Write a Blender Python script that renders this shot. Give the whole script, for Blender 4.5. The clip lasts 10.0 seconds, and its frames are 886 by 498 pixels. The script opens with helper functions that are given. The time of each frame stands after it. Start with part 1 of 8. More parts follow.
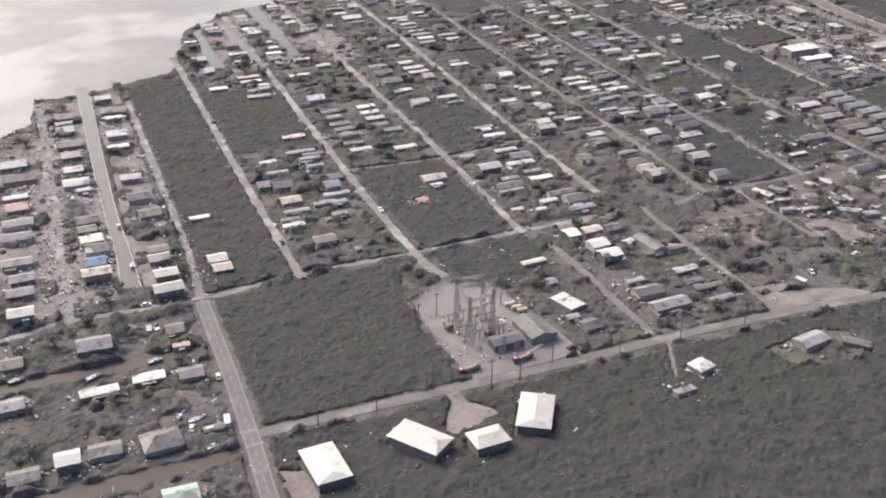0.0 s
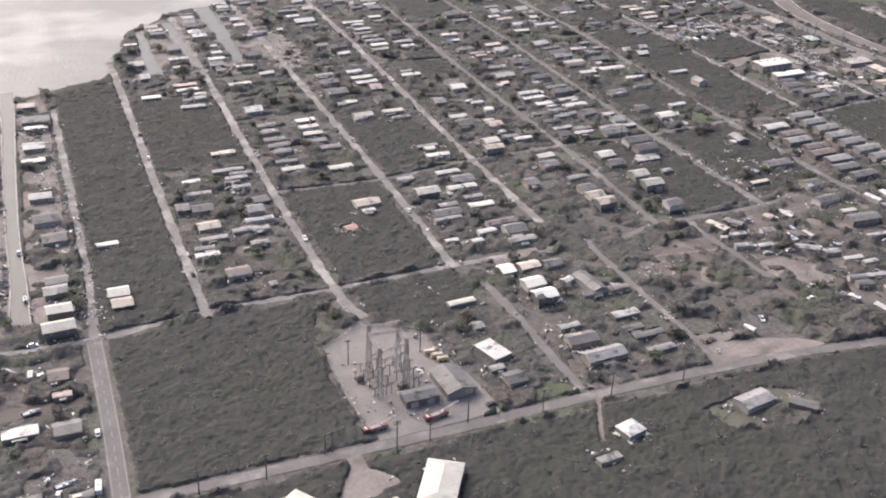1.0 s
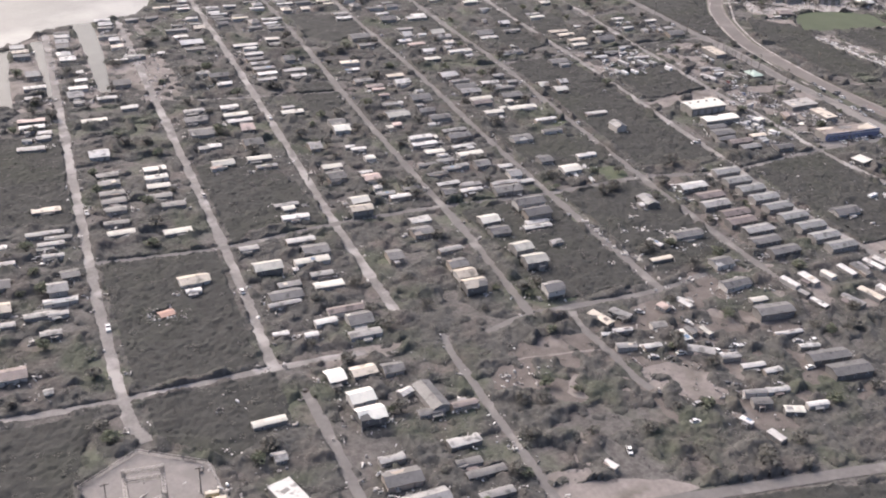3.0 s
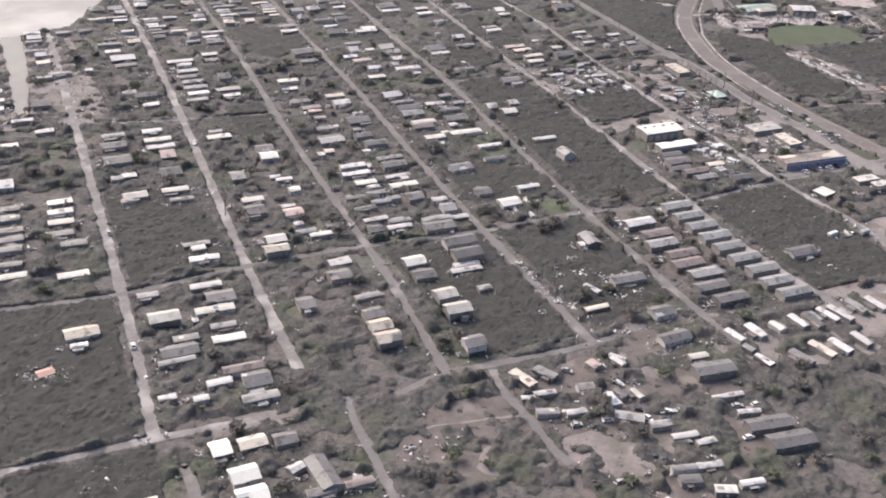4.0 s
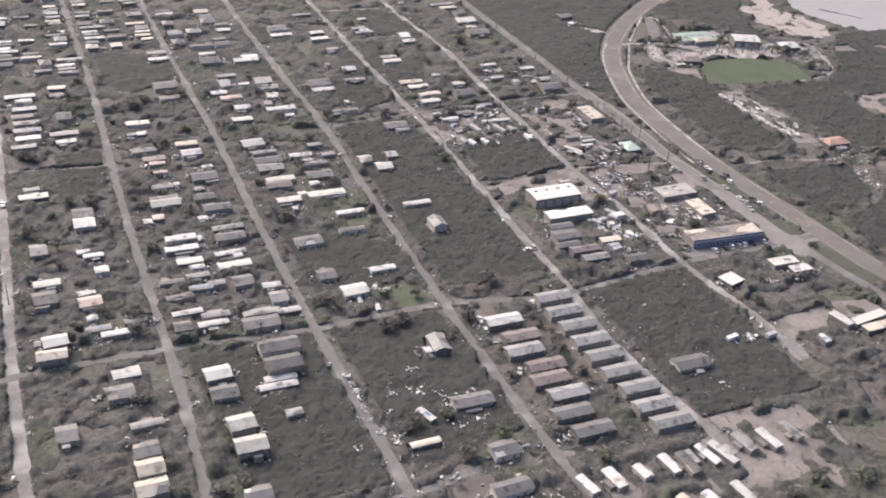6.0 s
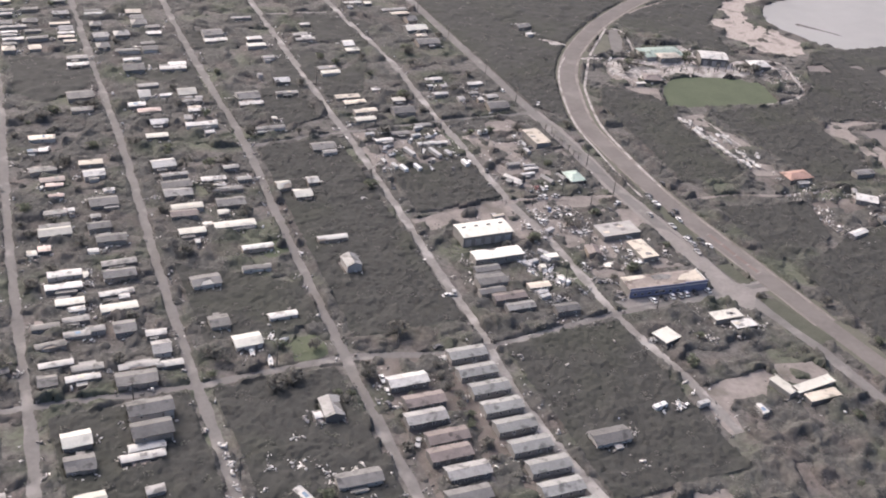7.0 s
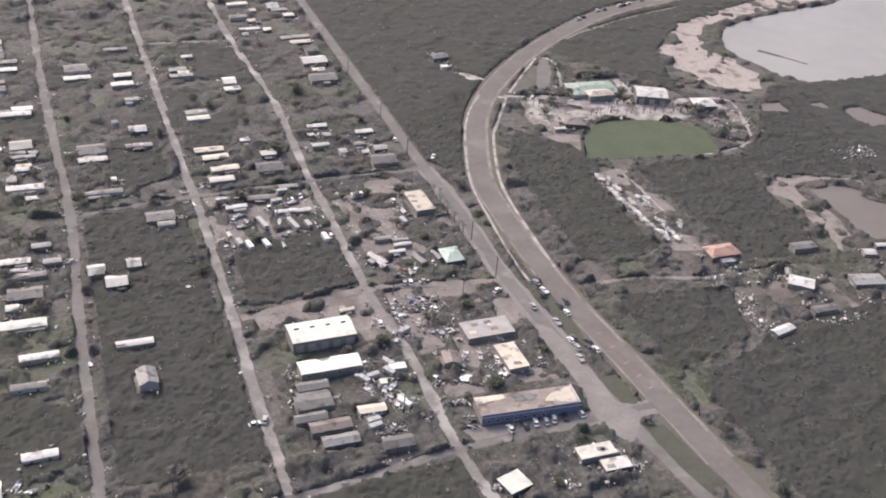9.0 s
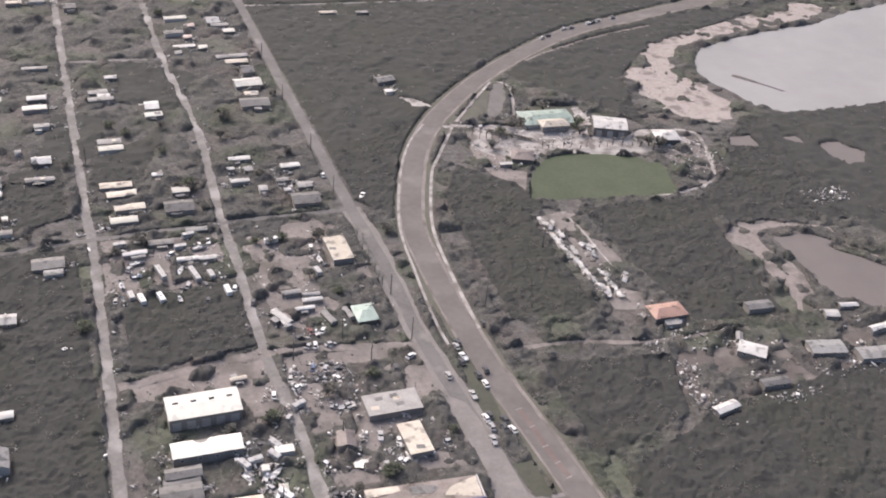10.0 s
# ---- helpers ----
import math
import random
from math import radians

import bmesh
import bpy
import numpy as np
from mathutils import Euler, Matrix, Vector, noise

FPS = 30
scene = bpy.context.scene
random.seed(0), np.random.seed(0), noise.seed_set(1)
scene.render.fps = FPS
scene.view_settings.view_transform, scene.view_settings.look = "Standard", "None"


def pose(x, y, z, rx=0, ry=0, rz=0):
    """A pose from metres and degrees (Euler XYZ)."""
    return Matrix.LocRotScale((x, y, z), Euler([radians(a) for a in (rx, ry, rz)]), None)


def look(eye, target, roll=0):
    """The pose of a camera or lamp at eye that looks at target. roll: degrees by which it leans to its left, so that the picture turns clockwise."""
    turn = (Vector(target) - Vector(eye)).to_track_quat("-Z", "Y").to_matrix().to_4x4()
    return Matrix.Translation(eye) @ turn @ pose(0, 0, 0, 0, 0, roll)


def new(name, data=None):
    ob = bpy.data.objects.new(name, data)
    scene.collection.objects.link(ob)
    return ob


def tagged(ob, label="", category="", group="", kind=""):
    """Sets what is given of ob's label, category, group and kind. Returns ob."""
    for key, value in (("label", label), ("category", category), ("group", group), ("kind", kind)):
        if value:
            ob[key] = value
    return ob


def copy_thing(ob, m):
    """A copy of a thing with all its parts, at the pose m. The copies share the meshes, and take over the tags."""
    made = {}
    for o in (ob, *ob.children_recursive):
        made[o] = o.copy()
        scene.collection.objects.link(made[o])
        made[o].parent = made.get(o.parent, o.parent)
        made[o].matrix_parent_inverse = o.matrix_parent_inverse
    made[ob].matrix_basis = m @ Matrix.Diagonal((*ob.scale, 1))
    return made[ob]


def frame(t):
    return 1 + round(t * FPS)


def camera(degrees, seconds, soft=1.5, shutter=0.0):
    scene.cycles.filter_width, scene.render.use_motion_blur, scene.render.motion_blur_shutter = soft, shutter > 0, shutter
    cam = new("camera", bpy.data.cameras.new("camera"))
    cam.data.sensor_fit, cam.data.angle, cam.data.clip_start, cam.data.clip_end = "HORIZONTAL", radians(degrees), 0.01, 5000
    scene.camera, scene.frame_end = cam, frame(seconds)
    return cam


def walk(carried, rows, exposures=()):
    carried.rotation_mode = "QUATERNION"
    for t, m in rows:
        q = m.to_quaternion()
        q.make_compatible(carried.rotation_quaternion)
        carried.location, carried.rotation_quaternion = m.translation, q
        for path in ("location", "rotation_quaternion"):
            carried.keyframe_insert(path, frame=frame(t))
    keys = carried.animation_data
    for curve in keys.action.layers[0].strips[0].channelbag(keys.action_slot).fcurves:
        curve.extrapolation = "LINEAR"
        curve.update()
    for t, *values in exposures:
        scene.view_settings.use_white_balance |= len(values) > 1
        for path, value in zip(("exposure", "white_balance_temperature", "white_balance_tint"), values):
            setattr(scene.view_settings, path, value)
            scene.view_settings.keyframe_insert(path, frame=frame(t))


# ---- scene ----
cam = camera(43.6, 10.0, soft=2.0)
PATH = [
    (0, (-2.161, -2.443, 140.328), (-1.395, -0.843, 139.404), 0.5),
    (0.5, (11.517, 5.289, 140.478), (12.285, 6.883, 139.545), 1.3),
    (1, (25.644, 13.275, 140.808), (26.412, 14.863, 139.866), 1.6),
    (1.5, (40.019, 21.156, 141.22), (40.787, 22.74, 140.27), 1.8),
    (2, (54.367, 29.084, 141.668), (55.135, 30.665, 140.713), 2.0),
    (2.5, (69.121, 37.104, 142.165), (69.887, 38.683, 141.206), 2.5),
    (4, (113.44, 60.83, 144.369), (114.199, 62.4, 143.391), 3.0),
    (4.5, (128.715, 68.796, 144.822), (129.469, 70.369, 143.841), 3.2),
    (5, (143.659, 77.268, 145.286), (144.413, 78.835, 144.298), 3.5),
    (6.5, (188.199, 105.497, 148.093), (188.956, 107.041, 147.072), 4.9),
    (7, (203.736, 114.588, 148.704), (204.492, 116.124, 147.67), 5.8),
    (7.5, (219.349, 123.283, 149.27), (220.091, 124.819, 148.225), 5.2),
    (8, (235.479, 131.75, 150.0), (236.207, 133.285, 148.944), 5.2),
    (8.5, (251.595, 140.14, 150.597), (252.301, 141.68, 149.535), 5.1),
    (9, (267.797, 149.151, 151.065), (268.489, 150.691, 149.993), 5.1),
    (9.5, (283.898, 159.231, 151.397), (284.579, 160.769, 150.316), 5.5),
    (10, (300.086, 169.504, 151.553), (300.753, 171.043, 150.465), 5.6),
]
walk(cam, [(t, look(eye, target, roll)) for t, eye, target, roll in PATH],
     exposures=[(0.0, 0.2, 6150, 13), (5.0, 0.22, 6150, 13), (10.0, 0.08, 6150, 13)])

# ---- daylight: hazy sky and a low veiled sun over the sea ----
SUN_FROM = Vector((-0.30, 0.80, 0.74)).normalized()
world = bpy.data.worlds.new("hazy_sky")
scene.world = world
world.use_nodes = True
wn = world.node_tree.nodes
sky = wn.new("ShaderNodeTexSky")
sky.sky_type = "NISHITA"
sky.sun_disc = False
sky.sun_elevation = math.asin(SUN_FROM.z)
sky.sun_rotation = math.atan2(SUN_FROM.x, SUN_FROM.y)
sky.air_density, sky.dust_density, sky.ozone_density = 0.8, 8.0, 0.6
wn["Background"].inputs["Strength"].default_value = 0.222
world.node_tree.links.new(sky.outputs["Color"], wn["Background"].inputs["Color"])
sun = new("sun", bpy.data.lights.new("sun", "SUN"))
sun.data.energy, sun.data.angle, sun.data.color = 0.48, radians(20.0), (1.0, 0.95, 0.9)
sun.matrix_world = look(SUN_FROM * 900, (0, 0, 0))

# ---- materials ----
def rgb(v):
    return (v[0], v[1], v[2], 1.0)


def mat(name, low, high, scale=0.5, rough=0.85, metal=0.0, bump=0.25, fine=6.0, each=0.0, ribs=0.0, island=0.0, stain=None, stain_scale=0.1, stain_at=0.6):
    """A surface of two tones at two scales, with relief. each: how far one object differs from the next;
    ribs: spacing of pressed ribs; island: how far loose pieces differ; stain: a third tone in patches."""
    m = bpy.data.materials.new(name)
    m.use_nodes = True
    nt = m.node_tree
    N, K = nt.nodes, nt.links
    bsdf = N["Principled BSDF"]
    bsdf.inputs["Roughness"].default_value = rough
    bsdf.inputs["Metallic"].default_value = metal
    geo = N.new("ShaderNodeNewGeometry")

    def tex(s, detail=4.0):
        t = N.new("ShaderNodeTexNoise")
        t.inputs["Scale"].default_value, t.inputs["Detail"].default_value = s, detail
        K.new(geo.outputs["Position"], t.inputs["Vector"])
        return t

    a, b = tex(scale), tex(scale * fine, 3.0)
    add = N.new("ShaderNodeMath")
    add.operation = "MULTIPLY_ADD"
    K.new(b.outputs["Fac"], add.inputs[0])
    add.inputs[1].default_value = 0.6
    K.new(a.outputs["Fac"], add.inputs[2])
    ramp = N.new("ShaderNodeMapRange")
    ramp.inputs["From Min"].default_value, ramp.inputs["From Max"].default_value = 0.55, 1.05
    K.new(add.outputs[0], ramp.inputs["Value"])
    mix = N.new("ShaderNodeMixRGB")
    mix.inputs["Color1"].default_value, mix.inputs["Color2"].default_value = rgb(low), rgb(high)
    K.new(ramp.outputs["Result"], mix.inputs["Fac"])
    colour = mix.outputs["Color"]
    if stain:
        c = tex(stain_scale, 5.0)
        cut = N.new("ShaderNodeMapRange")
        cut.inputs["From Min"].default_value, cut.inputs["From Max"].default_value = stain_at - 0.05, stain_at + 0.07
        K.new(c.outputs["Fac"], cut.inputs["Value"])
        over = N.new("ShaderNodeMixRGB")
        K.new(cut.outputs["Result"], over.inputs["Fac"])
        K.new(colour, over.inputs["Color1"])
        over.inputs["Color2"].default_value = rgb(stain)
        colour = over.outputs["Color"]
    if each or island:
        src = N.new("ShaderNodeObjectInfo").outputs["Random"] if each else geo.outputs["Random Per Island"]
        amount = each or island
        val = N.new("ShaderNodeMapRange")
        val.inputs["To Min"].default_value, val.inputs["To Max"].default_value = 1 - amount, 1 + amount
        K.new(src, val.inputs["Value"])
        hsv = N.new("ShaderNodeHueSaturation")
        K.new(val.outputs["Result"], hsv.inputs["Value"])
        K.new(colour, hsv.inputs["Color"])
        colour = hsv.outputs["Color"]
    K.new(colour, bsdf.inputs["Base Color"])
    if bump:
        bp = N.new("ShaderNodeBump")
        bp.inputs["Strength"].default_value, bp.inputs["Distance"].default_value = bump, 0.12
        K.new(add.outputs[0], bp.inputs["Height"])
        last = bp
        if ribs:
            tc = N.new("ShaderNodeTexCoord")
            wave = N.new("ShaderNodeTexWave")
            wave.inputs["Scale"].default_value = 0.314 / ribs
            K.new(tc.outputs["Object"], wave.inputs["Vector"])
            rb = N.new("ShaderNodeBump")
            rb.inputs["Strength"].default_value, rb.inputs["Distance"].default_value = 0.35, 0.05
            K.new(wave.outputs["Fac"], rb.inputs["Height"])
            K.new(bp.outputs["Normal"], rb.inputs["Normal"])
            last = rb
        K.new(last.outputs["Normal"], bsdf.inputs["Normal"])
    return m


def brush(name, low, high, green, brown, bump=0.8):
    """Dead brush and litter: dull tones, with greener and redder stretches, and shade between the twigs painted in as
    dark blotches.
    """
    m = mat(name, low, high, 0.45, 0.95, bump=bump, fine=4.5, stain=green, stain_scale=0.055, stain_at=0.56)
    nt = m.node_tree
    N, K = nt.nodes, nt.links
    bsdf = N["Principled BSDF"]
    colour = bsdf.inputs["Base Color"].links[0].from_socket
    geo = N.new("ShaderNodeNewGeometry")
    shift = N.new("ShaderNodeVectorMath")
    shift.inputs[1].default_value = (57.0, 23.0, 11.0)
    K.new(geo.outputs["Position"], shift.inputs[0])
    # second row multiplies dark blotches into the colour, as shade between twigs
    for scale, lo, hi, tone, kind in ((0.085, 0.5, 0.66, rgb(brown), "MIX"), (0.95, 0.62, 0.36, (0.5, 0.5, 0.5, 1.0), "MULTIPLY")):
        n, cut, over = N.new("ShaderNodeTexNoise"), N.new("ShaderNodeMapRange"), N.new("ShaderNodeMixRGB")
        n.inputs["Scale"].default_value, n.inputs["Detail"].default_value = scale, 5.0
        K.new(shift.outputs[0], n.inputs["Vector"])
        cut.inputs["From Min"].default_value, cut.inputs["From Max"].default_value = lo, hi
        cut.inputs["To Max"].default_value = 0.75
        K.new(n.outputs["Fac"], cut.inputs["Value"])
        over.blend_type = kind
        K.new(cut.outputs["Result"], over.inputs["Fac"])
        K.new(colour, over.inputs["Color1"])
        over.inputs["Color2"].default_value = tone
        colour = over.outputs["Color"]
    K.new(colour, bsdf.inputs["Base Color"])
    return m


M = {
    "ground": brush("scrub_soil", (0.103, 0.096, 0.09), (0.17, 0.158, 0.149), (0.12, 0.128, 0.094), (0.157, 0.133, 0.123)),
    "asphalt": mat("worn_asphalt", (0.135, 0.126, 0.121), (0.185, 0.174, 0.167), 0.15, 0.9, bump=0.2, stain=(0.25, 0.235, 0.222), stain_scale=0.12, stain_at=0.6),
    "silty": mat("silt_covered_asphalt", (0.16, 0.149, 0.143), (0.255, 0.24, 0.23), 0.2, 0.9, bump=0.25, stain=(0.345, 0.326, 0.312), stain_scale=0.1, stain_at=0.56),
    "dirt": mat("pale_dirt", (0.17, 0.15, 0.14), (0.28, 0.25, 0.232), 0.15, 0.95, bump=0.4, stain=(0.14, 0.125, 0.11), stain_scale=0.1, stain_at=0.58),
    "gravel": mat("grey_gravel", (0.19, 0.175, 0.167), (0.26, 0.24, 0.228), 0.2, 0.95, bump=0.35, stain=(0.2, 0.185, 0.175), stain_scale=0.12, stain_at=0.6),
    "sand": mat("pale_sand", (0.29, 0.252, 0.232), (0.45, 0.4, 0.37), 0.16, 0.95, bump=0.3, stain=(0.2, 0.177, 0.16), stain_scale=0.16, stain_at=0.56),
    "sand_dull": mat("dull_muddy_sand", (0.2, 0.175, 0.16), (0.33, 0.29, 0.27), 0.15, 0.95, bump=0.3, stain=(0.16, 0.142, 0.13), stain_scale=0.15, stain_at=0.56),
    "coral": mat("white_marl", (0.26, 0.24, 0.228), (0.5, 0.47, 0.445), 0.35, 0.95, bump=0.3, stain=(0.2, 0.18, 0.168), stain_scale=0.2, stain_at=0.54),
    "lawn": mat("field_grass", (0.068, 0.084, 0.05), (0.09, 0.106, 0.065), 0.12, 0.95, bump=0.3, fine=8),
    "lawn_bright": mat("fresh_lawn", (0.078, 0.092, 0.056), (0.11, 0.124, 0.078), 0.2, 0.95, bump=0.3, fine=8),
    "verge": mat("dull_verge_grass", (0.095, 0.095, 0.074), (0.138, 0.134, 0.108), 0.2, 0.95, bump=0.3),
    "paint": mat("worn_road_marking", (0.22, 0.207, 0.198), (0.31, 0.296, 0.283), 0.8, 0.8, bump=0.1),
    "highway": mat("dusty_highway_asphalt", (0.135, 0.121, 0.114), (0.18, 0.162, 0.153), 0.1, 0.9, bump=0.15, stain=(0.21, 0.192, 0.18), stain_scale=0.08, stain_at=0.62),
    "red_lane": mat("reddish_worn_asphalt", (0.15, 0.115, 0.105), (0.2, 0.155, 0.142), 0.3, 0.9, bump=0.15),
    "concrete": mat("weathered_concrete", (0.3, 0.285, 0.27), (0.45, 0.43, 0.41), 0.4, 0.9, bump=0.2, each=0.1),
    "scrub": mat("storm_stripped_scrub", (0.165, 0.158, 0.149), (0.2, 0.191, 0.182), 0.14, 0.95, bump=0.0, island=0.15, stain=(0.168, 0.172, 0.148), stain_scale=0.02, stain_at=0.56),
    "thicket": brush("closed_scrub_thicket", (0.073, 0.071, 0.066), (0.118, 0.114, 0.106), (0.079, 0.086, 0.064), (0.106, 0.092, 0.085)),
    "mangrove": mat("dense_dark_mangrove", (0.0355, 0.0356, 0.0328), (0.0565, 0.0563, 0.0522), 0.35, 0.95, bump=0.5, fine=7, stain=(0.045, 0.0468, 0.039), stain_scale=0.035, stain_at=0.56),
    "brown_soil": mat("brown_churned_soil", (0.1, 0.086, 0.078), (0.165, 0.144, 0.132), 0.3, 0.95, bump=0.5, fine=7, stain=(0.21, 0.185, 0.17), stain_scale=0.12, stain_at=0.6),
    "median": mat("dull_median_grass", (0.066, 0.07, 0.052), (0.092, 0.095, 0.072), 0.2, 0.95, bump=0.3, fine=8),
    "leaf": mat("dark_tree_leaves", (0.165, 0.16, 0.142), (0.22, 0.214, 0.19), 0.3, 0.9, bump=0.0, island=0.25),
    "green_leaf": mat("surviving_green_leaves", (0.155, 0.17, 0.12), (0.205, 0.22, 0.16), 0.3, 0.9, bump=0.0, island=0.25),
    "bark": mat("grey_bark", (0.1, 0.085, 0.075), (0.17, 0.15, 0.135), 2.0, 0.95, bump=0.4),
    "pole": mat("weathered_pole_wood", (0.1, 0.09, 0.08), (0.18, 0.165, 0.15), 2.0, 0.9, bump=0.3),
    "steel": mat("galvanised_steel", (0.25, 0.24, 0.235), (0.4, 0.385, 0.375), 1.0, 0.5, 0.6, bump=0.1),
    "darksteel": mat("dull_dark_steel", (0.08, 0.078, 0.075), (0.14, 0.135, 0.13), 1.0, 0.6, 0.3, bump=0.1),
    "glass": mat("dark_window_glass", (0.05, 0.052, 0.054), (0.085, 0.086, 0.088), 0.5, 0.12, bump=0.02),
    "rubber": mat("tyre_rubber", (0.02, 0.02, 0.02), (0.04, 0.04, 0.04), 2.0, 0.9, bump=0.1),
    "trim": mat("white_trim", (0.55, 0.54, 0.52), (0.7, 0.69, 0.67), 1.0, 0.7, bump=0.1),
    "door": mat("faded_door", (0.14, 0.12, 0.11), (0.3, 0.27, 0.25), 1.0, 0.7, bump=0.1, each=0.3),
    "red": mat("faded_red_paint", (0.25, 0.07, 0.065), (0.36, 0.13, 0.12), 0.8, 0.5, bump=0.05),
    "yellow": mat("yellow_plant_paint", (0.48, 0.4, 0.24), (0.6, 0.52, 0.33), 0.8, 0.5, bump=0.05),
    "engine_red": mat("fire_engine_red", (0.19, 0.056, 0.052), (0.27, 0.092, 0.086), 0.8, 0.4, bump=0.05),
    "rusty": mat("rust_stained_steel", (0.16, 0.125, 0.115), (0.25, 0.2, 0.185), 0.8, 0.7, 0.2, bump=0.1),
    "deck": mat("bare_roof_deck", (0.22, 0.19, 0.17), (0.36, 0.31, 0.28), 0.35, 0.9, bump=0.3, stain=(0.14, 0.115, 0.1), stain_scale=0.3, stain_at=0.55),
    "blue_wall": mat("blue_painted_wall", (0.165, 0.175, 0.262), (0.22, 0.232, 0.335), 0.5, 0.75, bump=0.1),
    "debris": mat("storm_debris", (0.16, 0.147, 0.14), (0.42, 0.4, 0.38), 0.7, 0.85, bump=0.1, island=0.5),
    "pale_debris": mat("pale_storm_debris", (0.42, 0.405, 0.39), (0.75, 0.73, 0.7), 0.7, 0.8, bump=0.1, island=0.35),
}
ROOF = {}
for key, low, high in (("w", (0.455, 0.441, 0.42), (0.635, 0.617, 0.59)), ("W", (0.51, 0.49, 0.435), (0.625, 0.602, 0.535)), ("l", (0.215, 0.208, 0.201), (0.34, 0.329, 0.318)), ("g", (0.125, 0.12, 0.116), (0.19, 0.183, 0.177)),
                       ("t", (0.47, 0.415, 0.34), (0.63, 0.565, 0.475)), ("r", (0.165, 0.137, 0.127), (0.238, 0.198, 0.184)), ("X", (0.68, 0.657, 0.588), (0.78, 0.757, 0.678)), ("s", (0.215, 0.213, 0.205), (0.305, 0.302, 0.291)), ("p", (0.42, 0.33, 0.29), (0.58, 0.46, 0.41)),
                       ("b", (0.12, 0.18, 0.27), (0.19, 0.27, 0.38)), ("n", (0.3, 0.38, 0.33), (0.42, 0.5, 0.44)), ("o", (0.42, 0.26, 0.205), (0.54, 0.35, 0.28))):
    ROOF[key] = mat("roof_sheet_" + key, low, high, 0.35, 0.55, bump=0.15, fine=5, each=0.2, ribs=0.22,
                    stain=tuple((0.86 if key in "WX" else 0.5) * v for v in low), stain_scale=0.45, stain_at=0.6)
WALL = [mat("siding_" + n, lo, hi, 0.5, 0.8, bump=0.12, each=0.15) for n, lo, hi in (
    ("white", (0.42, 0.398, 0.37), (0.56, 0.533, 0.497)), ("grey", (0.225, 0.211, 0.196), (0.32, 0.302, 0.281)), ("tan", (0.27, 0.232, 0.196), (0.385, 0.338, 0.292)),
    ("slate", (0.135, 0.128, 0.12), (0.2, 0.19, 0.179)))]


def let_light_through(m, share):
    """Thin leaves and twigs pass part of the light on."""
    nt = m.node_tree
    bsdf, out = nt.nodes["Principled BSDF"], nt.nodes["Material Output"]
    thin, mixed = nt.nodes.new("ShaderNodeBsdfTranslucent"), nt.nodes.new("ShaderNodeMixShader")
    mixed.inputs["Fac"].default_value = share
    nt.links.new(bsdf.inputs["Base Color"].links[0].from_socket, thin.inputs["Color"])
    nt.links.new(bsdf.outputs["BSDF"], mixed.inputs[1])
    nt.links.new(thin.outputs["BSDF"], mixed.inputs[2])
    nt.links.new(mixed.outputs["Shader"], out.inputs["Surface"])


for key in ("scrub", "leaf", "green_leaf"):
    let_light_through(M[key], 0.5)


def water(name, low, high, rough, wave, plume=None):
    m = mat(name, low, high, 0.02, rough, bump=0.0, stain=plume, stain_scale=0.018, stain_at=0.53)
    nt = m.node_tree
    bsdf = nt.nodes["Principled BSDF"]
    bsdf.inputs["IOR"].default_value = 1.33
    geo = nt.nodes.new("ShaderNodeNewGeometry")
    n = nt.nodes.new("ShaderNodeTexNoise")
    n.inputs["Scale"].default_value, n.inputs["Detail"].default_value = 0.7, 6.0
    nt.links.new(geo.outputs["Position"], n.inputs["Vector"])
    b = nt.nodes.new("ShaderNodeBump")
    b.inputs["Strength"].default_value, b.inputs["Distance"].default_value = wave, 0.25
    nt.links.new(n.outputs["Fac"], b.inputs["Height"])
    nt.links.new(b.outputs["Normal"], bsdf.inputs["Normal"])
    return m


M["sea"] = water("silty_shallow_sea", (0.13, 0.131, 0.123), (0.2, 0.2, 0.19), 0.32, 0.7, (0.3, 0.295, 0.28))
M["canal"] = water("murky_canal_water", (0.06, 0.063, 0.058), (0.09, 0.093, 0.086), 0.25, 0.3)
M["mud"] = water("mud_pond_water", (0.15, 0.132, 0.124), (0.19, 0.168, 0.158), 0.6, 0.2)
M["ditch"] = water("brown_ditch_water", (0.05, 0.042, 0.039), (0.075, 0.063, 0.058), 0.55, 0.2)
M["lagoon"] = water("pale_lagoon_water", (0.29, 0.28, 0.266), (0.35, 0.339, 0.324), 0.35, 0.3)

# ---- building helpers ----
def mesh_of(name, verts, faces, materials):
    me = bpy.data.meshes.new(name)
    me.from_pydata([tuple(v) for v in verts], [], faces)
    for m in materials if isinstance(materials, (list, tuple)) else [materials]:
        me.materials.append(m)
    return me


def part(name, me, parent, at=(0, 0, 0), turn=0.0, label=""):
    """Links a mesh as one object under a thing."""
    ob = new(name, me)
    ob.parent = parent
    ob.matrix_basis = pose(at[0], at[1], at[2], 0, 0, turn)
    return tagged(ob, label)


def thing(name, x, y, z=0.0, turn=0.0, **tags):
    ob = new(name)
    ob.matrix_basis = pose(x, y, z, 0, 0, turn)
    return tagged(ob, **tags)


def box_data(x0, x1, y0, y1, z0, z1, base=0):
    v = [(x0, y0, z0), (x1, y0, z0), (x1, y1, z0), (x0, y1, z0), (x0, y0, z1), (x1, y0, z1), (x1, y1, z1), (x0, y1, z1)]
    f = [(0, 3, 2, 1), (4, 5, 6, 7), (0, 1, 5, 4), (1, 2, 6, 5), (2, 3, 7, 6), (3, 0, 4, 7)]
    return v, [tuple(i + base for i in q) for q in f]


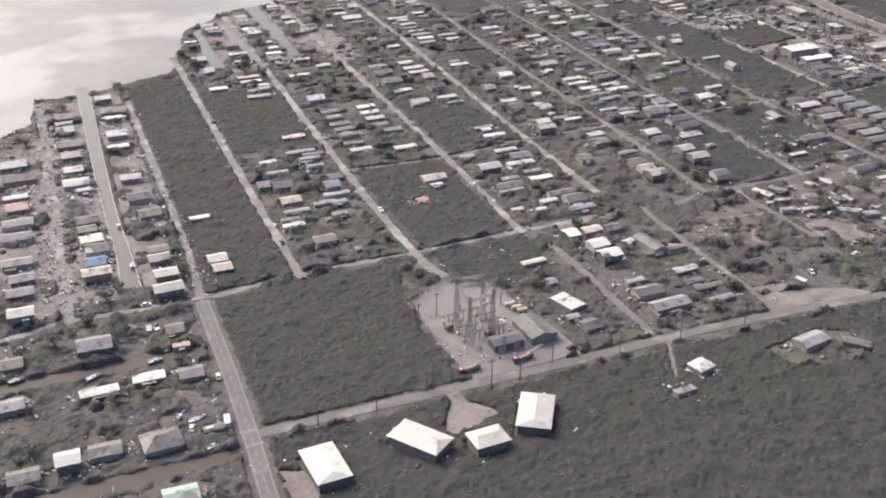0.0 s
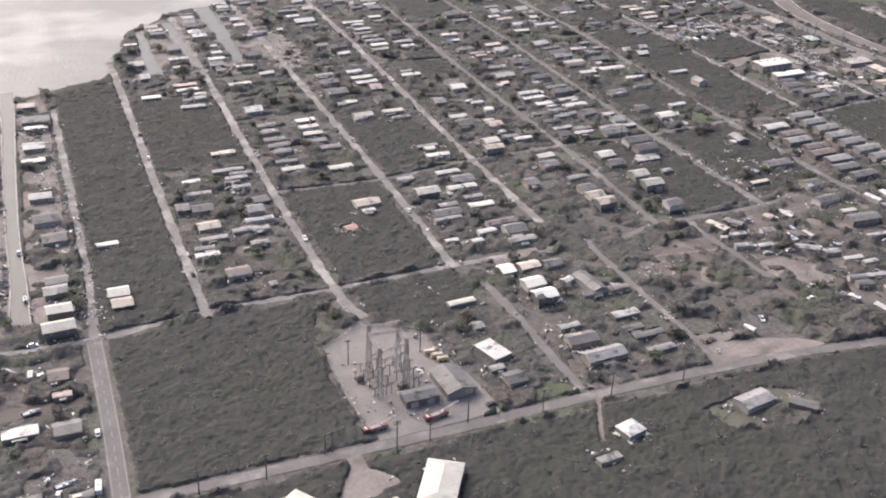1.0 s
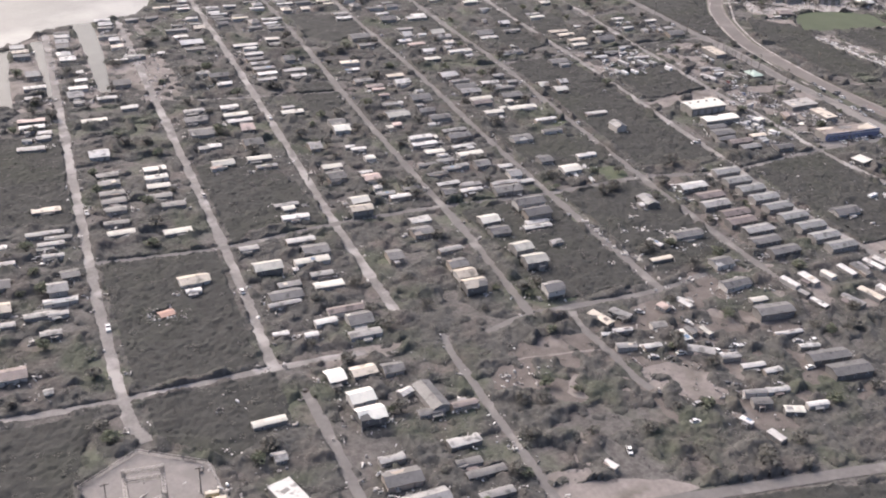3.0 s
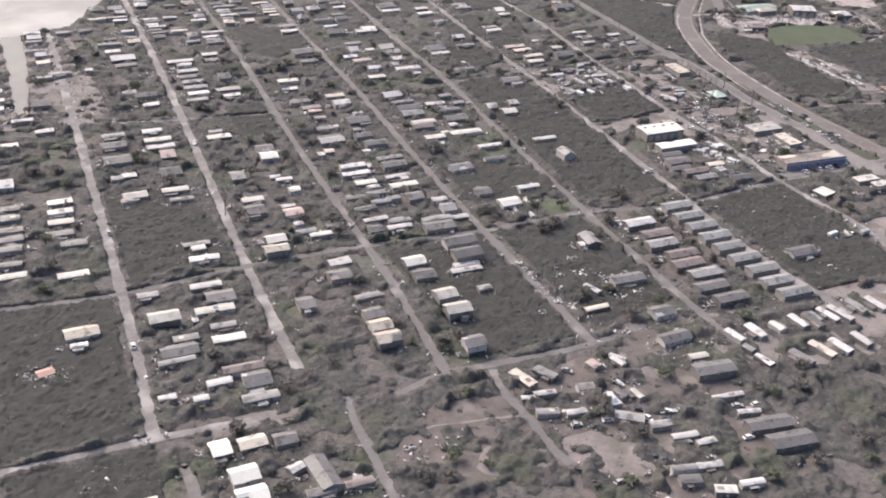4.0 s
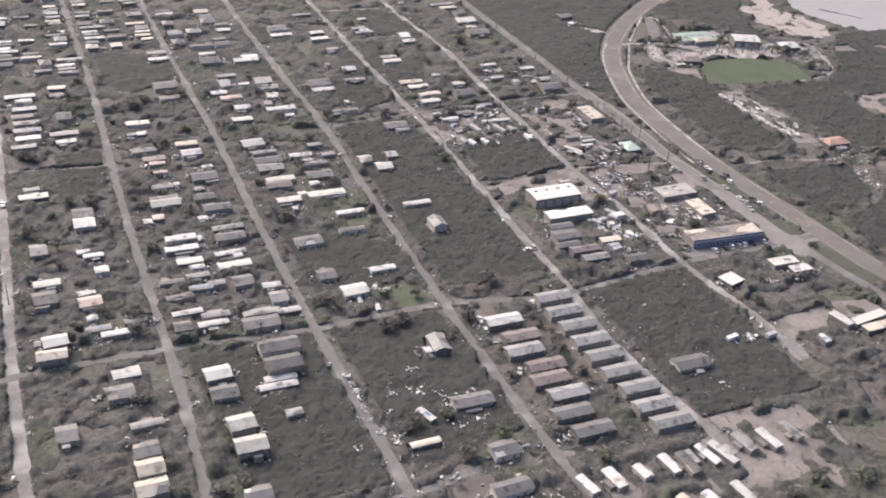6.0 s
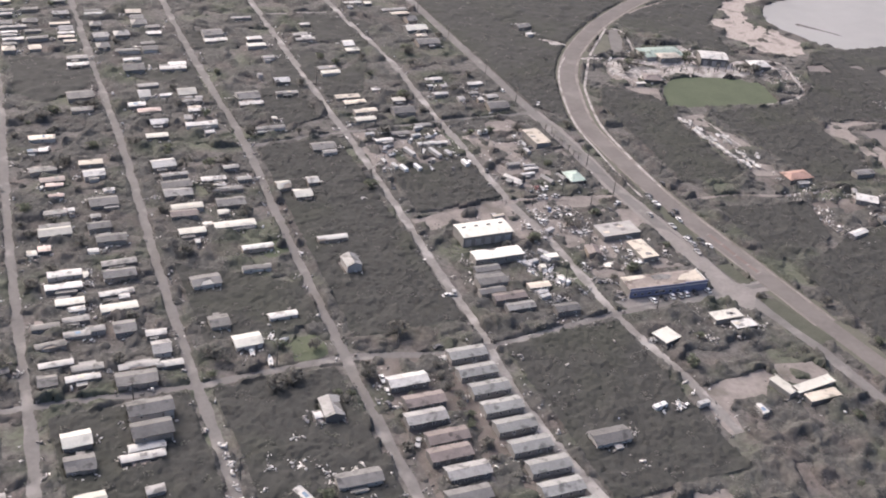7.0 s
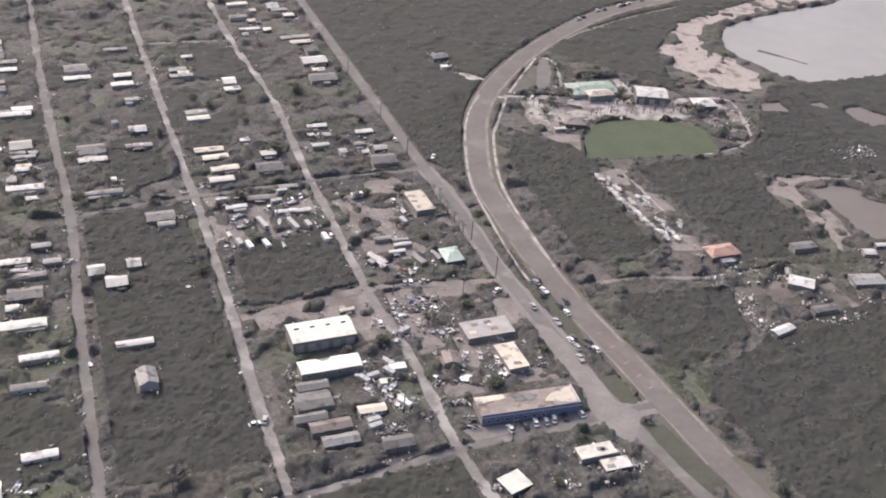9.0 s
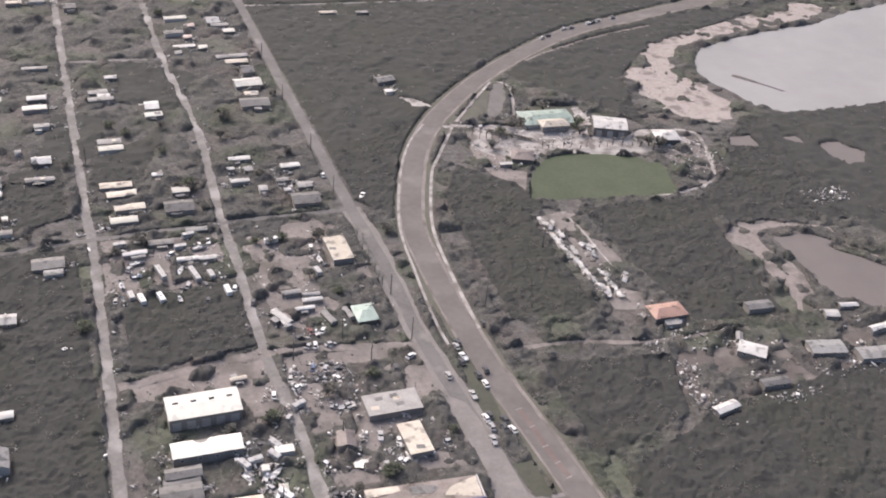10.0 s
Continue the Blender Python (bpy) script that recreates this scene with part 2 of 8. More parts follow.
def boxes(name, rows, material, bevel=0.0):
    """One mesh of several boxes: x0, x1, y0, y1, z0, z1."""
    verts, faces = [], []
    for r in rows:
        v, f = box_data(*r, base=len(verts))
        verts += v
        faces += f
    me = mesh_of(name, verts, faces, material)
    if bevel:
        bm = bmesh.new()
        bm.from_mesh(me)
        bmesh.ops.bevel(bm, geom=list(bm.edges), offset=bevel, segments=1, affect="EDGES")
        bm.to_mesh(me)
        bm.free()
    return me


def tube(name, a, b, r0, r1, material, sides=7):
    a, b = Vector(a), Vector(b)
    q = (b - a).to_track_quat("Z", "Y")
    verts, faces = [], []
    for p, r in ((a, r0), (b, r1)):
        verts += [p + q @ Vector((r * math.cos(k * math.tau / sides), r * math.sin(k * math.tau / sides), 0)) for k in range(sides)]
    faces = [(k, (k + 1) % sides, sides + (k + 1) % sides, sides + k) for k in range(sides)]
    faces += [tuple(reversed(range(sides))), tuple(range(sides, 2 * sides))]
    return mesh_of(name, verts, faces, material)


def clump_mesh(name, px, py, top, size, seed, material, flat=0.75):
    """Many small ragged four-cornered clumps at the given places."""
    r = np.random.RandomState(seed)
    n = len(px)
    pz = top * np.sqrt(r.uniform(0.05, 1.0, n))
    nx, ny = r.normal(0, flat, n), r.normal(0, flat, n)
    nrm = np.stack([nx, ny, np.ones(n)], 1)
    nrm /= np.linalg.norm(nrm, axis=1)[:, None]
    a = r.uniform(0, math.tau, n)
    u = np.stack([np.cos(a), np.sin(a), np.zeros(n)], 1)
    u -= nrm * (u * nrm).sum(1)[:, None]
    u /= np.linalg.norm(u, axis=1)[:, None]
    v = np.cross(nrm, u)
    c = np.stack([px, py, pz], 1)
    co = np.empty((n, 4, 3))
    for k, (su, sv) in enumerate(((-1, -0.5), (0.4, -1), (1, 0.5), (-0.4, 1))):
        j = r.uniform(0.55, 1.25, (n, 1)) * size[:, None] * 0.5
        co[:, k] = c + u * su * j + v * sv * j
    co[:, :, 2] = np.maximum(co[:, :, 2], 0.02)
    me = bpy.data.meshes.new(name)
    me.vertices.add(4 * n)
    me.vertices.foreach_set("co", co.astype(np.float32).ravel())
    me.loops.add(4 * n)
    me.loops.foreach_set("vertex_index", np.arange(4 * n, dtype=np.int32))
    me.polygons.add(n)
    me.polygons.foreach_set("loop_start", np.arange(0, 4 * n, 4, dtype=np.int32))
    me.update(calc_edges=True)
    me.materials.append(material)
    return me


# ---- a plan of what covers the land, in half-metre cells: 0 open, 1 closed scrub ----
X0, Y0, CELL = -70.0, -60.0, 0.5
GX, GY = np.meshgrid(X0 + CELL * (np.arange(1460) + 0.5), Y0 + CELL * (np.arange(1400) + 0.5))
COVER = np.full(GX.shape, 0.66)
OPEN = np.zeros(GX.shape, bool)
WET = np.zeros(GX.shape, bool)


def inside(points, gx=None, gy=None):
    gx, gy = (GX, GY) if gx is None else (gx, gy)
    hit = np.zeros(gx.shape, bool)
    for (xa, ya), (xb, yb) in zip(points, points[1:] + points[:1]):
        if ya != yb:
            hit ^= ((gy > min(ya, yb)) & (gy <= max(ya, yb))) & (gx < xa + (gy - ya) * (xb - xa) / (yb - ya))
    return hit


def window_of(points, pad=0.0):
    xs, ys = [p[0] for p in points], [p[1] for p in points]
    i0, i1 = (int((v - X0) / CELL) for v in (min(xs) - pad, max(xs) + pad + 1))
    j0, j1 = (int((v - Y0) / CELL) for v in (min(ys) - pad, max(ys) + pad + 1))
    return slice(max(j0, 0), max(min(j1, GX.shape[0]), 0)), slice(max(i0, 0), max(min(i1, GX.shape[1]), 0))


def clear_poly(points):
    w = window_of(points)
    OPEN[w] |= inside(points, GX[w], GY[w])


def cover_poly(points, value):
    w = window_of(points)
    COVER[w] = np.where(inside(points, GX[w], GY[w]), value, COVER[w])


def clear_strip(points, width):
    for (xa, ya), (xb, yb) in zip(points, points[1:]):
        w = window_of([(xa, ya), (xb, yb)], width)
        gx, gy = GX[w], GY[w]
        dx, dy = xb - xa, yb - ya
        s = np.clip(((gx - xa) * dx + (gy - ya) * dy) / (dx * dx + dy * dy + 1e-9), 0, 1)
        OPEN[w] |= np.hypot(gx - xa - s * dx, gy - ya - s * dy) < width / 2


def smooth_line(points, step=2.0):
    """A curve through the points (Catmull-Rom)."""
    p = [np.array(q, float) for q in points]
    p = [2 * p[0] - p[1]] + p + [2 * p[-1] - p[-2]]
    out = []
    for a, b, c, d in zip(p, p[1:], p[2:], p[3:]):
        n = max(1, int(np.linalg.norm(c - b) / step))
        for k in range(n):
            t = k / n
            out.append(0.5 * (2 * b + (c - a) * t + (2 * a - 5 * b + 4 * c - d) * t * t + (3 * b - a - 3 * c + d) * t ** 3))
    return out + [p[-2]]


def strip_mesh(name, points, width, z, material, ragged=0.0, step=2.0, side=0.0, thick=0.0):
    """A ribbon along a curve, with its edges uneven by 'ragged' metres; side shifts it to the right."""
    line = smooth_line(points, step)
    verts, faces = [], []
    for k, q in enumerate(line):
        d = line[min(k + 1, len(line) - 1)] - line[max(k - 1, 0)]
        n = np.array((d[1], -d[0])) / (np.linalg.norm(d) + 1e-9)
        for s in (-1, 1):
            w = side + s * width / 2 + s * ragged * (noise.noise(Vector((q[0] * 0.23, q[1] * 0.23, 3.0 + s))) + 0.5 * noise.noise(Vector((q[0] * 0.8, q[1] * 0.8, 9.0 + s))))
            verts.append((q[0] + n[0] * w, q[1] + n[1] * w, z))
    m = len(verts)
    for k in range(len(line) - 1):
        faces.append((2 * k, 2 * k + 1, 2 * k + 3, 2 * k + 2))
    if thick:
        verts += [(x, y, z - thick) for x, y, _ in verts]
        for k in range(len(line) - 1):
            faces += [(2 * k, 2 * k + 2, m + 2 * k + 2, m + 2 * k), (2 * k + 1, m + 2 * k + 1, m + 2 * k + 3, 2 * k + 3)]
    me = mesh_of(name, verts, faces, material)
    return me


def strip(name, points, width, z, material, ragged=0.0, clear=0.0, **kw):
    if clear:
        clear_strip([tuple(q) for q in smooth_line(points, 4.0)], clear)
    label = kw.pop("label", "")
    return tagged(new(name, strip_mesh(name, points, width, z, material, ragged, **kw)), label, "", "", "structure")


def patch(name, points, z, material, ragged=0.6, clear=True, cover=None, label="", rounds=4):
    """A flat piece of land with an uneven outline."""
    pts = [np.array(p, float) for p in points]
    for _ in range(rounds):
        nxt = []
        for a, b in zip(pts, pts[1:] + pts[:1]):
            n = np.array(((b - a)[1], -(b - a)[0]))
            m = (a + b) / 2
            nxt += [a, m + n / (np.linalg.norm(n) + 1e-9) * ragged * noise.noise(Vector((m[0] * 0.31, m[1] * 0.31, 5.5))) * min(1.5, 0.12 * np.linalg.norm(n))]
        pts = nxt
    bm = bmesh.new()
    bm.faces.new([bm.verts.new((p[0], p[1], z)) for p in pts])
    bmesh.ops.recalc_face_normals(bm, faces=bm.faces)
    if bm.faces[:][0].normal.z < 0:
        bmesh.ops.reverse_faces(bm, faces=bm.faces)
    bmesh.ops.triangulate(bm, faces=bm.faces)
    me = bpy.data.meshes.new(name)
    bm.to_mesh(me)
    bm.free()
    me.materials.append(material)
    if clear:
        clear_poly([tuple(p) for p in pts])
    if name == "water":
        w = window_of(pts)
        WET[w] |= inside([tuple(p) for p in pts], GX[w], GY[w])
    if cover is not None:
        cover_poly([tuple(p) for p in pts], cover)
    return tagged(new(name, me), label, "", "", "structure")


# ---- the land ----
gv, gf = [], []
GN = 60
for j in range(GN + 1):
    for i in range(GN + 1):
        gv.append((-2600 + 5800 * i / GN, -2600 + 5800 * j / GN, 0.0))
gf = [(j * (GN + 1) + i, j * (GN + 1) + i + 1, (j + 1) * (GN + 1) + i + 1, (j + 1) * (GN + 1) + i) for j in range(GN) for i in range(GN)]
tagged(new("ground", mesh_of("ground", gv, gf, M["ground"])), "flat grey-brown coastal scrub land stripped by a storm", "", "", "structure")

# water
patch("water", [(-1500, 300), (-40, 352), (10, 372), (25, 385), (28, 407), (43, 409), (57, 412), (80, 419), (87, 437), (100, 474), (124, 497), (160, 506),
                (180, 540), (230, 600), (260, 1800), (-1500, 1800)], 0.05, M["sea"], 1.5, label="pale silty shallow sea along the built shore")
patch("water", [(43.6, 417), (43, 408), (40.3, 371.6), (37, 335.7), (34.2, 300.8), (32.4, 274.5), (30.2, 255), (34.6, 253), (36, 273), (37.3, 299.4), (40.4, 334), (44, 370), (47.6, 406), (48.6, 417)],
      0.06, M["canal"], 0.15, label="narrow murky boat canal between house lots")
for pts in ([(-40, 219), (-3, 218), (19, 216.6), (41, 216), (41.5, 219.6), (19, 221), (-3, 222.6), (-40, 224)], [(-25, 178), (6, 175.6), (24, 174.6), (38, 175), (38.6, 178.6), (24, 179.4), (6, 180), (-25, 182.5)]):
    patch("water", pts, 0.05, M["ditch"], 0.2, label="muddy brown boat canal behind the houses")
patch("water", [(102.5, 474), (99, 443.5), (97, 417), (102, 415), (103.8, 446), (107, 476)], 0.06, M["canal"], 0.15, label="short murky boat canal")
patch("water", [(115, 482), (114.6, 441), (113.6, 420), (116.8, 419), (118.4, 440), (119.5, 482)], 0.06, M["canal"], 0.15, label="short murky boat canal")
patch("water", [(133, 500), (132.5, 460), (130.7, 421.5), (134.8, 420), (138.9, 458), (141, 500)], 0.06, M["canal"], 0.15, label="short murky boat canal")
patch("water", [(900, 700), (641.8, 518), (617.3, 512), (587.4, 501.5), (560.8, 497), (532.7, 488.2), (522.5, 477.2), (519, 465.8), (522.6, 453.6), (525, 440.5), (534.1, 434.6), (550.3, 434.6),
                (573.3, 434.6), (640, 430), (900, 420)], 0.05, M["lagoon"], 1.2, label="calm grey lagoon beyond the sports field")
patch("shoal", [(530, 464), (533, 460), (541, 449.5), (543, 449), (537, 458), (532, 465)], 0.08, M["ground"], 0.5, label="thin dark spit of mangrove in the lagoon")
patch("sand_flat", [(489.4, 468.8), (494, 473.5), (500.3, 476.6), (508.3, 489.0), (516.9, 494.5), (522, 499), (524.7, 507.7), (529.7, 502), (538.8, 503), (549.8, 507.8), (561.3, 511.8), (603.3, 523.5), (614.4, 515.6), (584.5, 505.6), (555.8, 501.4), (545.7, 497.2), (529.4, 492.8), (520.5, 486), (513.6, 478.0), (511.4, 472.2),
                    (514.2, 465.6), (515.3, 459.8), (516.4, 450), (515.3, 442.2), (511.9, 434.1), (503.7, 433.6), (496, 437.4), (491.5, 446.1), (490, 457.0)], 0.04, M["sand"], 5.0, clear=False, cover=0.3, label="pale pinkish sand flat washed up beside the lagoon")
patch("sand_margin", [(467.1, 371.6), (472.8, 375.7), (477.0, 377.9), (480.3, 376.0), (485.9, 376.1), (493.3, 373.9), (492.2, 372.1), (486.9, 373.3), (482.6, 373.0), (478.7, 371.2), (477.5, 368.4), (477.1, 364.4),
                      (478.9, 359.0), (479.5, 354.7), (479.5, 350.9), (477.1, 343.6), (474.9, 343.5), (469.3, 337.7), (467.8, 337.8), (469.9, 341.3), (470.8, 346.1), (470.9, 353.7), (472.1, 359.1), (472.1, 363.1), (470.8, 366.7), (468.3, 368.6)],
      0.035, M["sand_dull"], 1.6, clear=False, cover=0.12, label="curved pale sand bank round a borrow pond")
strip("sand_margin", [(492.0, 373.2), (497.0, 371.6), (500.7, 369.6), (500.6, 364.4), (500.1, 360.0), (501.4, 358.4), (505, 354)], 0.9, 0.036, M["sand_dull"], 0.4, 1.0, label="thin pale sand margin of a borrow pond")
patch("water", [(481.7, 368.7), (489.6, 368.8), (495.6, 366.0), (497.7, 363.4), (494.7, 361.7), (495.9, 358.7), (499.1, 355.6), (507, 346), (500, 332), (490, 333), (484.2, 338.1), (481.5, 340.3), (480.6, 345.1), (481.5, 351.0), (481.4, 355.8), (482.2, 359.9), (481.7, 364.0)],
      0.05, M["mud"], 0.8, label="brown borrow pond")
for pts in ([(503.5, 423.4), (510.7, 422.8), (509.1, 415.9), (504.6, 416.1), (500.3, 417.9)], [(520.3, 419.3), (526.4, 420.2), (525.9, 414.9), (521.8, 415.8)], [(529.9, 414.0), (536.6, 413.4), (541.7, 405.6), (536.4, 399.4), (530.9, 399.4), (528.5, 406.4)]):
    patch("mud_flat", pts, 0.04, M["mud"], 0.8, label="small bare mud flat in the marsh")

# roads: sandy side streets running inland from the sea
STREETS = [
    ([(15.2, 243), (15.6, 246.4), (21, 310), (27.1, 377.5), (29, 404)], 3.6, "silty"), ([(47.1, 241), (50.6, 270), (53.3, 309.4), (59.1, 394)], 2.5, "silty"),
    ([(73.6, 241), (77.5, 307.7), (85.3, 425), (86.2, 438)], 3.0, "silty"), ([(108, 226), (106.1, 241), (109.3, 308), (119.7, 461), (121.5, 489)], 3.0, "silty"),
    ([(138.7, 241), (142.7, 298), (149.4, 457), (151, 500)], 2.9, "silty"), ([(141, 180), (142.7, 226), (142.3, 231)], 2.6, "asphalt"),
    ([(173, 254), (174.4, 301.2), (178.4, 363.7), (183, 446), (184.5, 480), (186.5, 540)], 3.0, "silty"), ([(176, 180), (178.3, 234), (180, 240)], 2.3, "asphalt"),
]
STREETS += [
    ([(203, 241), (205.1, 266.6), (206.6, 290), (208.8, 357.5), (211, 403), (214.3, 459.4), (217.4, 575)], 2.7, "asphalt"),
    ([(240.2, 240), (240.3, 294.5), (241.3, 343.3), (244, 412.3), (245, 490), (248, 600)], 2.8, "asphalt"),
    ([(272.5, 228), (272.3, 270), (273.2, 299), (275.8, 359.8), (278.4, 407.3), (278.4, 490.7), (281, 600)], 2.8, "asphalt"),
    ([(307.5, 228), (304, 270), (306.5, 301), (307.2, 329), (309.7, 385), (310.7, 440), (312, 512), (314, 610)], 2.7, "silty"),
    ([(344.3, 250), (344, 271), (341.4, 294.7), (342.2, 329.4), (341, 353.4), (342, 384), (342.3, 411), (344.9, 460.6), (342.5, 512), (343, 560)], 2.7, "silty"),
]
CROSS = [
    ([(143.0, 176.2), (138.8, 169.0), (135.2, 162.3)], 1.3, "dirt"), ([(213.2, 238.5), (211.8, 231.6), (212.4, 222.7), (212.7, 215.2), (212.4, 208.9), (213.4, 204)], 2.3, "asphalt"),
    ([(-60, 236), (-0.7, 241), (15.2, 243.7), (47.1, 241), (74, 243.2), (106, 241.5), (138.7, 241.2), (160, 240)], 2.3, "silty"), ([(160, 240), (166, 239.2), (170, 241)], 1.6, "dirt"),
    ([(189.5, 237.6), (195, 239), (204, 240.8), (237, 239.4), (256, 242)], 2.2, "asphalt"),
    ([(110, 301.5), (142.5, 298.5), (174.4, 301.2), (207, 301), (240, 298.2), (273.2, 298.5), (300.8, 293), (342, 296.4), (388, 297)], 2.3, "asphalt"),
    ([(310, 350.5), (341.3, 354), (376, 348.5)], 2.4, "dirt"), ([(277.5, 404.5), (308.5, 407), (344.6, 408), (376, 407.4)], 1.9, "asphalt"),
]
CROSS += [
    ([(146.7, 407), (169.1, 402), (192.9, 398), (210, 396)], 1.7, "silty"), ([(312, 513), (342.5, 511)], 1.7, "silty"), ([(377, 553), (398, 551), (450, 548)], 1.6, "silty"),
    ([(392.9, 341.8), (408, 341), (425.9, 336.5), (441, 336), (452, 335.4)], 1.6, "dirt"),
]
for pts, w, m in STREETS:
    strip("road", pts, w * 0.93, 0.07, M[m], 0.5, w - 0.3, label="sand-strewn residential street lined with storm debris")
for pts, w, m in CROSS:
    strip("road", pts, w * 0.95, 0.085, M[m], 0.4, w - 0.2, label="narrow cross street between house blocks")
MAIN = [(-15, 20), (33, 110), (40.3, 164.9), (44, 200), (47.1, 241.5)]
strip("road", MAIN, 3.7, 0.10, M["asphalt"], 0.0, 6.2, label="wider asphalt avenue with white lane markings")
FRONT = [(43, 181.5), (60, 180.6), (87.3, 179.2), (115.2, 177.6), (143.2, 176.8), (178.9, 174.3), (206.5, 170.5), (262, 160), (330, 140)]
strip("road", FRONT, 2.9, 0.11, M["asphalt"], 0.15, 4.4, label="two-lane asphalt road past the substation")
HIGHWAY = [(412, 40), (398, 190), (392.8, 255), (390.7, 278), (388.3, 312), (386.5, 336), (386.4, 354), (387.2, 376), (389.4, 397), (397.8, 421), (406.6, 439.5), (422.0, 459.7),
           (449.5, 485), (488, 509.5), (524, 521), (562.6, 532.5), (640, 552), (720, 572), (800, 592), (900, 616)]
strip("verge", HIGHWAY, 11.0, 0.03, M["verge"], 0.9, 9.0, side=0.6, label="mown verge beside the curving highway")
strip("highway", HIGHWAY, 5.4, 0.12, M["highway"], 0.0, 7.6, label="curving two-lane coastal highway of grey asphalt")
strip("shoulder", HIGHWAY[3:16], 0.9, 0.10, M["dirt"], 0.25, side=3.2, label="pale dusty highway shoulder")
strip("shoulder", HIGHWAY[3:16], 0.6, 0.10, M["dirt"], 0.25, side=-3.0, label="pale dusty highway shoulder")
FRONTAGE = [(384, 235), (381.8, 272), (379.2, 290), (377, 319.5), (375.6, 352), (376.4, 377), (375.9, 407.5), (376, 442), (376.2, 485), (376.6, 537), (378, 700)]
strip("road", FRONTAGE, 3.2, 0.09, M["asphalt"], 0.25, 4.6, label="frontage road parallel to the highway")
strip("apron", [(377.5, 316), (375.5, 352), (376.5, 385), (376, 408)], 5.4, 0.06, M["gravel"], 0.8, 6.0, label="dusty gravel apron beside the frontage road")
# foot and cycle paths along the bend
strip("track", [(461.1, 488.1), (471.2, 493.7), (482.3, 498.4), (496.5, 504.0), (510.5, 508.2), (524.5, 511.6)], 0.9, 0.05, M["sand_dull"], 0.5, 1.4, label="faint sandy track below the highway bend")
patch("lot", [(475.1, 530.5), (482.4, 531.1), (482.2, 525.4), (475.5, 520.8), (472.1, 523.6)], 0.045, M["sand_dull"], 1.5, clear=False, cover=0.3, label="pale bare clearing in the woods")
strip("footpath", [(380.6, 347), (380.8, 357), (382.8, 376), (385.8, 397), (394.4, 422), (402.4, 438.5), (411, 450)], 0.7, 0.13, M["coral"], 0.05, 1.2, label="pale concrete path inside the highway bend")
strip("footpath", [(389.6, 351), (391.2, 374), (394.2, 395), (402.8, 419.5), (407.5, 428), (414.2, 438.5), (419.5, 447)], 0.85, 0.13, M["coral"], 0.05, 1.6, label="pale concrete path outside the highway bend")


def dashes(points, width, side, length, gap, z):
    """Painted dashes or a full line along a road, one mesh."""
    line = smooth_line(points, 1.0)
    verts, faces, run = [], [], 0.0
    for k in range(len(line) - 1):
        a, b = line[k], line[k + 1]
        d = np.linalg.norm(b - a) + 1e-9
        run += d
        if gap and run % (length + gap) > length:
            continue
        n = np.array(((b - a)[1], -(b - a)[0])) / d
        i = len(verts)
        for q, s in ((a, -1), (a, 1), (b, 1), (b, -1)):
            verts.append((*(q + n * (side + s * width / 2)), z))
        faces.append((i, i + 1, i + 2, i + 3))
    return mesh_of("road_marking", verts, faces, M["paint"])


for side, length, gap in ((-1.5, 1, 0), (1.5, 1, 0), (0, 2.0, 2.0)):
    tagged(new("road_marking", dashes(MAIN, 0.16, side, length, gap, 0.12)), "worn white line on the avenue", "", "", "structure")
for k in range(7):
    for y in (182.6, 177.6):
        tagged(new("road_marking", mesh_of("road_marking", [(40.3 + 0.55 * k, y, 0.125), (40.6 + 0.55 * k, y, 0.125), (40.6 + 0.55 * k, y + 1.1, 0.125), (40.3 + 0.55 * k, y + 1.1, 0.125)],
                                   [(0, 1, 2, 3)], M["paint"])), "white bar of a worn zebra crossing", "", "", "structure")

# open lots
patch("yard", [(93.1, 217), (92.2, 190), (93.5, 180.6), (107, 180), (121, 179.6), (121.5, 186), (118, 215.5), (106, 224)], 0.05, M["gravel"], 0.5, label="fenced gravel yard of the substation")
patch("driveway", [(85.2, 178), (85, 174.5), (82, 170.5), (79.5, 167), (80.5, 163.6), (83, 164.6), (86.5, 164.8), (90, 166.6), (92.5, 167), (91.2, 170.2), (88.2, 173), (88.4, 178)], 0.05, M["dirt"], 1.2, label="pale dirt turning place between white-roofed houses")
patch("lot", [(44, 168), (48.5, 166), (49, 158), (46, 152), (43.5, 156)], 0.04, M["dirt"], 0.4, label="bare pale dirt beside a house")
patch("lot", [(175, 184.5), (182, 183.2), (192, 180.8), (199, 178), (204, 173.2), (197, 173.2), (183.5, 175.6), (174, 176.5)], 0.04, M["dirt"], 0.9, label="bare pink-grey gravel lot by the road")
patch("lot", [(181, 236), (216, 228), (222, 212), (212, 206), (196, 204), (181, 196)], 0.03, M["brown_soil"], 1.6, clear=False, cover=0.585, label="half-cleared brown lot with dead brush")
patch("lot", [(199.7, 214.8), (205.3, 215.6), (210.8, 213.5), (214, 209), (209, 205), (203, 206), (196.1, 207.7), (195.3, 209.9)], 0.045, M["dirt"], 2.0, clear=False, cover=0.5, label="bare pale dirt pad")
patch("lot", [(213, 234), (262, 236), (264, 186), (240, 180), (214, 186), (211, 210)], 0.028, M["brown_soil"], 1.8, clear=False, cover=0.52, label="churned brown lots among wrecked trailers")
patch("lot", [(215.2, 211.1), (222.9, 211.8), (230.3, 208.2), (233.1, 203.5), (237.9, 198.0), (238.6, 195.6), (232.1, 195.5), (222.9, 196.4), (216.1, 197.7), (212.8, 200.3), (213.9, 205.1)], 0.042, M["dirt"], 1.8, clear=False, cover=0.3, label="wide bare dirt pad between wrecked trailers")
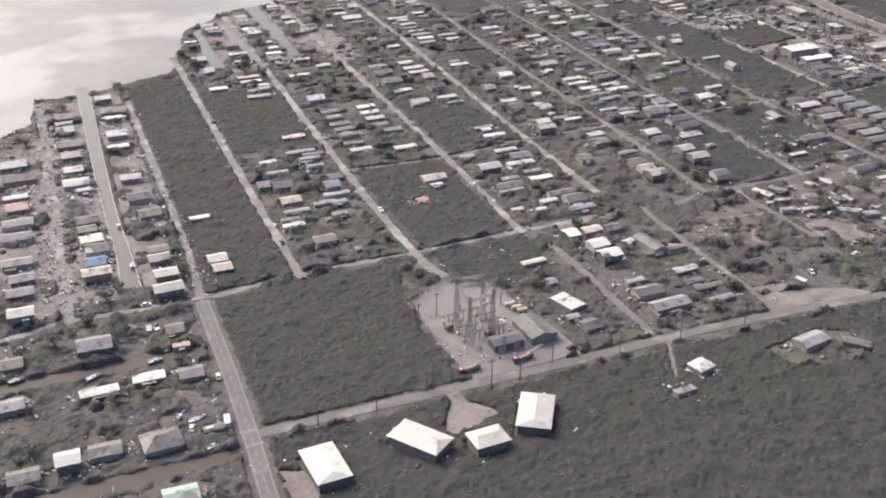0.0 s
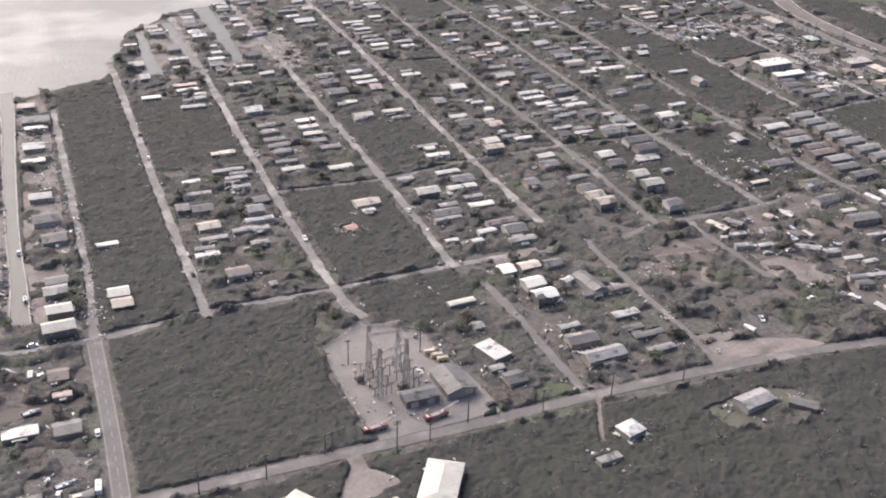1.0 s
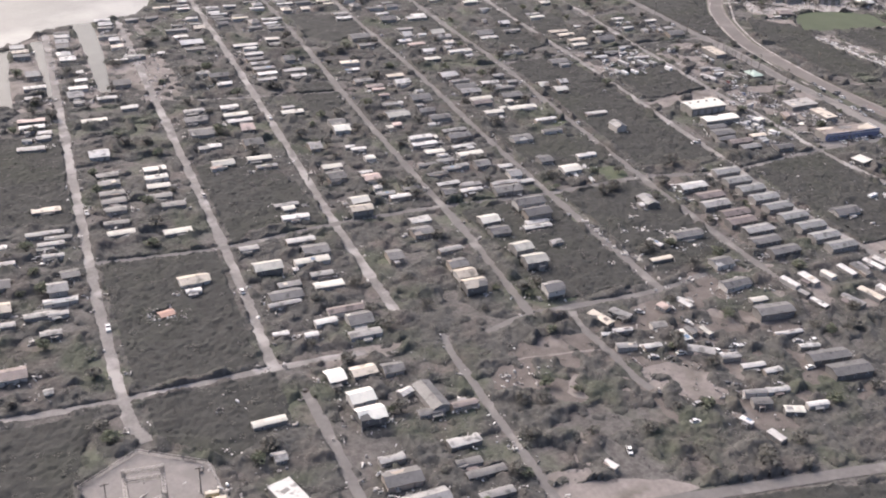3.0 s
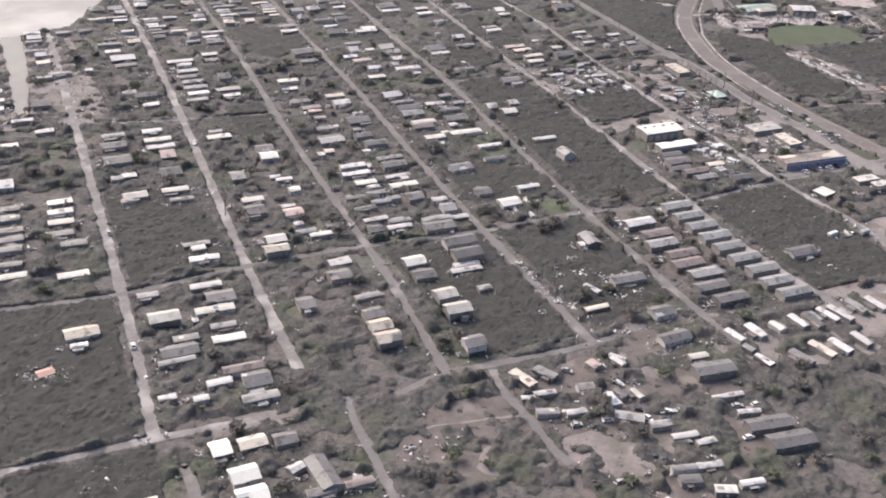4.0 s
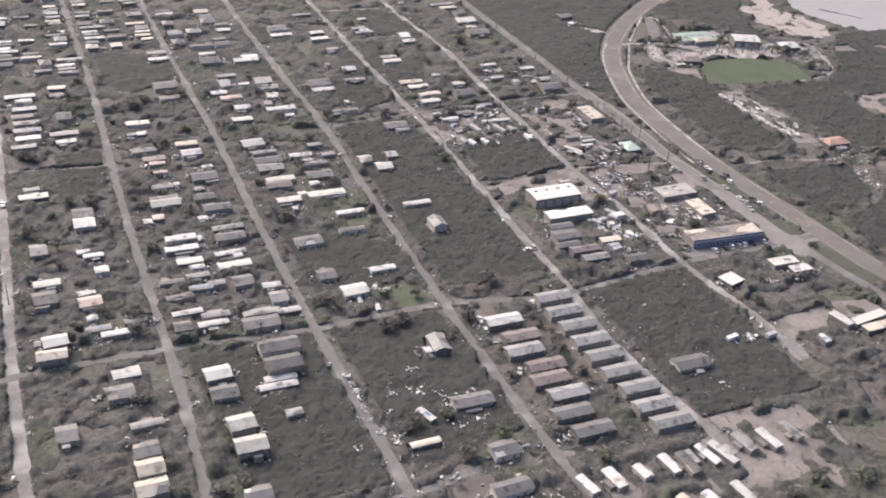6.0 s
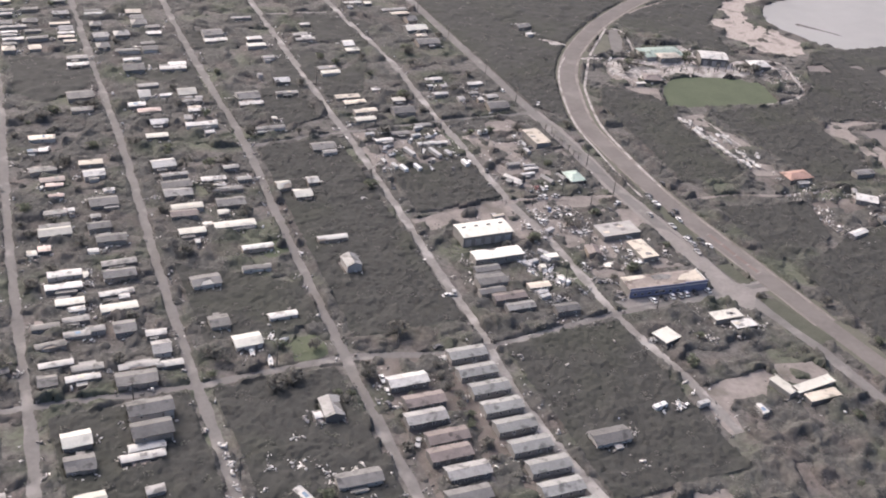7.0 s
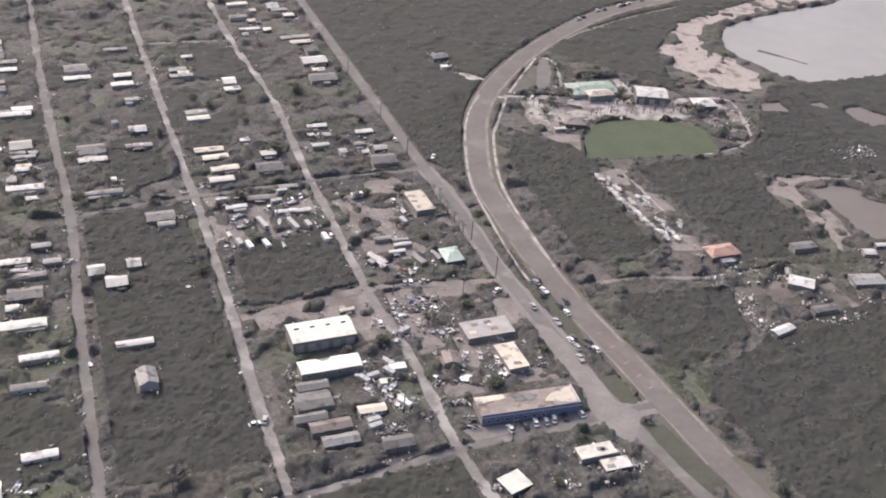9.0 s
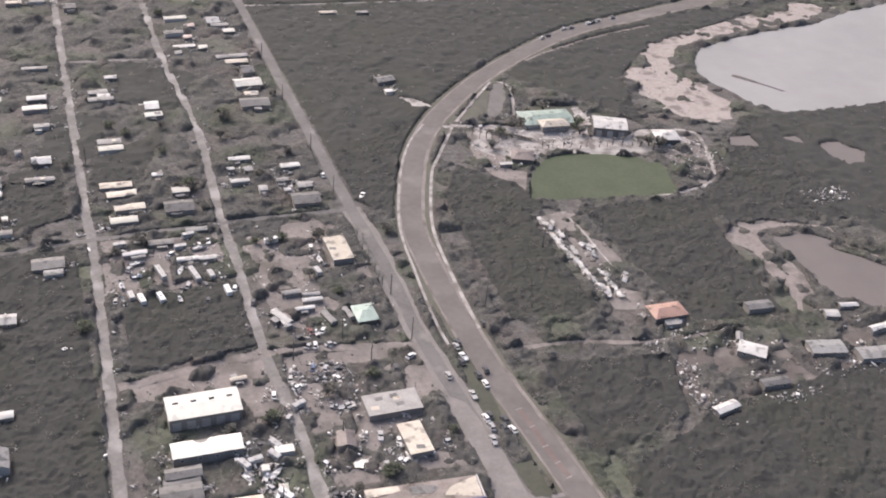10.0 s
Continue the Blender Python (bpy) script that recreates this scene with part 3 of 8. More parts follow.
patch("lot", [(247.6, 236), (251, 229), (248.4, 219), (244.6, 224), (243.7, 231)], 0.038, M["dirt"], 1.2, clear=False, cover=0.36, label="bare dirt drive between trailers")
patch("lot", [(184.3, 187.2), (191.2, 197.0), (190.9, 189.6), (189.9, 184.8), (178.5, 184.3), (176.8, 187.7)], 0.038, M["dirt"], 1.4, clear=False, cover=0.42, label="bare ground among brush")
strip("track", [(191.0, 224.9), (193.5, 224.7), (198.9, 223.7), (205.1, 222.8), (211, 221.5)], 0.8, 0.05, M["dirt"], 0.5, 0.9, label="pale dirt track across a half-cleared lot")
patch("lot", [(147.1, 237.6), (153.5, 236.8), (164.6, 236.2), (168, 238), (171.3, 241.1), (171.4, 246.7), (168.4, 245.4), (165.2, 242), (154.5, 242)], 0.032, M["dirt"], 1.2, clear=False, cover=0.45, label="pale dirt round the end of a cross street")
patch("lot", [(247, 243), (266, 245), (268, 232), (255, 227), (240, 227)], 0.04, M["brown_soil"], 1.0, clear=False, cover=0.5, label="dirt yard with wrecked trailers and brush")
patch("lot", [(344.3, 263.2), (345.9, 265.7), (354.1, 266.6), (363.5, 267.6), (364.6, 264.3), (361, 262.3), (358.2, 258.6), (350.1, 259.6), (346.6, 257), (345.4, 250), (342.4, 250), (342.6, 258.0)], 0.04, M["dirt"], 1.2, label="pale tan dirt lot at the end of a street")
patch("lot", [(364.6, 263.4), (367.3, 267.9), (376.8, 266.4), (378, 262), (377, 259.8), (368.4, 259.8)], 0.04, M["dirt"], 1.2, clear=False, cover=0.3, label="pale dirt behind a ruined building")
patch("lot", [(312, 350), (340, 356), (341, 338), (334, 331), (333, 343), (317.5, 343.6), (313, 345)], 0.03, M["dirt"], 0.8, clear=False, cover=0.3, label="bare dirt yard round the white warehouse")
patch("lot", [(278, 333), (281, 337), (285, 336.5), (284.4, 331), (281, 329.5)], 0.03, M["dirt"], 0.8, clear=False, cover=0.35, label="bare dirt beside a house")
patch("lot", [(344, 352), (374, 348), (374, 318), (371, 311), (345, 312)], 0.03, M["dirt"], 0.8, clear=False, cover=0.46, label="dirt work yard full of scrap")
patch("lot", [(344, 301.5), (374, 299.4), (388, 299), (388, 294.5), (346, 296)], 0.055, M["gravel"], 0.3, label="dusty forecourt of the blue building")
patch("lot", [(345, 404), (372, 405), (372, 358), (346, 362)], 0.03, M["dirt"], 0.9, clear=False, cover=0.56, label="dirt storage lots among brush")
patch("lot", [(312, 406), (340, 405), (339, 383), (311, 380)], 0.03, M["dirt"], 0.9, clear=False, cover=0.5, label="storage yard crowded with vehicles and boats")
patch("lot", [(322, 384), (324.5, 404), (327.5, 404), (326.5, 384)], 0.045, M["dirt"], 0.3, label="bare drive through the storage yard")
patch("lot", [(276, 298), (305, 294), (306, 240.5), (276, 240.5)], 0.03, M["brown_soil"], 0.6, clear=False, cover=0.62, label="gravel lanes between rows of long roofs")
patch("lot", [(266, 240), (335, 240), (330, 212), (268, 212)], 0.03, M["dirt"], 0.8, clear=False, cover=0.55, label="gravel trailer park")
patch("lot", [(422, 332), (446, 330), (480, 327), (480, 312), (446, 308), (424, 314)], 0.03, M["brown_soil"], 0.9, clear=False, cover=0.52, label="wrecked trailer lots beyond the highway")
patch("lot", [(422, 392), (434, 394), (436, 360), (432, 348), (424, 350)], 0.035, M["dirt"], 0.7, clear=False, cover=0.45, label="narrow cleared strip piled with wreckage")
patch("sports_field", [(425.3, 401.6), (427.2, 406.3), (429.7, 411.2), (434.7, 418.4), (441.3, 422.9), (448.2, 423.6), (459.6, 420.4), (467.3, 417), (469, 413.6), (472.2, 413.6), (472.3, 408.8), (470.8, 404.1), (469.6, 397.7), (467.4, 395.7), (459.8, 396.4), (447.8, 397.4), (431.7, 399.8)], 0.07, M["lawn"], 0.3,
      label="mown oval green sports field")
patch("school_yard", [(421.3, 442.9), (425.5, 444.9), (433.4, 444.9), (446.4, 440.7), (459.1, 441.5), (459.7, 450.9), (464.2, 451.3), (461.8, 438.8), (458.4, 431.7), (470.4, 430.1), (479.6, 433.2), (489.0, 425.9), (486.5, 420.3), (473.7, 419.8), (467.6, 419.9), (449.7, 423.6), (438.9, 425.5), (434.5, 421.5), (430, 425), (425, 426.5), (420.5, 433.9)], 0.045, M["coral"], 2.5, label="pale marl school grounds strewn with debris")
strip("footpath", [(488.2, 431.5), (493.5, 427.9), (491.7, 418.4), (487.6, 408.3), (483.6, 401.0), (478.4, 397.4), (471.3, 396.2), (462.2, 395.7)], 1.3, 0.06, M["coral"], 0.5, 1.2, label="pale curved track round the sports field")
patch("lot", [(474, 422), (490, 424), (489, 406), (478, 398), (478.5, 408)], 0.035, M["dirt"], 0.8, clear=False, cover=0.45, label="rough ground beside the sports field")
strip("footpath", [(416.5, 447.1), (419.7, 447.3), (425.6, 445.7)], 1.6, 0.145, M["coral"], 0.2, 2.0, label="pale school entrance drive")
patch("parking", [(443.1, 472.9), (447.2, 473.0), (444.6, 464.0), (439.4, 454.6), (435.6, 450.9), (432.9, 451.8)], 0.05, M["asphalt"], 0.2, label="small grey car park by the school gate")
patch("lawn", [(440.7, 469.4), (433.0, 452.5), (427.1, 450.2), (423.6, 450.9), (432.8, 462.0)], 0.048, M["verge"], 0.3, label="dull grass wedge beside the car park")
strip("footpath", [(421.7, 449.7), (431.1, 460.8), (443.1, 474.4)], 0.9, 0.135, M["coral"], 0.1, 1.2, label="pale concrete path between car park and highway")
strip("footpath", [(445.9, 474.6), (448.2, 471.2), (445.2, 459.8), (441.2, 450.3)], 1.2, 0.064, M["coral"], 0.2, 1.4, label="pale path from the car park to the school")
patch("lot", [(419.5, 435.6), (425.1, 438.1), (431.4, 435.7), (432.5, 431.9), (428.6, 426.8), (425.5, 420), (430.6, 416), (424.6, 404.1), (422.2, 402.5), (420.4, 406.7), (420.5, 413.1), (419.3, 420.0), (419.0, 428.5)], 0.04, M["sand_dull"], 1.2, clear=False, cover=0.26, label="pinkish bare mud beside the sports field")
patch("lawn", [(441, 444), (451, 456), (462, 453), (461, 447), (449, 443)], 0.06, M["verge"], 0.4, label="dull grass beside the school")
patch("lawn", [(129, 179.6), (132, 185), (137.5, 187.5), (140, 180.2)], 0.062, M["lawn_bright"], 1.2, clear=False, cover=0.28, label="small lawn that stayed green")
for pts in ([(262, 300.5), (270, 301), (271, 309), (262, 308)], [(268, 343), (277, 344), (275, 352), (267, 350)],
            [(214, 262), (220, 262), (219, 270), (214, 270)], [(258.4, 286), (262.2, 286.2), (260.1, 281), (257.2, 281.5)], [(214, 243), (226, 242), (232, 254), (216, 256)],
            [(161, 163), (178, 165), (190, 158), (178, 150), (163, 154)], [(13, 160), (20, 157), (27, 160), (27, 165), (14, 166)], [(0, 361.5), (11.7, 362.3), (19.7, 363), (25.1, 369.9), (24, 376), (13, 375.3), (0, 375.4)],
            [(247, 323), (252, 323), (252, 331), (247, 331)], [(349, 455), (366, 455), (368, 475), (350, 476)]):
    patch("lawn", pts, 0.062, M["lawn_bright"] if len(pts) == 4 and pts[0][0] < 280 else M["verge"], 1.8, clear=False, cover=0.47, label="patch of lawn that stayed green")

patch("lot", [(8, 246), (31, 250), (41, 372), (44, 404), (30, 406), (26, 376), (4, 356), (-2, 300)], 0.025, M["dirt"], 0.8, clear=False, cover=0.36, label="pale dusty canal-side house lots")
patch("lot", [(35.5, 254), (45.6, 246), (57, 392), (58, 408), (48, 405), (45, 370), (38.4, 299)], 0.025, M["dirt"], 0.8, clear=False, cover=0.36, label="pale dusty canal-side house lots")
patch("lot", [(90, 412), (160, 405), (158, 500), (126, 494), (104, 474)], 0.025, M["dirt"], 0.8, clear=False, cover=0.42, label="dusty shore-side house lots")
# dense woodland blocks
WOODS = [
    ([(119.5, 226), (119.5, 184), (140.5, 184), (141.5, 226)], 0.66), ([(143.5, 236), (143.5, 184), (175, 184), (177, 236)], 0.62),
    ([(48.5, 239), (100, 239), (92, 216), (90.5, 182), (46, 183.5)], 1.0), ([(49, 243), (73, 245), (84, 428), (62, 412), (55, 309)], 1.0),
    ([(81, 330), (108, 325), (113, 388), (84, 390)], 1.0), ([(110, 239), (110, 226), (122, 214), (137, 222), (138, 239)], 1.0), ([(111, 300), (109, 244), (136, 244), (140, 297)], 0.9),
    ([(145, 297), (170, 330), (170, 352), (147, 350)], 0.85), ([(212, 244), (238, 243), (238, 296), (210, 296)], 0.8),
]
WOODS += [
    ([(243, 296), (270, 296), (270, 250), (244, 246)], 0.85), ([(281, 402), (306, 404), (305, 304), (277, 304)], 0.9), ([(314, 379), (340, 382), (340, 357), (313, 354)], 1.0),
    ([(309, 294), (340, 293), (340, 240), (308, 240)], 1.0), ([(378, 700), (378, 412), (386, 400), (396, 430), (445, 490), (560, 540), (700, 570)], 1.0),
    ([(398, 352), (420, 350), (421, 393), (427, 397), (425, 410), (412, 424), (402, 408)], 1.0), ([(398, 336), (428, 330), (422, 312), (397, 305)], 1.0),
]
WOODS += [
    ([(436, 394), (474, 392), (490, 404), (500, 420), (515, 435), (574, 434), (660, 428), (660, 330), (520, 330), (512, 372), (470, 380), (464, 338), (440, 340)], 0.95),
    ([(40, 178), (210, 168), (330, 137), (420, 60), (420, -60), (-70, -60), (-70, 40), (20, 100), (36, 150)], 0.85),
    ([(448, 490), (520, 518), (600, 527), (550, 508), (514, 495), (488, 468), (480, 436), (470, 452), (452, 474)], 1.0),
    ([(400, 300), (430, 312), (480, 318), (600, 318), (600, 180), (400, 180)], 0.8), ([(150, 305), (172, 303), (172, 330), (152, 330)], 0.8),
]
WOODS += [
    ([(245, 345), (272, 330), (272, 312), (245, 312)], 0.9),
]
for pts, v in WOODS:
    cover_poly(pts, v)
cover_poly([(161, 163), (178, 165), (190, 158), (178, 150), (163, 154)], 0.5)
# smaller thickets between the far house rows
for pts in ([(219.7, 488.0), (243.5, 477.8), (241.6, 457.5), (225.4, 446.5), (217.5, 456.8)],
            [(258.6, 479.3), (275.4, 463.4), (276.1, 442.7), (266.1, 454.0), (255.7, 461.0)],
            [(305.9, 476.5), (320.5, 470.7), (314.2, 447.3), (299.1, 446.2)],
            [(328.3, 511.4), (350.7, 497.8), (340.4, 471.6), (321.1, 483.9)],
            [(314.2, 447.3), (336.6, 461.9), (326.1, 435.2), (311.6, 429.7)],
            [(292.8, 443.1), (305.6, 449.3), (305.7, 418.4), (288.4, 412.7)],
            [(196.3, 406.5), (209.1, 406.3), (207.5, 381.9), (193.7, 377.2)],
            [(277.3, 501.4), (288.3, 499.2), (288.9, 480.2), (277.5, 482.7)]):
    cover_poly(pts, 0.85)
HOMES = []
# homes, street by street: x, y, length, depth, roof colour and build
HOMES += [
    (-1.9, 185.5, 5.7, 4.2, 'gH'), (-2, 211.2, 6.3, 4.2, 'lH'), (24.5, 167.3, 6.3, 5, 'nH'), (24.9, 185.6, 7.5, 6, 'gP'),
    (6.6, 186, 4.4, 4.2, 'WS'), (14, 187.4, 6.1, 4.2, 'gH'), (16.6, 209.1, 8.2, 3, 'wT'), (27.5, 210.1, 7, 3.2, 'wT'),
    (18.7, 226.6, 7.3, 5.5, 'lS'), (0.7, 227.8, 4.4, 4.2, 'gH'), (5.1, 248.2, 5.7, 4.2, 'WS'), (25.3, 261.7, 7, 4, 'tS'),
    (26.2, 269.7, 5, 4.8, 'bH'), (27.9, 277.6, 5.9, 5.2, 'gH'), (27.6, 283.9, 5.7, 4.5, 'WH'), (27.6, 290.4, 4.8, 4, 'gH'),
    (9.3, 293.3, 7.5, 4.7, 'gH'), (28.6, 296.3, 5.7, 4.9, 'gH'), (10.5, 302.5, 8, 4.2, 'lH'), (11.6, 313.3, 5.7, 5.2, 'oH'),
]
HOMES += [
    (31.2, 318.4, 4, 2.7, 'lT'), (11.9, 321.1, 7, 2.7, 'wT'), (30, 324.4, 7.5, 5.2, 'WH'), (14.5, 334.7, 9.3, 5.2, 'gH'),
    (30.7, 334.8, 5.6, 4.1, 'wH'), (14.2, 346.4, 7.8, 5.2, 'wH'), (31.8, 347.1, 5.6, 4.8, 'tH'), (33, 356.9, 8.1, 5.2, 'gH'),
    (33.7, 370.8, 5.5, 5.2, 'nH'), (35.7, 185.8, 4.3, 2, 'gT'), (36.4, 207.7, 5.1, 4.2, 'gH'), (37.2, 220.3, 3.9, 2, 'pT'),
    (37.4, 227.6, 4, 4.2, 'rH'), (40.2, 245.8, 7, 4.3, 'WS'), (55.9, 253, 4.7, 4.2, 'tH'), (41.4, 253.7, 5.6, 3.9, 'WS'),
    (56, 258.5, 4.8, 4.2, 'WH'), (42.1, 265.2, 5.5, 4.2, 'lH'), (43, 270.2, 5.1, 3.6, 'gH'), (58.1, 285.3, 5.6, 2, 'WT'),
]
HOMES += [
    (45.7, 293.8, 6, 5.2, 'gH'), (45.2, 306.4, 6.5, 5.2, 'gH'), (45.8, 321.7, 5.9, 3.9, 'wH'), (47.3, 348.8, 6.8, 2.7, 'WT'),
    (48.8, 360.3, 6.2, 5.2, 'wH'), (51.5, 376.4, 7.1, 2.7, 'wT'), (34.3, 377.5, 5.6, 2.7, 'lT'), (52.2, 383.5, 8.6, 5.2, 'lH'),
    (35.3, 383.7, 5.7, 5.2, 'gH'), (50.9, 397.6, 5.2, 4.2, 'tH'), (92.2, 248, 1.6, 1.7, 'lH'), (85.8, 257.2, 5.8, 4.2, 'rH'),
    (95.6, 271, 4.7, 2, 'lT'), (84.9, 277.9, 7.5, 2, 'lT'), (98.3, 278.9, 4.6, 2, 'lT'), (94.3, 279.7, 7.1, 2, 'lT'),
    (99.6, 284.6, 7.8, 2, 'wT'), (85.4, 285.3, 5.8, 4.2, 'tH'), (99.5, 288.4, 4.3, 4.2, 'lS'), (86.5, 296.6, 5.7, 4.2, 'gH'),
]
HOMES += [
    (87.6, 307, 8.2, 2, 'lT'), (100.9, 307.3, 5.2, 2, 'lT'), (101.2, 313.8, 6.6, 2, 'lT'), (88, 315.9, 5.1, 2, 'wT'),
    (100.4, 320.2, 9.6, 2, 'lT'), (92.3, 391.1, 6.6, 2.7, 'WT'), (94.4, 412.8, 3.3, 5.2, 'wH'), (94.4, 428.4, 5.3, 5.2, 'WH'),
    (97.1, 453.2, 5, 2, 'wT'), (128.5, 188, 4.2, 4.2, 'gH'), (126.8, 193.2, 3.4, 2, 'lT'), (130.7, 210.4, 2.2, 2.5, 'lH'),
    (132, 222.1, 7.1, 2, 'WT'), (129.8, 278.1, 3.7, 1.8, 'wT'), (131, 283, 7.2, 4, 'tH'), (133.1, 309.8, 7.4, 2.7, 'WT'),
    (119.1, 313.9, 7.2, 2.6, 'WT'), (118.9, 320, 6.6, 2, 'gT'), (135.6, 325.9, 6.5, 2.7, 'gT'), (120.2, 328, 5.6, 2.7, 'gT'),
]
HOMES += [
    (133.3, 332.3, 6.1, 2.7, 'gT'), (120.5, 333.1, 6.7, 2.7, 'gT'), (102.5, 333.8, 7.5, 2.7, 'tT'), (120.9, 338.4, 6.9, 2.7, 'gT'),
    (134.1, 338.8, 6.5, 2.7, 'WT'), (134.7, 344.9, 6.5, 2.7, 'WT'), (121.3, 345.1, 6, 2.7, 'gT'), (135.4, 350.7, 6.5, 2.7, 'WT'),
    (121.7, 350.9, 6.1, 2.7, 'gT'), (121.9, 366.3, 5.6, 5.2, 'wH'), (103.6, 377.1, 8.1, 2.7, 'lT'), (103.1, 383.8, 2.9, 1.7, 'lT'),
    (108.1, 384.6, 4.2, 2.7, 'lT'), (108.9, 388.4, 4.1, 2.6, 'wT'), (104.6, 390, 3, 1.7, 'lT'), (125, 393.6, 7.9, 2.7, 'WT'),
    (105.8, 394.2, 7.7, 2.7, 'wT'), (106.2, 399.7, 8.3, 2.7, 'pT'), (122.7, 410.9, 3.4, 2.3, 'lT'), (132.2, 412.3, 6.4, 2.3, 'wT'),
]
HOMES += [
    (122.5, 417.9, 4.8, 5.2, 'lH'), (109.1, 419.6, 5.3, 2.7, 'lT'), (124.6, 424.7, 6.3, 2.7, 'wT'), (110.8, 429.5, 7.3, 2.7, 'wT'),
    (126.5, 432, 4.1, 2.7, 'wT'), (127.5, 440.5, 2.3, 2.7, 'wT'), (111.7, 442.6, 4.6, 5.2, 'lH'), (165.7, 185.5, 7.1, 2, 'lT'),
    (151.9, 188.4, 9.8, 4.2, 'lH'), (166.5, 191.8, 8.2, 2, 'gT'), (164.6, 195.6, 5.3, 2, 'gT'), (150.6, 196, 7.2, 4.2, 'gH'),
    (166.6, 201.9, 6.8, 2.6, 'wT'), (150.9, 202.2, 5.2, 2, 'lT'), (151.6, 215.4, 5.4, 4.2, 'XS'), (151.8, 221.6, 5.0, 4.2, 'XS'),
    (156.2, 231.7, 5.3, 3.4, 'tH'), (149.8, 232.1, 3.6, 4.4, 'XH'), (162.6, 230.4, 4.4, 3.4, 'gH'), (162.1, 245.9, 7.7, 2.6, 'lT'), (161.3, 257, 8.6, 2.4, 'rH'), (150.3, 249.6, 3.1, 1.7, 'wT'),
]
HOMES += [
    (162.9, 251.9, 5.6, 5.2, 'gH'), (143.8, 252.3, 3.6, 1.7, 'wT'), (155.3, 253.9, 5.3, 2.1, 'wT'), (148.6, 264.8, 8.1, 1.7, 'lT'),
    (149.9, 268, 7.8, 3.8, 'gH'), (161.5, 269.6, 7.4, 2.7, 'WT'), (152.4, 272.9, 5.7, 2.4, 'lT'), (161.6, 275.1, 5.8, 2.1, 'lT'),
    (156, 279.3, 1.3, 1.7, 'wT'), (149.3, 281, 6.7, 4.1, 'WS'), (161.5, 282.6, 9.1, 2.7, 'WT'), (164, 287.4, 6.5, 4.6, 'gH'),
    (162.1, 293.9, 7.6, 2.4, 'wT'), (148.1, 294.1, 4.9, 2.3, 'lT'), (165, 307.2, 7.5, 2.4, 'wT'), (164.8, 312.8, 3.5, 2.2, 'WT'),
    (164.8, 315, 6.9, 1.9, 'lT'), (167.1, 341.7, 6.4, 1.7, 'lT'), (152.7, 345.3, 3, 1.7, 'pT'), (155.3, 347.7, 6.3, 3.3, 'WH'),
]
HOMES += [
    (166.6, 348.2, 7.4, 2.7, 'WT'), (167.9, 359.8, 5.7, 5, 'gH'), (152.7, 360.8, 3.3, 2.5, 'lT'), (156.3, 361.5, 4, 2.5, 'wT'),
    (169.6, 372.2, 4.1, 5.2, 'pH'), (154.9, 372.8, 7.4, 5.2, 'gH'), (169, 379, 8.3, 2.7, 'wT'), (155.7, 383.7, 7.3, 4, 'gH'),
    (169.2, 384.4, 8.1, 2.7, 'WT'), (168.9, 391.5, 6, 2.7, 'wT'), (156.9, 391.6, 6.9, 2.7, 'lT'), (137.6, 401.7, 5.5, 2.7, 'wT'),
    (139.3, 424.8, 5.6, 5.2, 'gH'), (168.4, 426.5, 4.7, 2.7, 'lT'), (149, 451.8, 7.7, 2, 'lT'), (158.9, 452.3, 2.6, 2.2, 'wT'),
    (194.7, 255.2, 5.5, 4.2, 'tS'), (195.6, 262.3, 4.8, 4.2, 'tH'), (195.9, 267.6, 4.6, 4.2, 'gH'), (197.6, 275.6, 6.5, 2, 'lT'),
]
HOMES += [
    (182.3, 277.4, 3.8, 4.8, 'gH'), (194.3, 287.2, 5.4, 4.2, 'gH'), (196.7, 293.8, 5.7, 3.4, 'wT'), (182.9, 303.2, 5.9, 3.2, 'tS'),
    (184.2, 308.2, 4.8, 3.6, 'WS'), (197.3, 309.3, 6.5, 2, 'wT'), (180.6, 310.3, 1.2, 1.7, 'wT'), (193.8, 312.2, 5.6, 2, 'lT'),
    (193.2, 316.9, 2.3, 1.7, 'wT'), (193.8, 323.6, 4.9, 3.9, 'pH'), (193.6, 327.9, 4, 1.7, 'wT'), (184.2, 328.2, 5, 5.2, 'gH'),
    (185.5, 335, 6.1, 2.7, 'WT'), (198.6, 337.4, 3.2, 2.7, 'WT'), (197.7, 344.7, 4.7, 1.7, 'wT'), (195.7, 347.1, 3, 1.7, 'wT'),
    (185.4, 351, 3.7, 5.2, 'lH'), (198.1, 361.6, 5, 4.5, 'XH'), (198.4, 366.9, 4.9, 4.6, 'gH'), (187.6, 380.6, 7.4, 2.7, 'WT'),
]
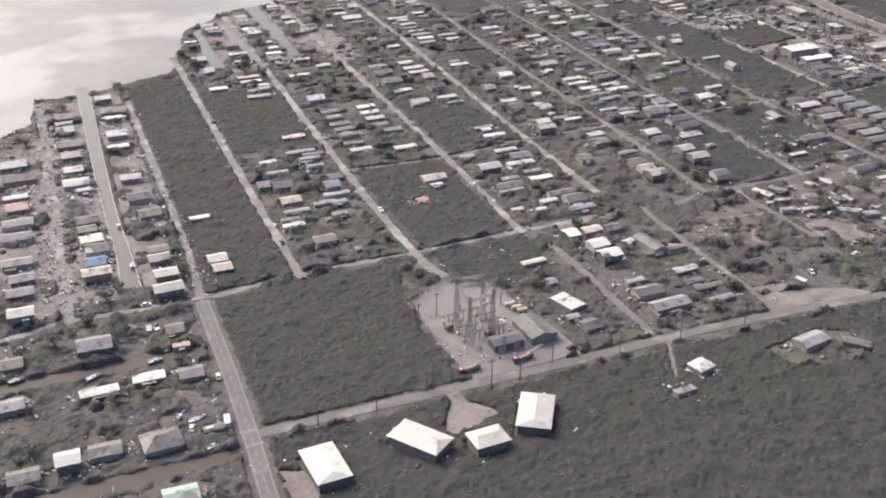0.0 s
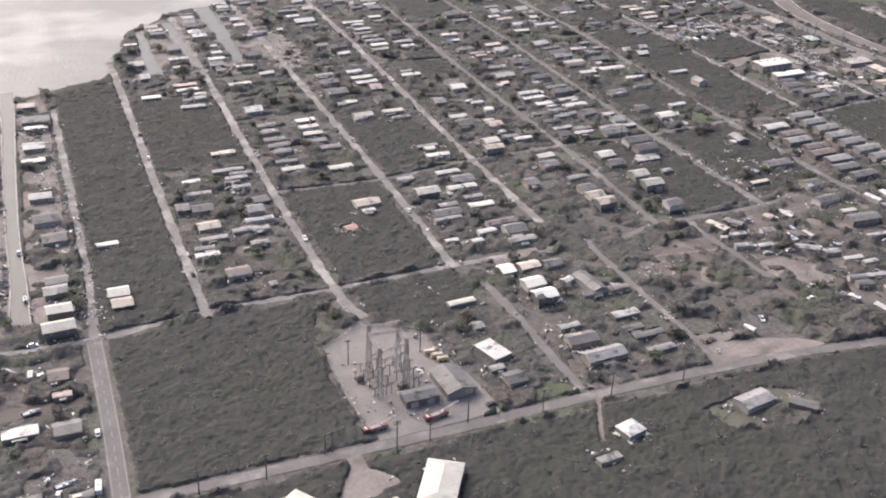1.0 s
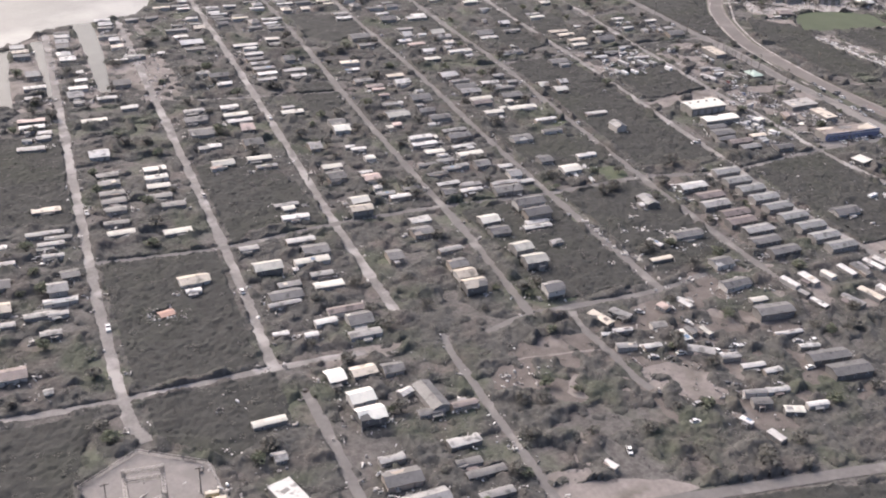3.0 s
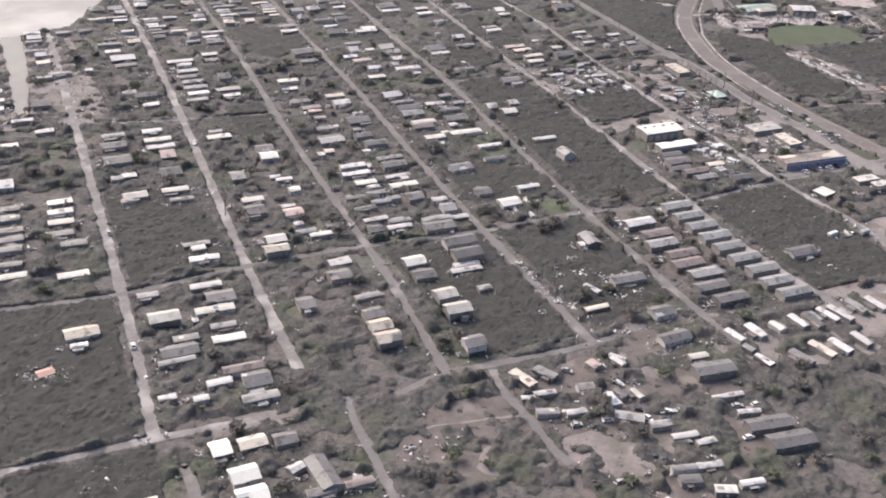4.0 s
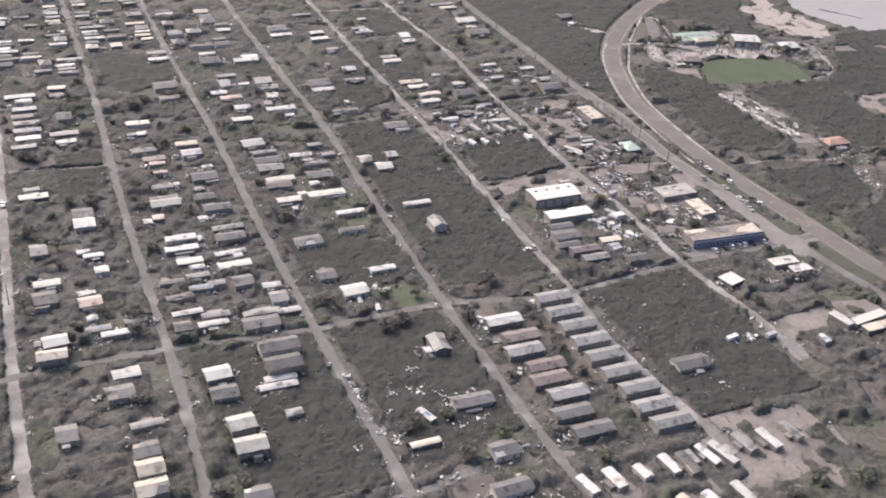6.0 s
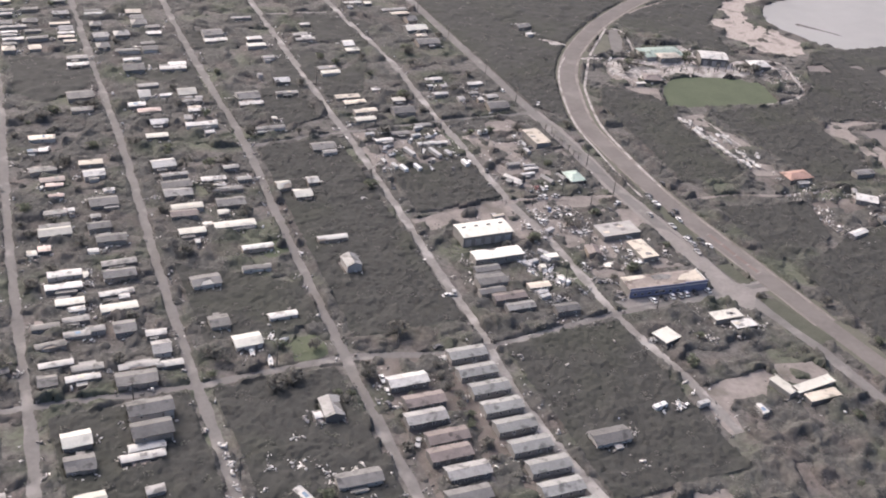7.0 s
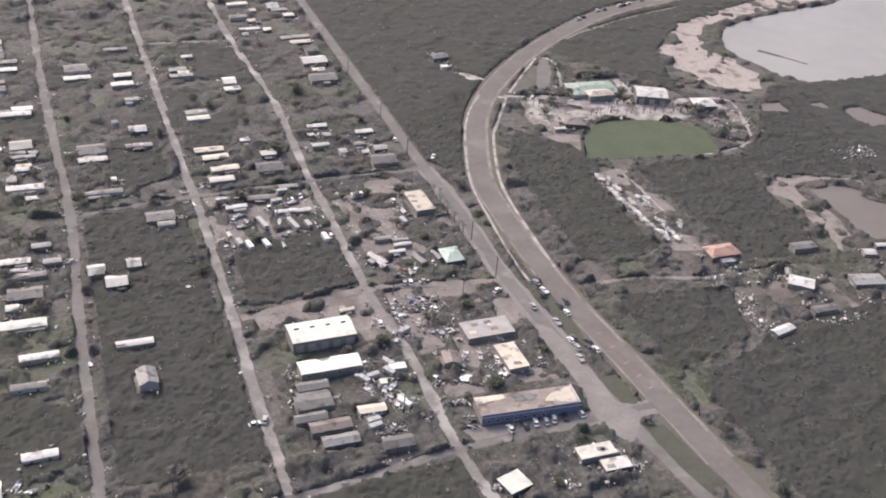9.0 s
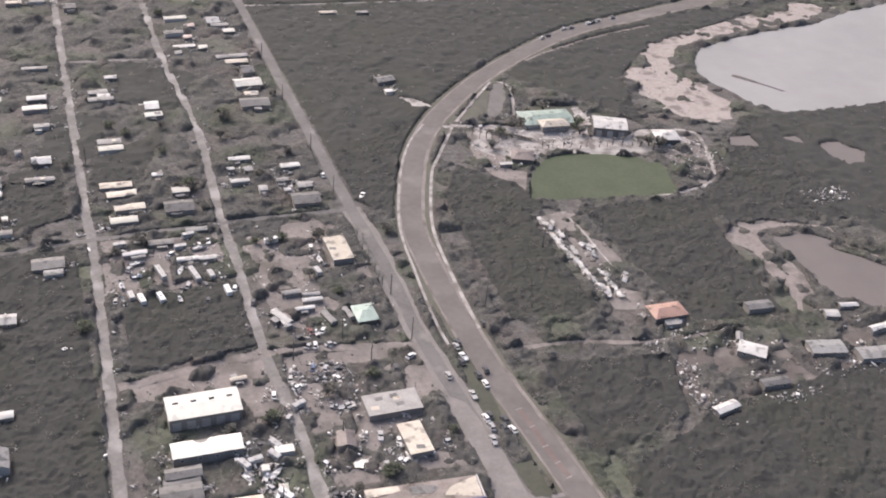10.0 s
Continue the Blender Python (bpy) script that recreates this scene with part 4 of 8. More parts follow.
HOMES += [
    (187.5, 385, 4.1, 2.1, 'lT'), (188.5, 413.1, 6.9, 2.4, 'lT'), (200.5, 413.5, 5.7, 2.4, 'wT'), (173, 413.5, 5.1, 2.7, 'wT'),
    (190.3, 418.9, 7.1, 2.7, 'wT'), (200.7, 419.4, 8.2, 2.7, 'lT'), (173, 422, 6.7, 3.9, 'gH'), (190.7, 424.6, 8, 2.7, 'lT'),
    (191.1, 430.1, 7.3, 2.6, 'lT'), (202.3, 431.7, 4, 5.2, 'gH'), (190.5, 435.3, 6.1, 2.6, 'gT'), (191.5, 441.1, 7.1, 2.7, 'wT'),
    (192, 447.6, 5.1, 2.2, 'wT'), (202.5, 449.5, 4.8, 2.7, 'gT'), (191.3, 451.7, 9.2, 2.7, 'wT'), (172.2, 453.2, 7.5, 2.7, 'gT'),
    (203.2, 456, 5.4, 2.7, 'WT'), (172.2, 460.7, 8.4, 5.2, 'wH'), (170.2, 469.1, 5.3, 2.7, 'wT'), (170.3, 477.6, 8.3, 2, 'lT'),
]
HOMES += [
    (212.4, 246.7, 4.6, 4.2, 'gS'), (214.9, 261, 5.8, 4.2, 'WS'), (214.8, 268, 4.9, 4.2, 'WS'), (226.3, 269.4, 3.4, 2, 'lT'),
    (225.8, 279, 8.3, 2, 'wT'), (214.4, 280.2, 5.3, 4.2, 'gH'), (227, 281.6, 6.9, 2, 'wT'), (228.6, 284.8, 7.4, 4.2, 'gS'),
    (214.7, 287.2, 5.2, 4.2, 'WH'), (229.5, 291.3, 8.5, 4.2, 'gS'), (228.8, 302.9, 8.1, 4.2, 'gH'), (236.3, 306.1, 5.6, 2, 'wT'),
    (218.5, 306.3, 6.9, 2, 'wT'), (230.1, 307.2, 8.5, 2, 'lT'), (219.9, 309.5, 6.4, 2, 'lT'), (229.5, 321.6, 4.4, 4.2, 'gH'),
    (219.4, 322, 5.6, 2, 'lT'), (223.4, 322.8, 4, 2, 'lT'), (219.9, 327.6, 5.6, 2, 'lT'), (229.7, 330, 8.2, 2.7, 'WT'),
]
HOMES += [
    (220.6, 331.5, 3.5, 1.7, 'wT'), (231.5, 333.9, 2.3, 1.7, 'wT'), (219.6, 334.9, 6.3, 2.5, 'WT'), (230.1, 335.9, 7.8, 1.9, 'wT'),
    (219, 341.7, 8.2, 2.4, 'wT'), (232, 343.6, 7.2, 3.4, 'gH'), (224.5, 345.2, 1.1, 2.5, 'WT'), (219.9, 347, 7.7, 2.5, 'wT'),
    (232.7, 348.8, 8.2, 2.3, 'lT'), (227.7, 355.5, 2.5, 1.8, 'wT'), (213.7, 357.9, 2.1, 2.3, 'WT'), (216.7, 359.3, 2.9, 2.4, 'pT'),
    (232.7, 360.2, 7, 3.3, 'gH'), (220.1, 366.5, 7.6, 3.6, 'WH'), (230.8, 367, 5.3, 3, 'gH'), (220.4, 369.9, 7.5, 1.7, 'lT'),
    (230.7, 372.3, 2.3, 1.7, 'wT'), (221.2, 376.6, 5.8, 2.3, 'lT'), (225.3, 377, 1.5, 1.7, 'wT'), (233.7, 379.1, 6.9, 4.5, 'gH'),
]
HOMES += [
    (222.6, 385.3, 3.8, 1.7, 'pT'), (236.1, 385.4, 2.7, 1.7, 'wT'), (222.9, 391.5, 4.4, 1.9, 'pT'), (222.7, 394.7, 6.3, 2.7, 'rT'),
    (233.7, 395.5, 5.4, 3.6, 'wH'), (220.9, 401.1, 7.2, 2.7, 'gT'), (233.8, 402.5, 6.4, 2.7, 'tT'), (219.5, 413, 2.5, 1.7, 'lT'),
    (222.4, 413.3, 2.5, 2.5, 'wT'), (222.9, 421.1, 7.2, 2.7, 'tT'), (236.4, 438.3, 6.4, 2.7, 'gT'), (237.2, 448.5, 7.7, 5.2, 'gH'),
    (210.6, 480.9, 8.3, 2, 'wT'), (223.2, 511.9, 8.9, 2, 'lT'), (258.6, 233.6, 7.6, 3.6, 'gH'), (262.1, 244.2, 5.3, 4.2, 'gH'),
    (248.1, 251.4, 6.4, 1.6, 'tT'), (262.8, 260.6, 8.6, 3.6, 'gH'), (261, 280.8, 1.5, 2.4, 'wT'), (253.9, 309.2, 5.9, 4.2, 'WH'),
]
HOMES += [
    (264.2, 316.8, 6.5, 2, 'wT'), (249.7, 318, 4.2, 4.2, 'gH'), (250.6, 335.2, 6.6, 4.3, 'gH'), (263.7, 337.9, 6.9, 2, 'gT'),
    (266.5, 347.2, 7.9, 2, 'wT'), (252.8, 353.5, 1.2, 1.7, 'wT'), (252.6, 358.9, 6.7, 2.7, 'WT'), (263.7, 359.6, 10.6, 3, 'WT'),
    (257.1, 360.9, 2.4, 2.2, 'WT'), (262.3, 366.3, 2.7, 2.3, 'WT'), (252.4, 367.8, 6.7, 3, 'rH'), (265.4, 370.9, 7.2, 4.2, 'gH'),
    (254, 371.7, 8.2, 2.7, 'WT'), (266.3, 378.5, 8.5, 2, 'gT'), (253.2, 379.3, 7.2, 4, 'lH'), (264.7, 381, 3.6, 1.7, 'wT'),
    (253.7, 384, 7.7, 3.8, 'gH'), (264.2, 385.2, 6.7, 2.3, 'wT'), (254.5, 390, 7.1, 1.7, 'lT'), (270.4, 390.9, 4.3, 2, 'lT'),
]
HOMES += [
    (252.7, 396.8, 6.3, 4.4, 'wH'), (269.9, 414.3, 2.8, 1.7, 'wT'), (254.5, 415.3, 6.3, 2.7, 'WT'), (268.8, 420.4, 9.3, 2.7, 'wT'),
    (256.8, 423.9, 4.9, 3.1, 'wH'), (265.8, 425.4, 2.3, 2.7, 'lT'), (268.8, 430.5, 3.7, 2, 'wT'), (269.3, 432.4, 3.9, 1.6, 'tT'),
    (255.6, 433.3, 6.9, 2.7, 'pT'), (269.4, 437.5, 6.7, 1.7, 'lT'), (252.7, 438.2, 5.2, 2.7, 'wT'), (268.3, 440, 3.8, 1.7, 'lT'),
    (262.5, 443.4, 3.4, 1.7, 'wT'), (269.3, 444.3, 5.6, 4.8, 'WH'), (256.2, 445.2, 3.3, 5.2, 'wH'), (258.7, 452.2, 6.3, 2.2, 'lT'),
    (269.3, 465, 8.6, 2.7, 'wT'), (256.8, 467.2, 6.5, 5.2, 'gH'), (266.9, 467.2, 3.3, 1.5, 'lT'), (271.3, 468.1, 5.8, 2.7, 'wT'),
]
HOMES += [
    (240, 473.7, 6.9, 2.4, 'wT'), (257.6, 474.5, 5.7, 2, 'wT'), (240.5, 479.8, 6.5, 2.7, 'lT'), (257.5, 483.1, 8, 2, 'gT'),
    (269.3, 497.7, 4.9, 2.7, 'wT'), (269.7, 503.9, 4.9, 2.7, 'gT'), (286, 346.6, 7.8, 2, 'wT'), (285.4, 370.8, 4.5, 4.2, 'WH'),
    (281.6, 376.5, 3.6, 4, 'WH'), (290.3, 377.4, 3, 3.3, 'wH'), (300.7, 393.6, 4.2, 2, 'lT'), (299.8, 397.2, 6.9, 4.2, 'gH'),
    (287.6, 413.2, 10, 2, 'gT'), (291.2, 419.5, 1.3, 1.9, 'WT'), (287.2, 431.9, 7.6, 2.6, 'wT'), (287.5, 437.4, 6.9, 5.2, 'gH'),
    (300.5, 437.4, 7.2, 2.1, 'lT'), (272.2, 439.6, 2.2, 1.7, 'lT'), (301.5, 447.2, 4.6, 3.6, 'wH'), (295.9, 453.6, 1.6, 1.7, 'lT'),
]
HOMES += [
    (302.9, 468.1, 4.1, 2, 'lT'), (301.7, 479.9, 6.6, 2.7, 'WT'), (302.6, 486.4, 5.3, 2.7, 'wT'), (288.9, 487.2, 8, 2.7, 'wT'),
    (289.1, 494, 6.7, 5.2, 'gH'), (303.3, 507.7, 7.4, 1.9, 'lT'), (316, 256.5, 8.1, 4.2, 'gH'), (317.8, 319.8, 6.6, 2, 'gT'),
    (318.8, 412.9, 6.6, 2.7, 'WT'), (332.8, 416.2, 6.9, 4.8, 'gH'), (320.9, 418.8, 7.5, 2.7, 'tT'), (334.5, 424.7, 4.3, 2.7, 'WT'),
    (319.7, 425.7, 7.3, 2.7, 'tT'), (318.8, 430.5, 8, 2.7, 'tT'), (329.9, 434, 2.7, 1.7, 'wT'), (319.9, 451.1, 6.6, 2.7, 'WT'),
    (319.9, 455, 6.3, 2.7, 'lT'), (334, 469.4, 4.9, 2.7, 'WT'), (334.2, 474.9, 3.7, 4.7, 'wH'), (320.5, 482.4, 7.2, 2.2, 'lT'),
]
HOMES += [
    (321.5, 484.5, 3.5, 2.2, 'wT'), (320.1, 487.3, 5.5, 2.7, 'lT'), (324.9, 497.1, 3.5, 1.9, 'wT'), (365.2, 413.2, 6.9, 5.2, 'gH'),
    (361.7, 419, 1.8, 1.7, 'wT'), (366.7, 420.5, 3.9, 2.7, 'lT'), (355.6, 421, 2.1, 2.7, 'lT'), (361.5, 424.3, 3.1, 1.7, 'lT'),
    (350.4, 426.2, 5, 1.7, 'wT'), (365.4, 431.7, 5.2, 2.1, 'wT'), (353.9, 432, 2.3, 2.1, 'lT'), (349.3, 433.1, 1.8, 1.7, 'wT'),
    (352.7, 438.4, 5.9, 2.2, 'wT'), (364.3, 471.5, 8.4, 5.2, 'gH'), (364.7, 478.1, 4.1, 2.7, 'tT'), (365.1, 485.7, 8, 5.1, 'WH'),
    (366.9, 495.3, 3.7, 5.2, 'gH'), (365.1, 502.5, 7.2, 2.7, 'tT'), (364.4, 506.9, 10.3, 2.5, 'lT'), (348, 512.6, 2.3, 2.5, 'lT'),
]
HOMES += [
    (356.6, 515.6, 2.8, 2.7, 'WT'), (350.7, 517.2, 7.1, 2.1, 'wT'), (353.1, 524.8, 2.8, 2.7, 'pT'), (367.6, 528.1, 3.9, 2.7, 'WT'),
    (349.3, 529.4, 6.2, 2.7, 'gT'), (365.5, 533.7, 6, 2.2, 'lT'), (355.8, 534.8, 2.3, 2.7, 'pT'), (363.7, 537.6, 4, 5.1, 'wH'),
    (351.7, 542.3, 7.5, 2.7, 'WT'), (405.9, 539.4, 6.4, 2, 'tT'), (418.2, 537.6, 4.3, 2, 'lT'),
]
HOMES += [(7.4, 277.9, 7.5, 4.2, 'lH'), (7.6, 268.3, 5.9, 4.2, 'lH'), (6.2, 260.9, 6.4, 4.2, 'gH')]


# ---- homes ----
SHARED = {}


def shared(key, make):
    if key not in SHARED:
        SHARED[key] = make()
    return SHARED[key]


def roof_shell(L, over, prof, thick, material, seed, tear=0.25):
    """A roof of sheets laid side by side over a cross-section, of real thickness; storm-torn eaves, uneven sheets."""
    r = random.Random(seed)
    n = max(3, int(L / 0.8))
    a, m = L / 2 + over, len(prof)
    torn = r.random() < tear
    gap = (r.randint(0, n), r.choice((0, 1)))
    top = []
    for k in range(n + 1):
        x = -a + 2 * a * k / n + (r.uniform(-0.08, 0.08) if 0 < k < n else 0)
        worn = 0.04 if tear else 0.008
        lo, hi = r.uniform(1 - worn, 1 + worn), r.uniform(1 - worn, 1 + worn)
        if torn and abs(k - gap[0]) <= 1:
            lo, hi = (r.uniform(0.35, 0.7), hi) if gap[1] else (lo, r.uniform(0.35, 0.7))
        sag = r.uniform(-0.03, 0.03) if tear else 0.0
        for y, z in prof:
            s = lo if y < 0 else hi
            top.append((x + r.uniform(-0.05, 0.05) * (k in (0, n)), y * s, z + (1 - s) * 0.5 * (prof[m // 2][1] - z) + sag))
    v = top + [(x, y, z - thick) for x, y, z in top]
    o, f = len(top), []
    for k in range(n):
        for i in range(m - 1):
            p = k * m + i
            f += [(p, p + m, p + m + 1, p + 1), (o + p + 1, o + p + m + 1, o + p + m, o + p)]
        for i, flip in ((0, False), (m - 1, True)):
            p = k * m + i
            q = (p, o + p, o + p + m, p + m)
            f.append(q[::-1] if flip else q)
    for k, flip in ((0, True), (n, False)):
        for i in range(m - 1):
            p = k * m + i
            q = (p, o + p, o + p + 1, p + 1)
            f.append(q[::-1] if flip else q)
    return mesh_of("roof", v, f, material)


def gable_roof(L, D, rise, over, thick, material, hip=0.0):
    """A pitched roof of real thickness, ridge along x; hip draws the ridge's ends in."""
    if not hip:
        b = D / 2 + over
        return roof_shell(L, over, [(-b, 0), (-b * 0.5, rise * 0.5), (0, rise), (b * 0.5, rise * 0.5), (b, 0)], thick, material, int(L * 977 + D * 331), 0.3 if D < 6 else 0.0)
    a, b, r = L / 2 + over, D / 2 + over, L / 2 + over - hip
    top = [(-a, -b, 0), (a, -b, 0), (a, b, 0), (-a, b, 0), (-r, 0, rise), (r, 0, rise)]
    verts = top + [(x, y, z - thick) for x, y, z in top]
    f = [(0, 1, 5, 4), (2, 3, 4, 5), (1, 2, 5), (3, 0, 4)]
    faces = list(f) + [tuple(i + 6 for i in reversed(q)) for q in f]
    for p, q in ((0, 1), (1, 2), (2, 3), (3, 0)):
        faces.append((p, p + 6, q + 6, q))
    return mesh_of("roof", verts, faces, material)


def arched_roof(L, D, rise, over, thick, material):
    b, n = D / 2 + over, 6
    return roof_shell(L, over, [(-b + 2 * b * k / n, rise * (1 - (2 * k / n - 1) ** 2)) for k in range(n + 1)], thick, material, int(L * 977 + D * 331), 0.35)


def body_mesh(L, D, H, gable, material):
    a, b = L / 2, D / 2
    v, f = box_data(-a, a, -b, b, 0, H)
    if gable:
        i = len(v)
        v += [(-a, 0, H + gable), (a, 0, H + gable)]
        f = [f[0]] + f[2:] + [(7, 4, i), (5, 6, i + 1), (4, 5, i + 1, i), (6, 7, i, i + 1)]
    return mesh_of("wall", v, f, material)


def pane_mesh(w, h):
    def make():
        me = boxes("window", [(-w / 2, w / 2, -0.05, 0.0, 0, h)], M["trim"])
        v, f = box_data(-w / 2 + 0.06, w / 2 - 0.06, -0.065, -0.05, 0.06, h - 0.06)
        return boxes("window", [(-w / 2, w / 2, -0.05, 0.0, 0, 0.06), (-w / 2, w / 2, -0.05, 0.0, h - 0.06, h), (-w / 2, -w / 2 + 0.06, -0.05, 0, 0.06, h - 0.06),
                                (w / 2 - 0.06, w / 2, -0.05, 0, 0.06, h - 0.06)], M["trim"]), boxes("pane", [(-w / 2 + 0.06, w / 2 - 0.06, -0.035, 0.0, 0.06, h - 0.06)], M["glass"])
    return shared(("pane", w, h), make)


def add_window(home, x, y, z, turn, w, h):
    frame_me, glass_me = pane_mesh(w, h)
    win = part("window", frame_me, home, (x, y, z), turn)
    part("pane", glass_me, win)


COLOUR_WORD = {"X": "cream-white", "w": "white", "W": "bright white", "l": "light grey", "g": "weathered grey", "s": "pale grey", "t": "tan", "r": "rust-brown", "p": "faded pink", "b": "blue", "n": "pale green", "o": "orange tile"}
rng = random.Random(4)


FAR = {"verts": [], "faces": [], "mats": [], "slots": []}
FAR_FROM = 482.0


def far_home(x, y, L, D, code, turn):
    """A distant trailer home, joined with its like into one mesh."""
    wall = WALL[rng.choice((0, 1, 1, 2, 3))]
    for me, z in ((body_mesh(L, D, 1.25, 0, wall), 0.0), (arched_roof(L, D, 0.22, 0.1, 0.08, ROOF[code[0]]), 1.33)):
        m, at = pose(x, y, z, 0, 0, turn), len(FAR["verts"])
        if me.materials[0] not in FAR["slots"]:
            FAR["slots"].append(me.materials[0])
        slot = FAR["slots"].index(me.materials[0])
        FAR["verts"] += [tuple(m @ v.co) for v in me.vertices]
        FAR["faces"] += [tuple(at + i for i in p.vertices) for p in me.polygons]
        FAR["mats"] += [slot] * len(me.polygons)
        bpy.data.meshes.remove(me)
    r = radians(turn)
    clear_poly([(x + sx * L / 2 * math.cos(r) - sy * D / 2 * math.sin(r), y + sx * L / 2 * math.sin(r) + sy * D / 2 * math.cos(r)) for sx, sy in ((-1, -1), (1, -1), (1, 1), (-1, 1))])


def home(x, y, L, D, code, turn=0.0, storey=None):
    if code[1] == "T" and y > FAR_FROM:
        return far_home(x, y, L, D, code, turn)
    colour, build = code[0], code[1]
    H = storey or {"T": 1.25, "H": 1.5, "S": 2.75, "P": 1.6, "F": 2.0}[build]
    word = COLOUR_WORD[colour]
    if build == "T":
        ob = thing("mobile_home", x, y, 0, turn, label=f"long narrow mobile home with {word} arched metal roof", category="mobile home", group="homes of the neighbourhood")
    elif build == "S":
        ob = thing("stilt_house", x, y, 0, turn, label=f"tall raised house with {word} pitched metal roof", category="house", group="homes of the neighbourhood")
    else:
        ob = thing("house", x, y, 0, turn, label=f"small low house with {word} {'hipped' if build == 'P' else 'pitched'} roof", category="house", group="homes of the neighbourhood")
    wall = WALL[rng.choice((0, 1, 1, 2, 3))]
    low = 0.0
    if build == "T":
        part("wall", body_mesh(L, D, H, 0, wall), ob)
        part("roof", arched_roof(L, D, 0.22, 0.1, 0.08, ROOF[colour]), ob, (0, 0, H + 0.08))
        if rng.random() < 0.22:
            w = L * rng.uniform(0.3, 0.5)
            aw = part("awning", boxes("awning", [(-w / 2, w / 2, -0.9, 0, 0, 0.06)], ROOF[rng.choice("lggr")]), ob, (L * rng.uniform(-0.2, 0.2), -D / 2 - 0.02, H - 0.25), label="flat carport awning")
            for s in (-1, 1):
                part("post", boxes("post", [(-0.04, 0.04, -0.04, 0.04, -(H - 0.25), 0)], M["trim"]), aw, (s * (w / 2 - 0.06), -0.84, 0))
    elif build == "S":
        low = 1.15
        part("undercroft", body_mesh(L * 0.86, D * 0.8, low, 0, WALL[3]), ob, label="dark ground-level enclosure")
        part("wall", body_mesh(L, D, H - low, D * 0.2, wall), ob, (0, 0, low))
        for sx in (-1, 1):
            for sy in (-1, 1):
                part("stilt", shared(("stilt", low), lambda: boxes("stilt", [(-0.12, 0.12, -0.12, 0.12, 0, low)], M["concrete"])), ob, (sx * (L / 2 - 0.16), sy * (D / 2 - 0.16), 0))
        part("roof", gable_roof(L, D, D * 0.2 + 0.06, 0.3, 0.09, ROOF[colour]), ob, (0, 0, H + 0.06))
    elif build == "P":
        part("wall", body_mesh(L, D, H, 0, wall), ob)
        part("roof", gable_roof(L, D, D * 0.22, 0.35, 0.09, ROOF[colour], hip=D * 0.5), ob, (0, 0, H + 0.08))
    else:
        rise = D * rng.uniform(0.13, 0.2)
        part("wall", body_mesh(L, D, H, rise, wall), ob)
        part("roof", gable_roof(L, D, rise + 0.06, 0.25, 0.08, ROOF[colour]), ob, (0, 0, H + 0.05))
    if rng.random() < (0.5 if y < 420 else 0.25):
        w, d, h = L * rng.uniform(0.2, 0.65), rng.uniform(0.7, 1.6), H * rng.uniform(0.6, 0.85)
        px, s = L * rng.uniform(-0.25, 0.25), rng.choice((-1, 1))
        ann = part("lean_to", boxes("lean_to", [(px - w / 2, px + w / 2, min(0, s * d), max(0, s * d), 0, h)], wall), ob, (0, s * D / 2, 0), label="lean-to shed built against the wall")
        part("lean_to_roof", boxes("lean_to_roof", [(px - w / 2 - 0.1, px + w / 2 + 0.1, min(0, s * d) - 0.1 * (s < 0), max(0, s * d) + 0.1 * (s > 0), 0, 0.07)], ROOF[rng.choice("lggrl")]), ann, (0, 0, h))
    if build == "T" and rng.random() < 0.25:
        w, px = rng.uniform(0.8, 1.8), L * rng.uniform(-0.3, 0.3)
        part("roof_patch", boxes("roof_patch", [(px - w / 2, px + w / 2, -D * 0.25, D * 0.2, 0, 0.03)], ROOF[rng.choice("gtrlb")]), ob, (0, 0, H + 0.31), label="mismatched roof patch")
    n = max(1, min(3 if y < 270 else 2, int(L / 2.6))) if y < 400 else int(y < 440)
    z = low + (H - low) * 0.42
    for k in range(n):
        px = -L / 2 + L * (k + 0.5) / n
        if k == n // 2 and n > 1:
            part("door", shared("door", lambda: boxes("door", [(-0.24, 0.24, -0.04, 0, 0, 1.05)], M["door"])), ob, (px, -D / 2, low + 0.04))
        else:
            add_window(ob, px, -D / 2, z, 0, 0.6, 0.5)
    if y < 330:
        add_window(ob, L / 2, 0, z, 90, 0.6, 0.5)
    r = radians(turn)
    c = [(x + sx * (L / 2 + 0.05) * math.cos(r) - sy * (D / 2 + 0.05) * math.sin(r), y + sx * (L / 2 + 0.05) * math.sin(r) + sy * (D / 2 + 0.05) * math.cos(r)) for sx, sy in ((-1, -1), (1, -1), (1, 1), (-1, 1))]
    clear_poly(c)
    return ob


for x, y, L, D, code in HOMES:
    home(x, y, L, D, code, rng.uniform(-2.5, 2.5) + (-3 if x < 120 else -1))

# further homes along the dense streets, lot by lot, where the plan has room
TAKEN = [(x, y, L, D) for x, y, L, D, _ in HOMES]


def street_x(points, y):
    for (xa, ya), (xb, yb) in zip(points, points[1:]):
        if ya <= y <= yb:
            return xa + (y - ya) * (xb - xa) / (yb - ya)
    return None


KNOWN = [[(16, 411), (60, 398), (44, 244), (1, 263)], [(270, 563), (435, 535), (379, 394), (263, 423)], [(217, 490), (290, 477), (252, 321), (205, 335)], [(156, 483), (235, 460), (185, 285), (136, 303)],
         [(93, 466), (174, 437), (138, 321), (77, 345)], [(131, 319), (193, 295), (168, 243), (115, 264)]]


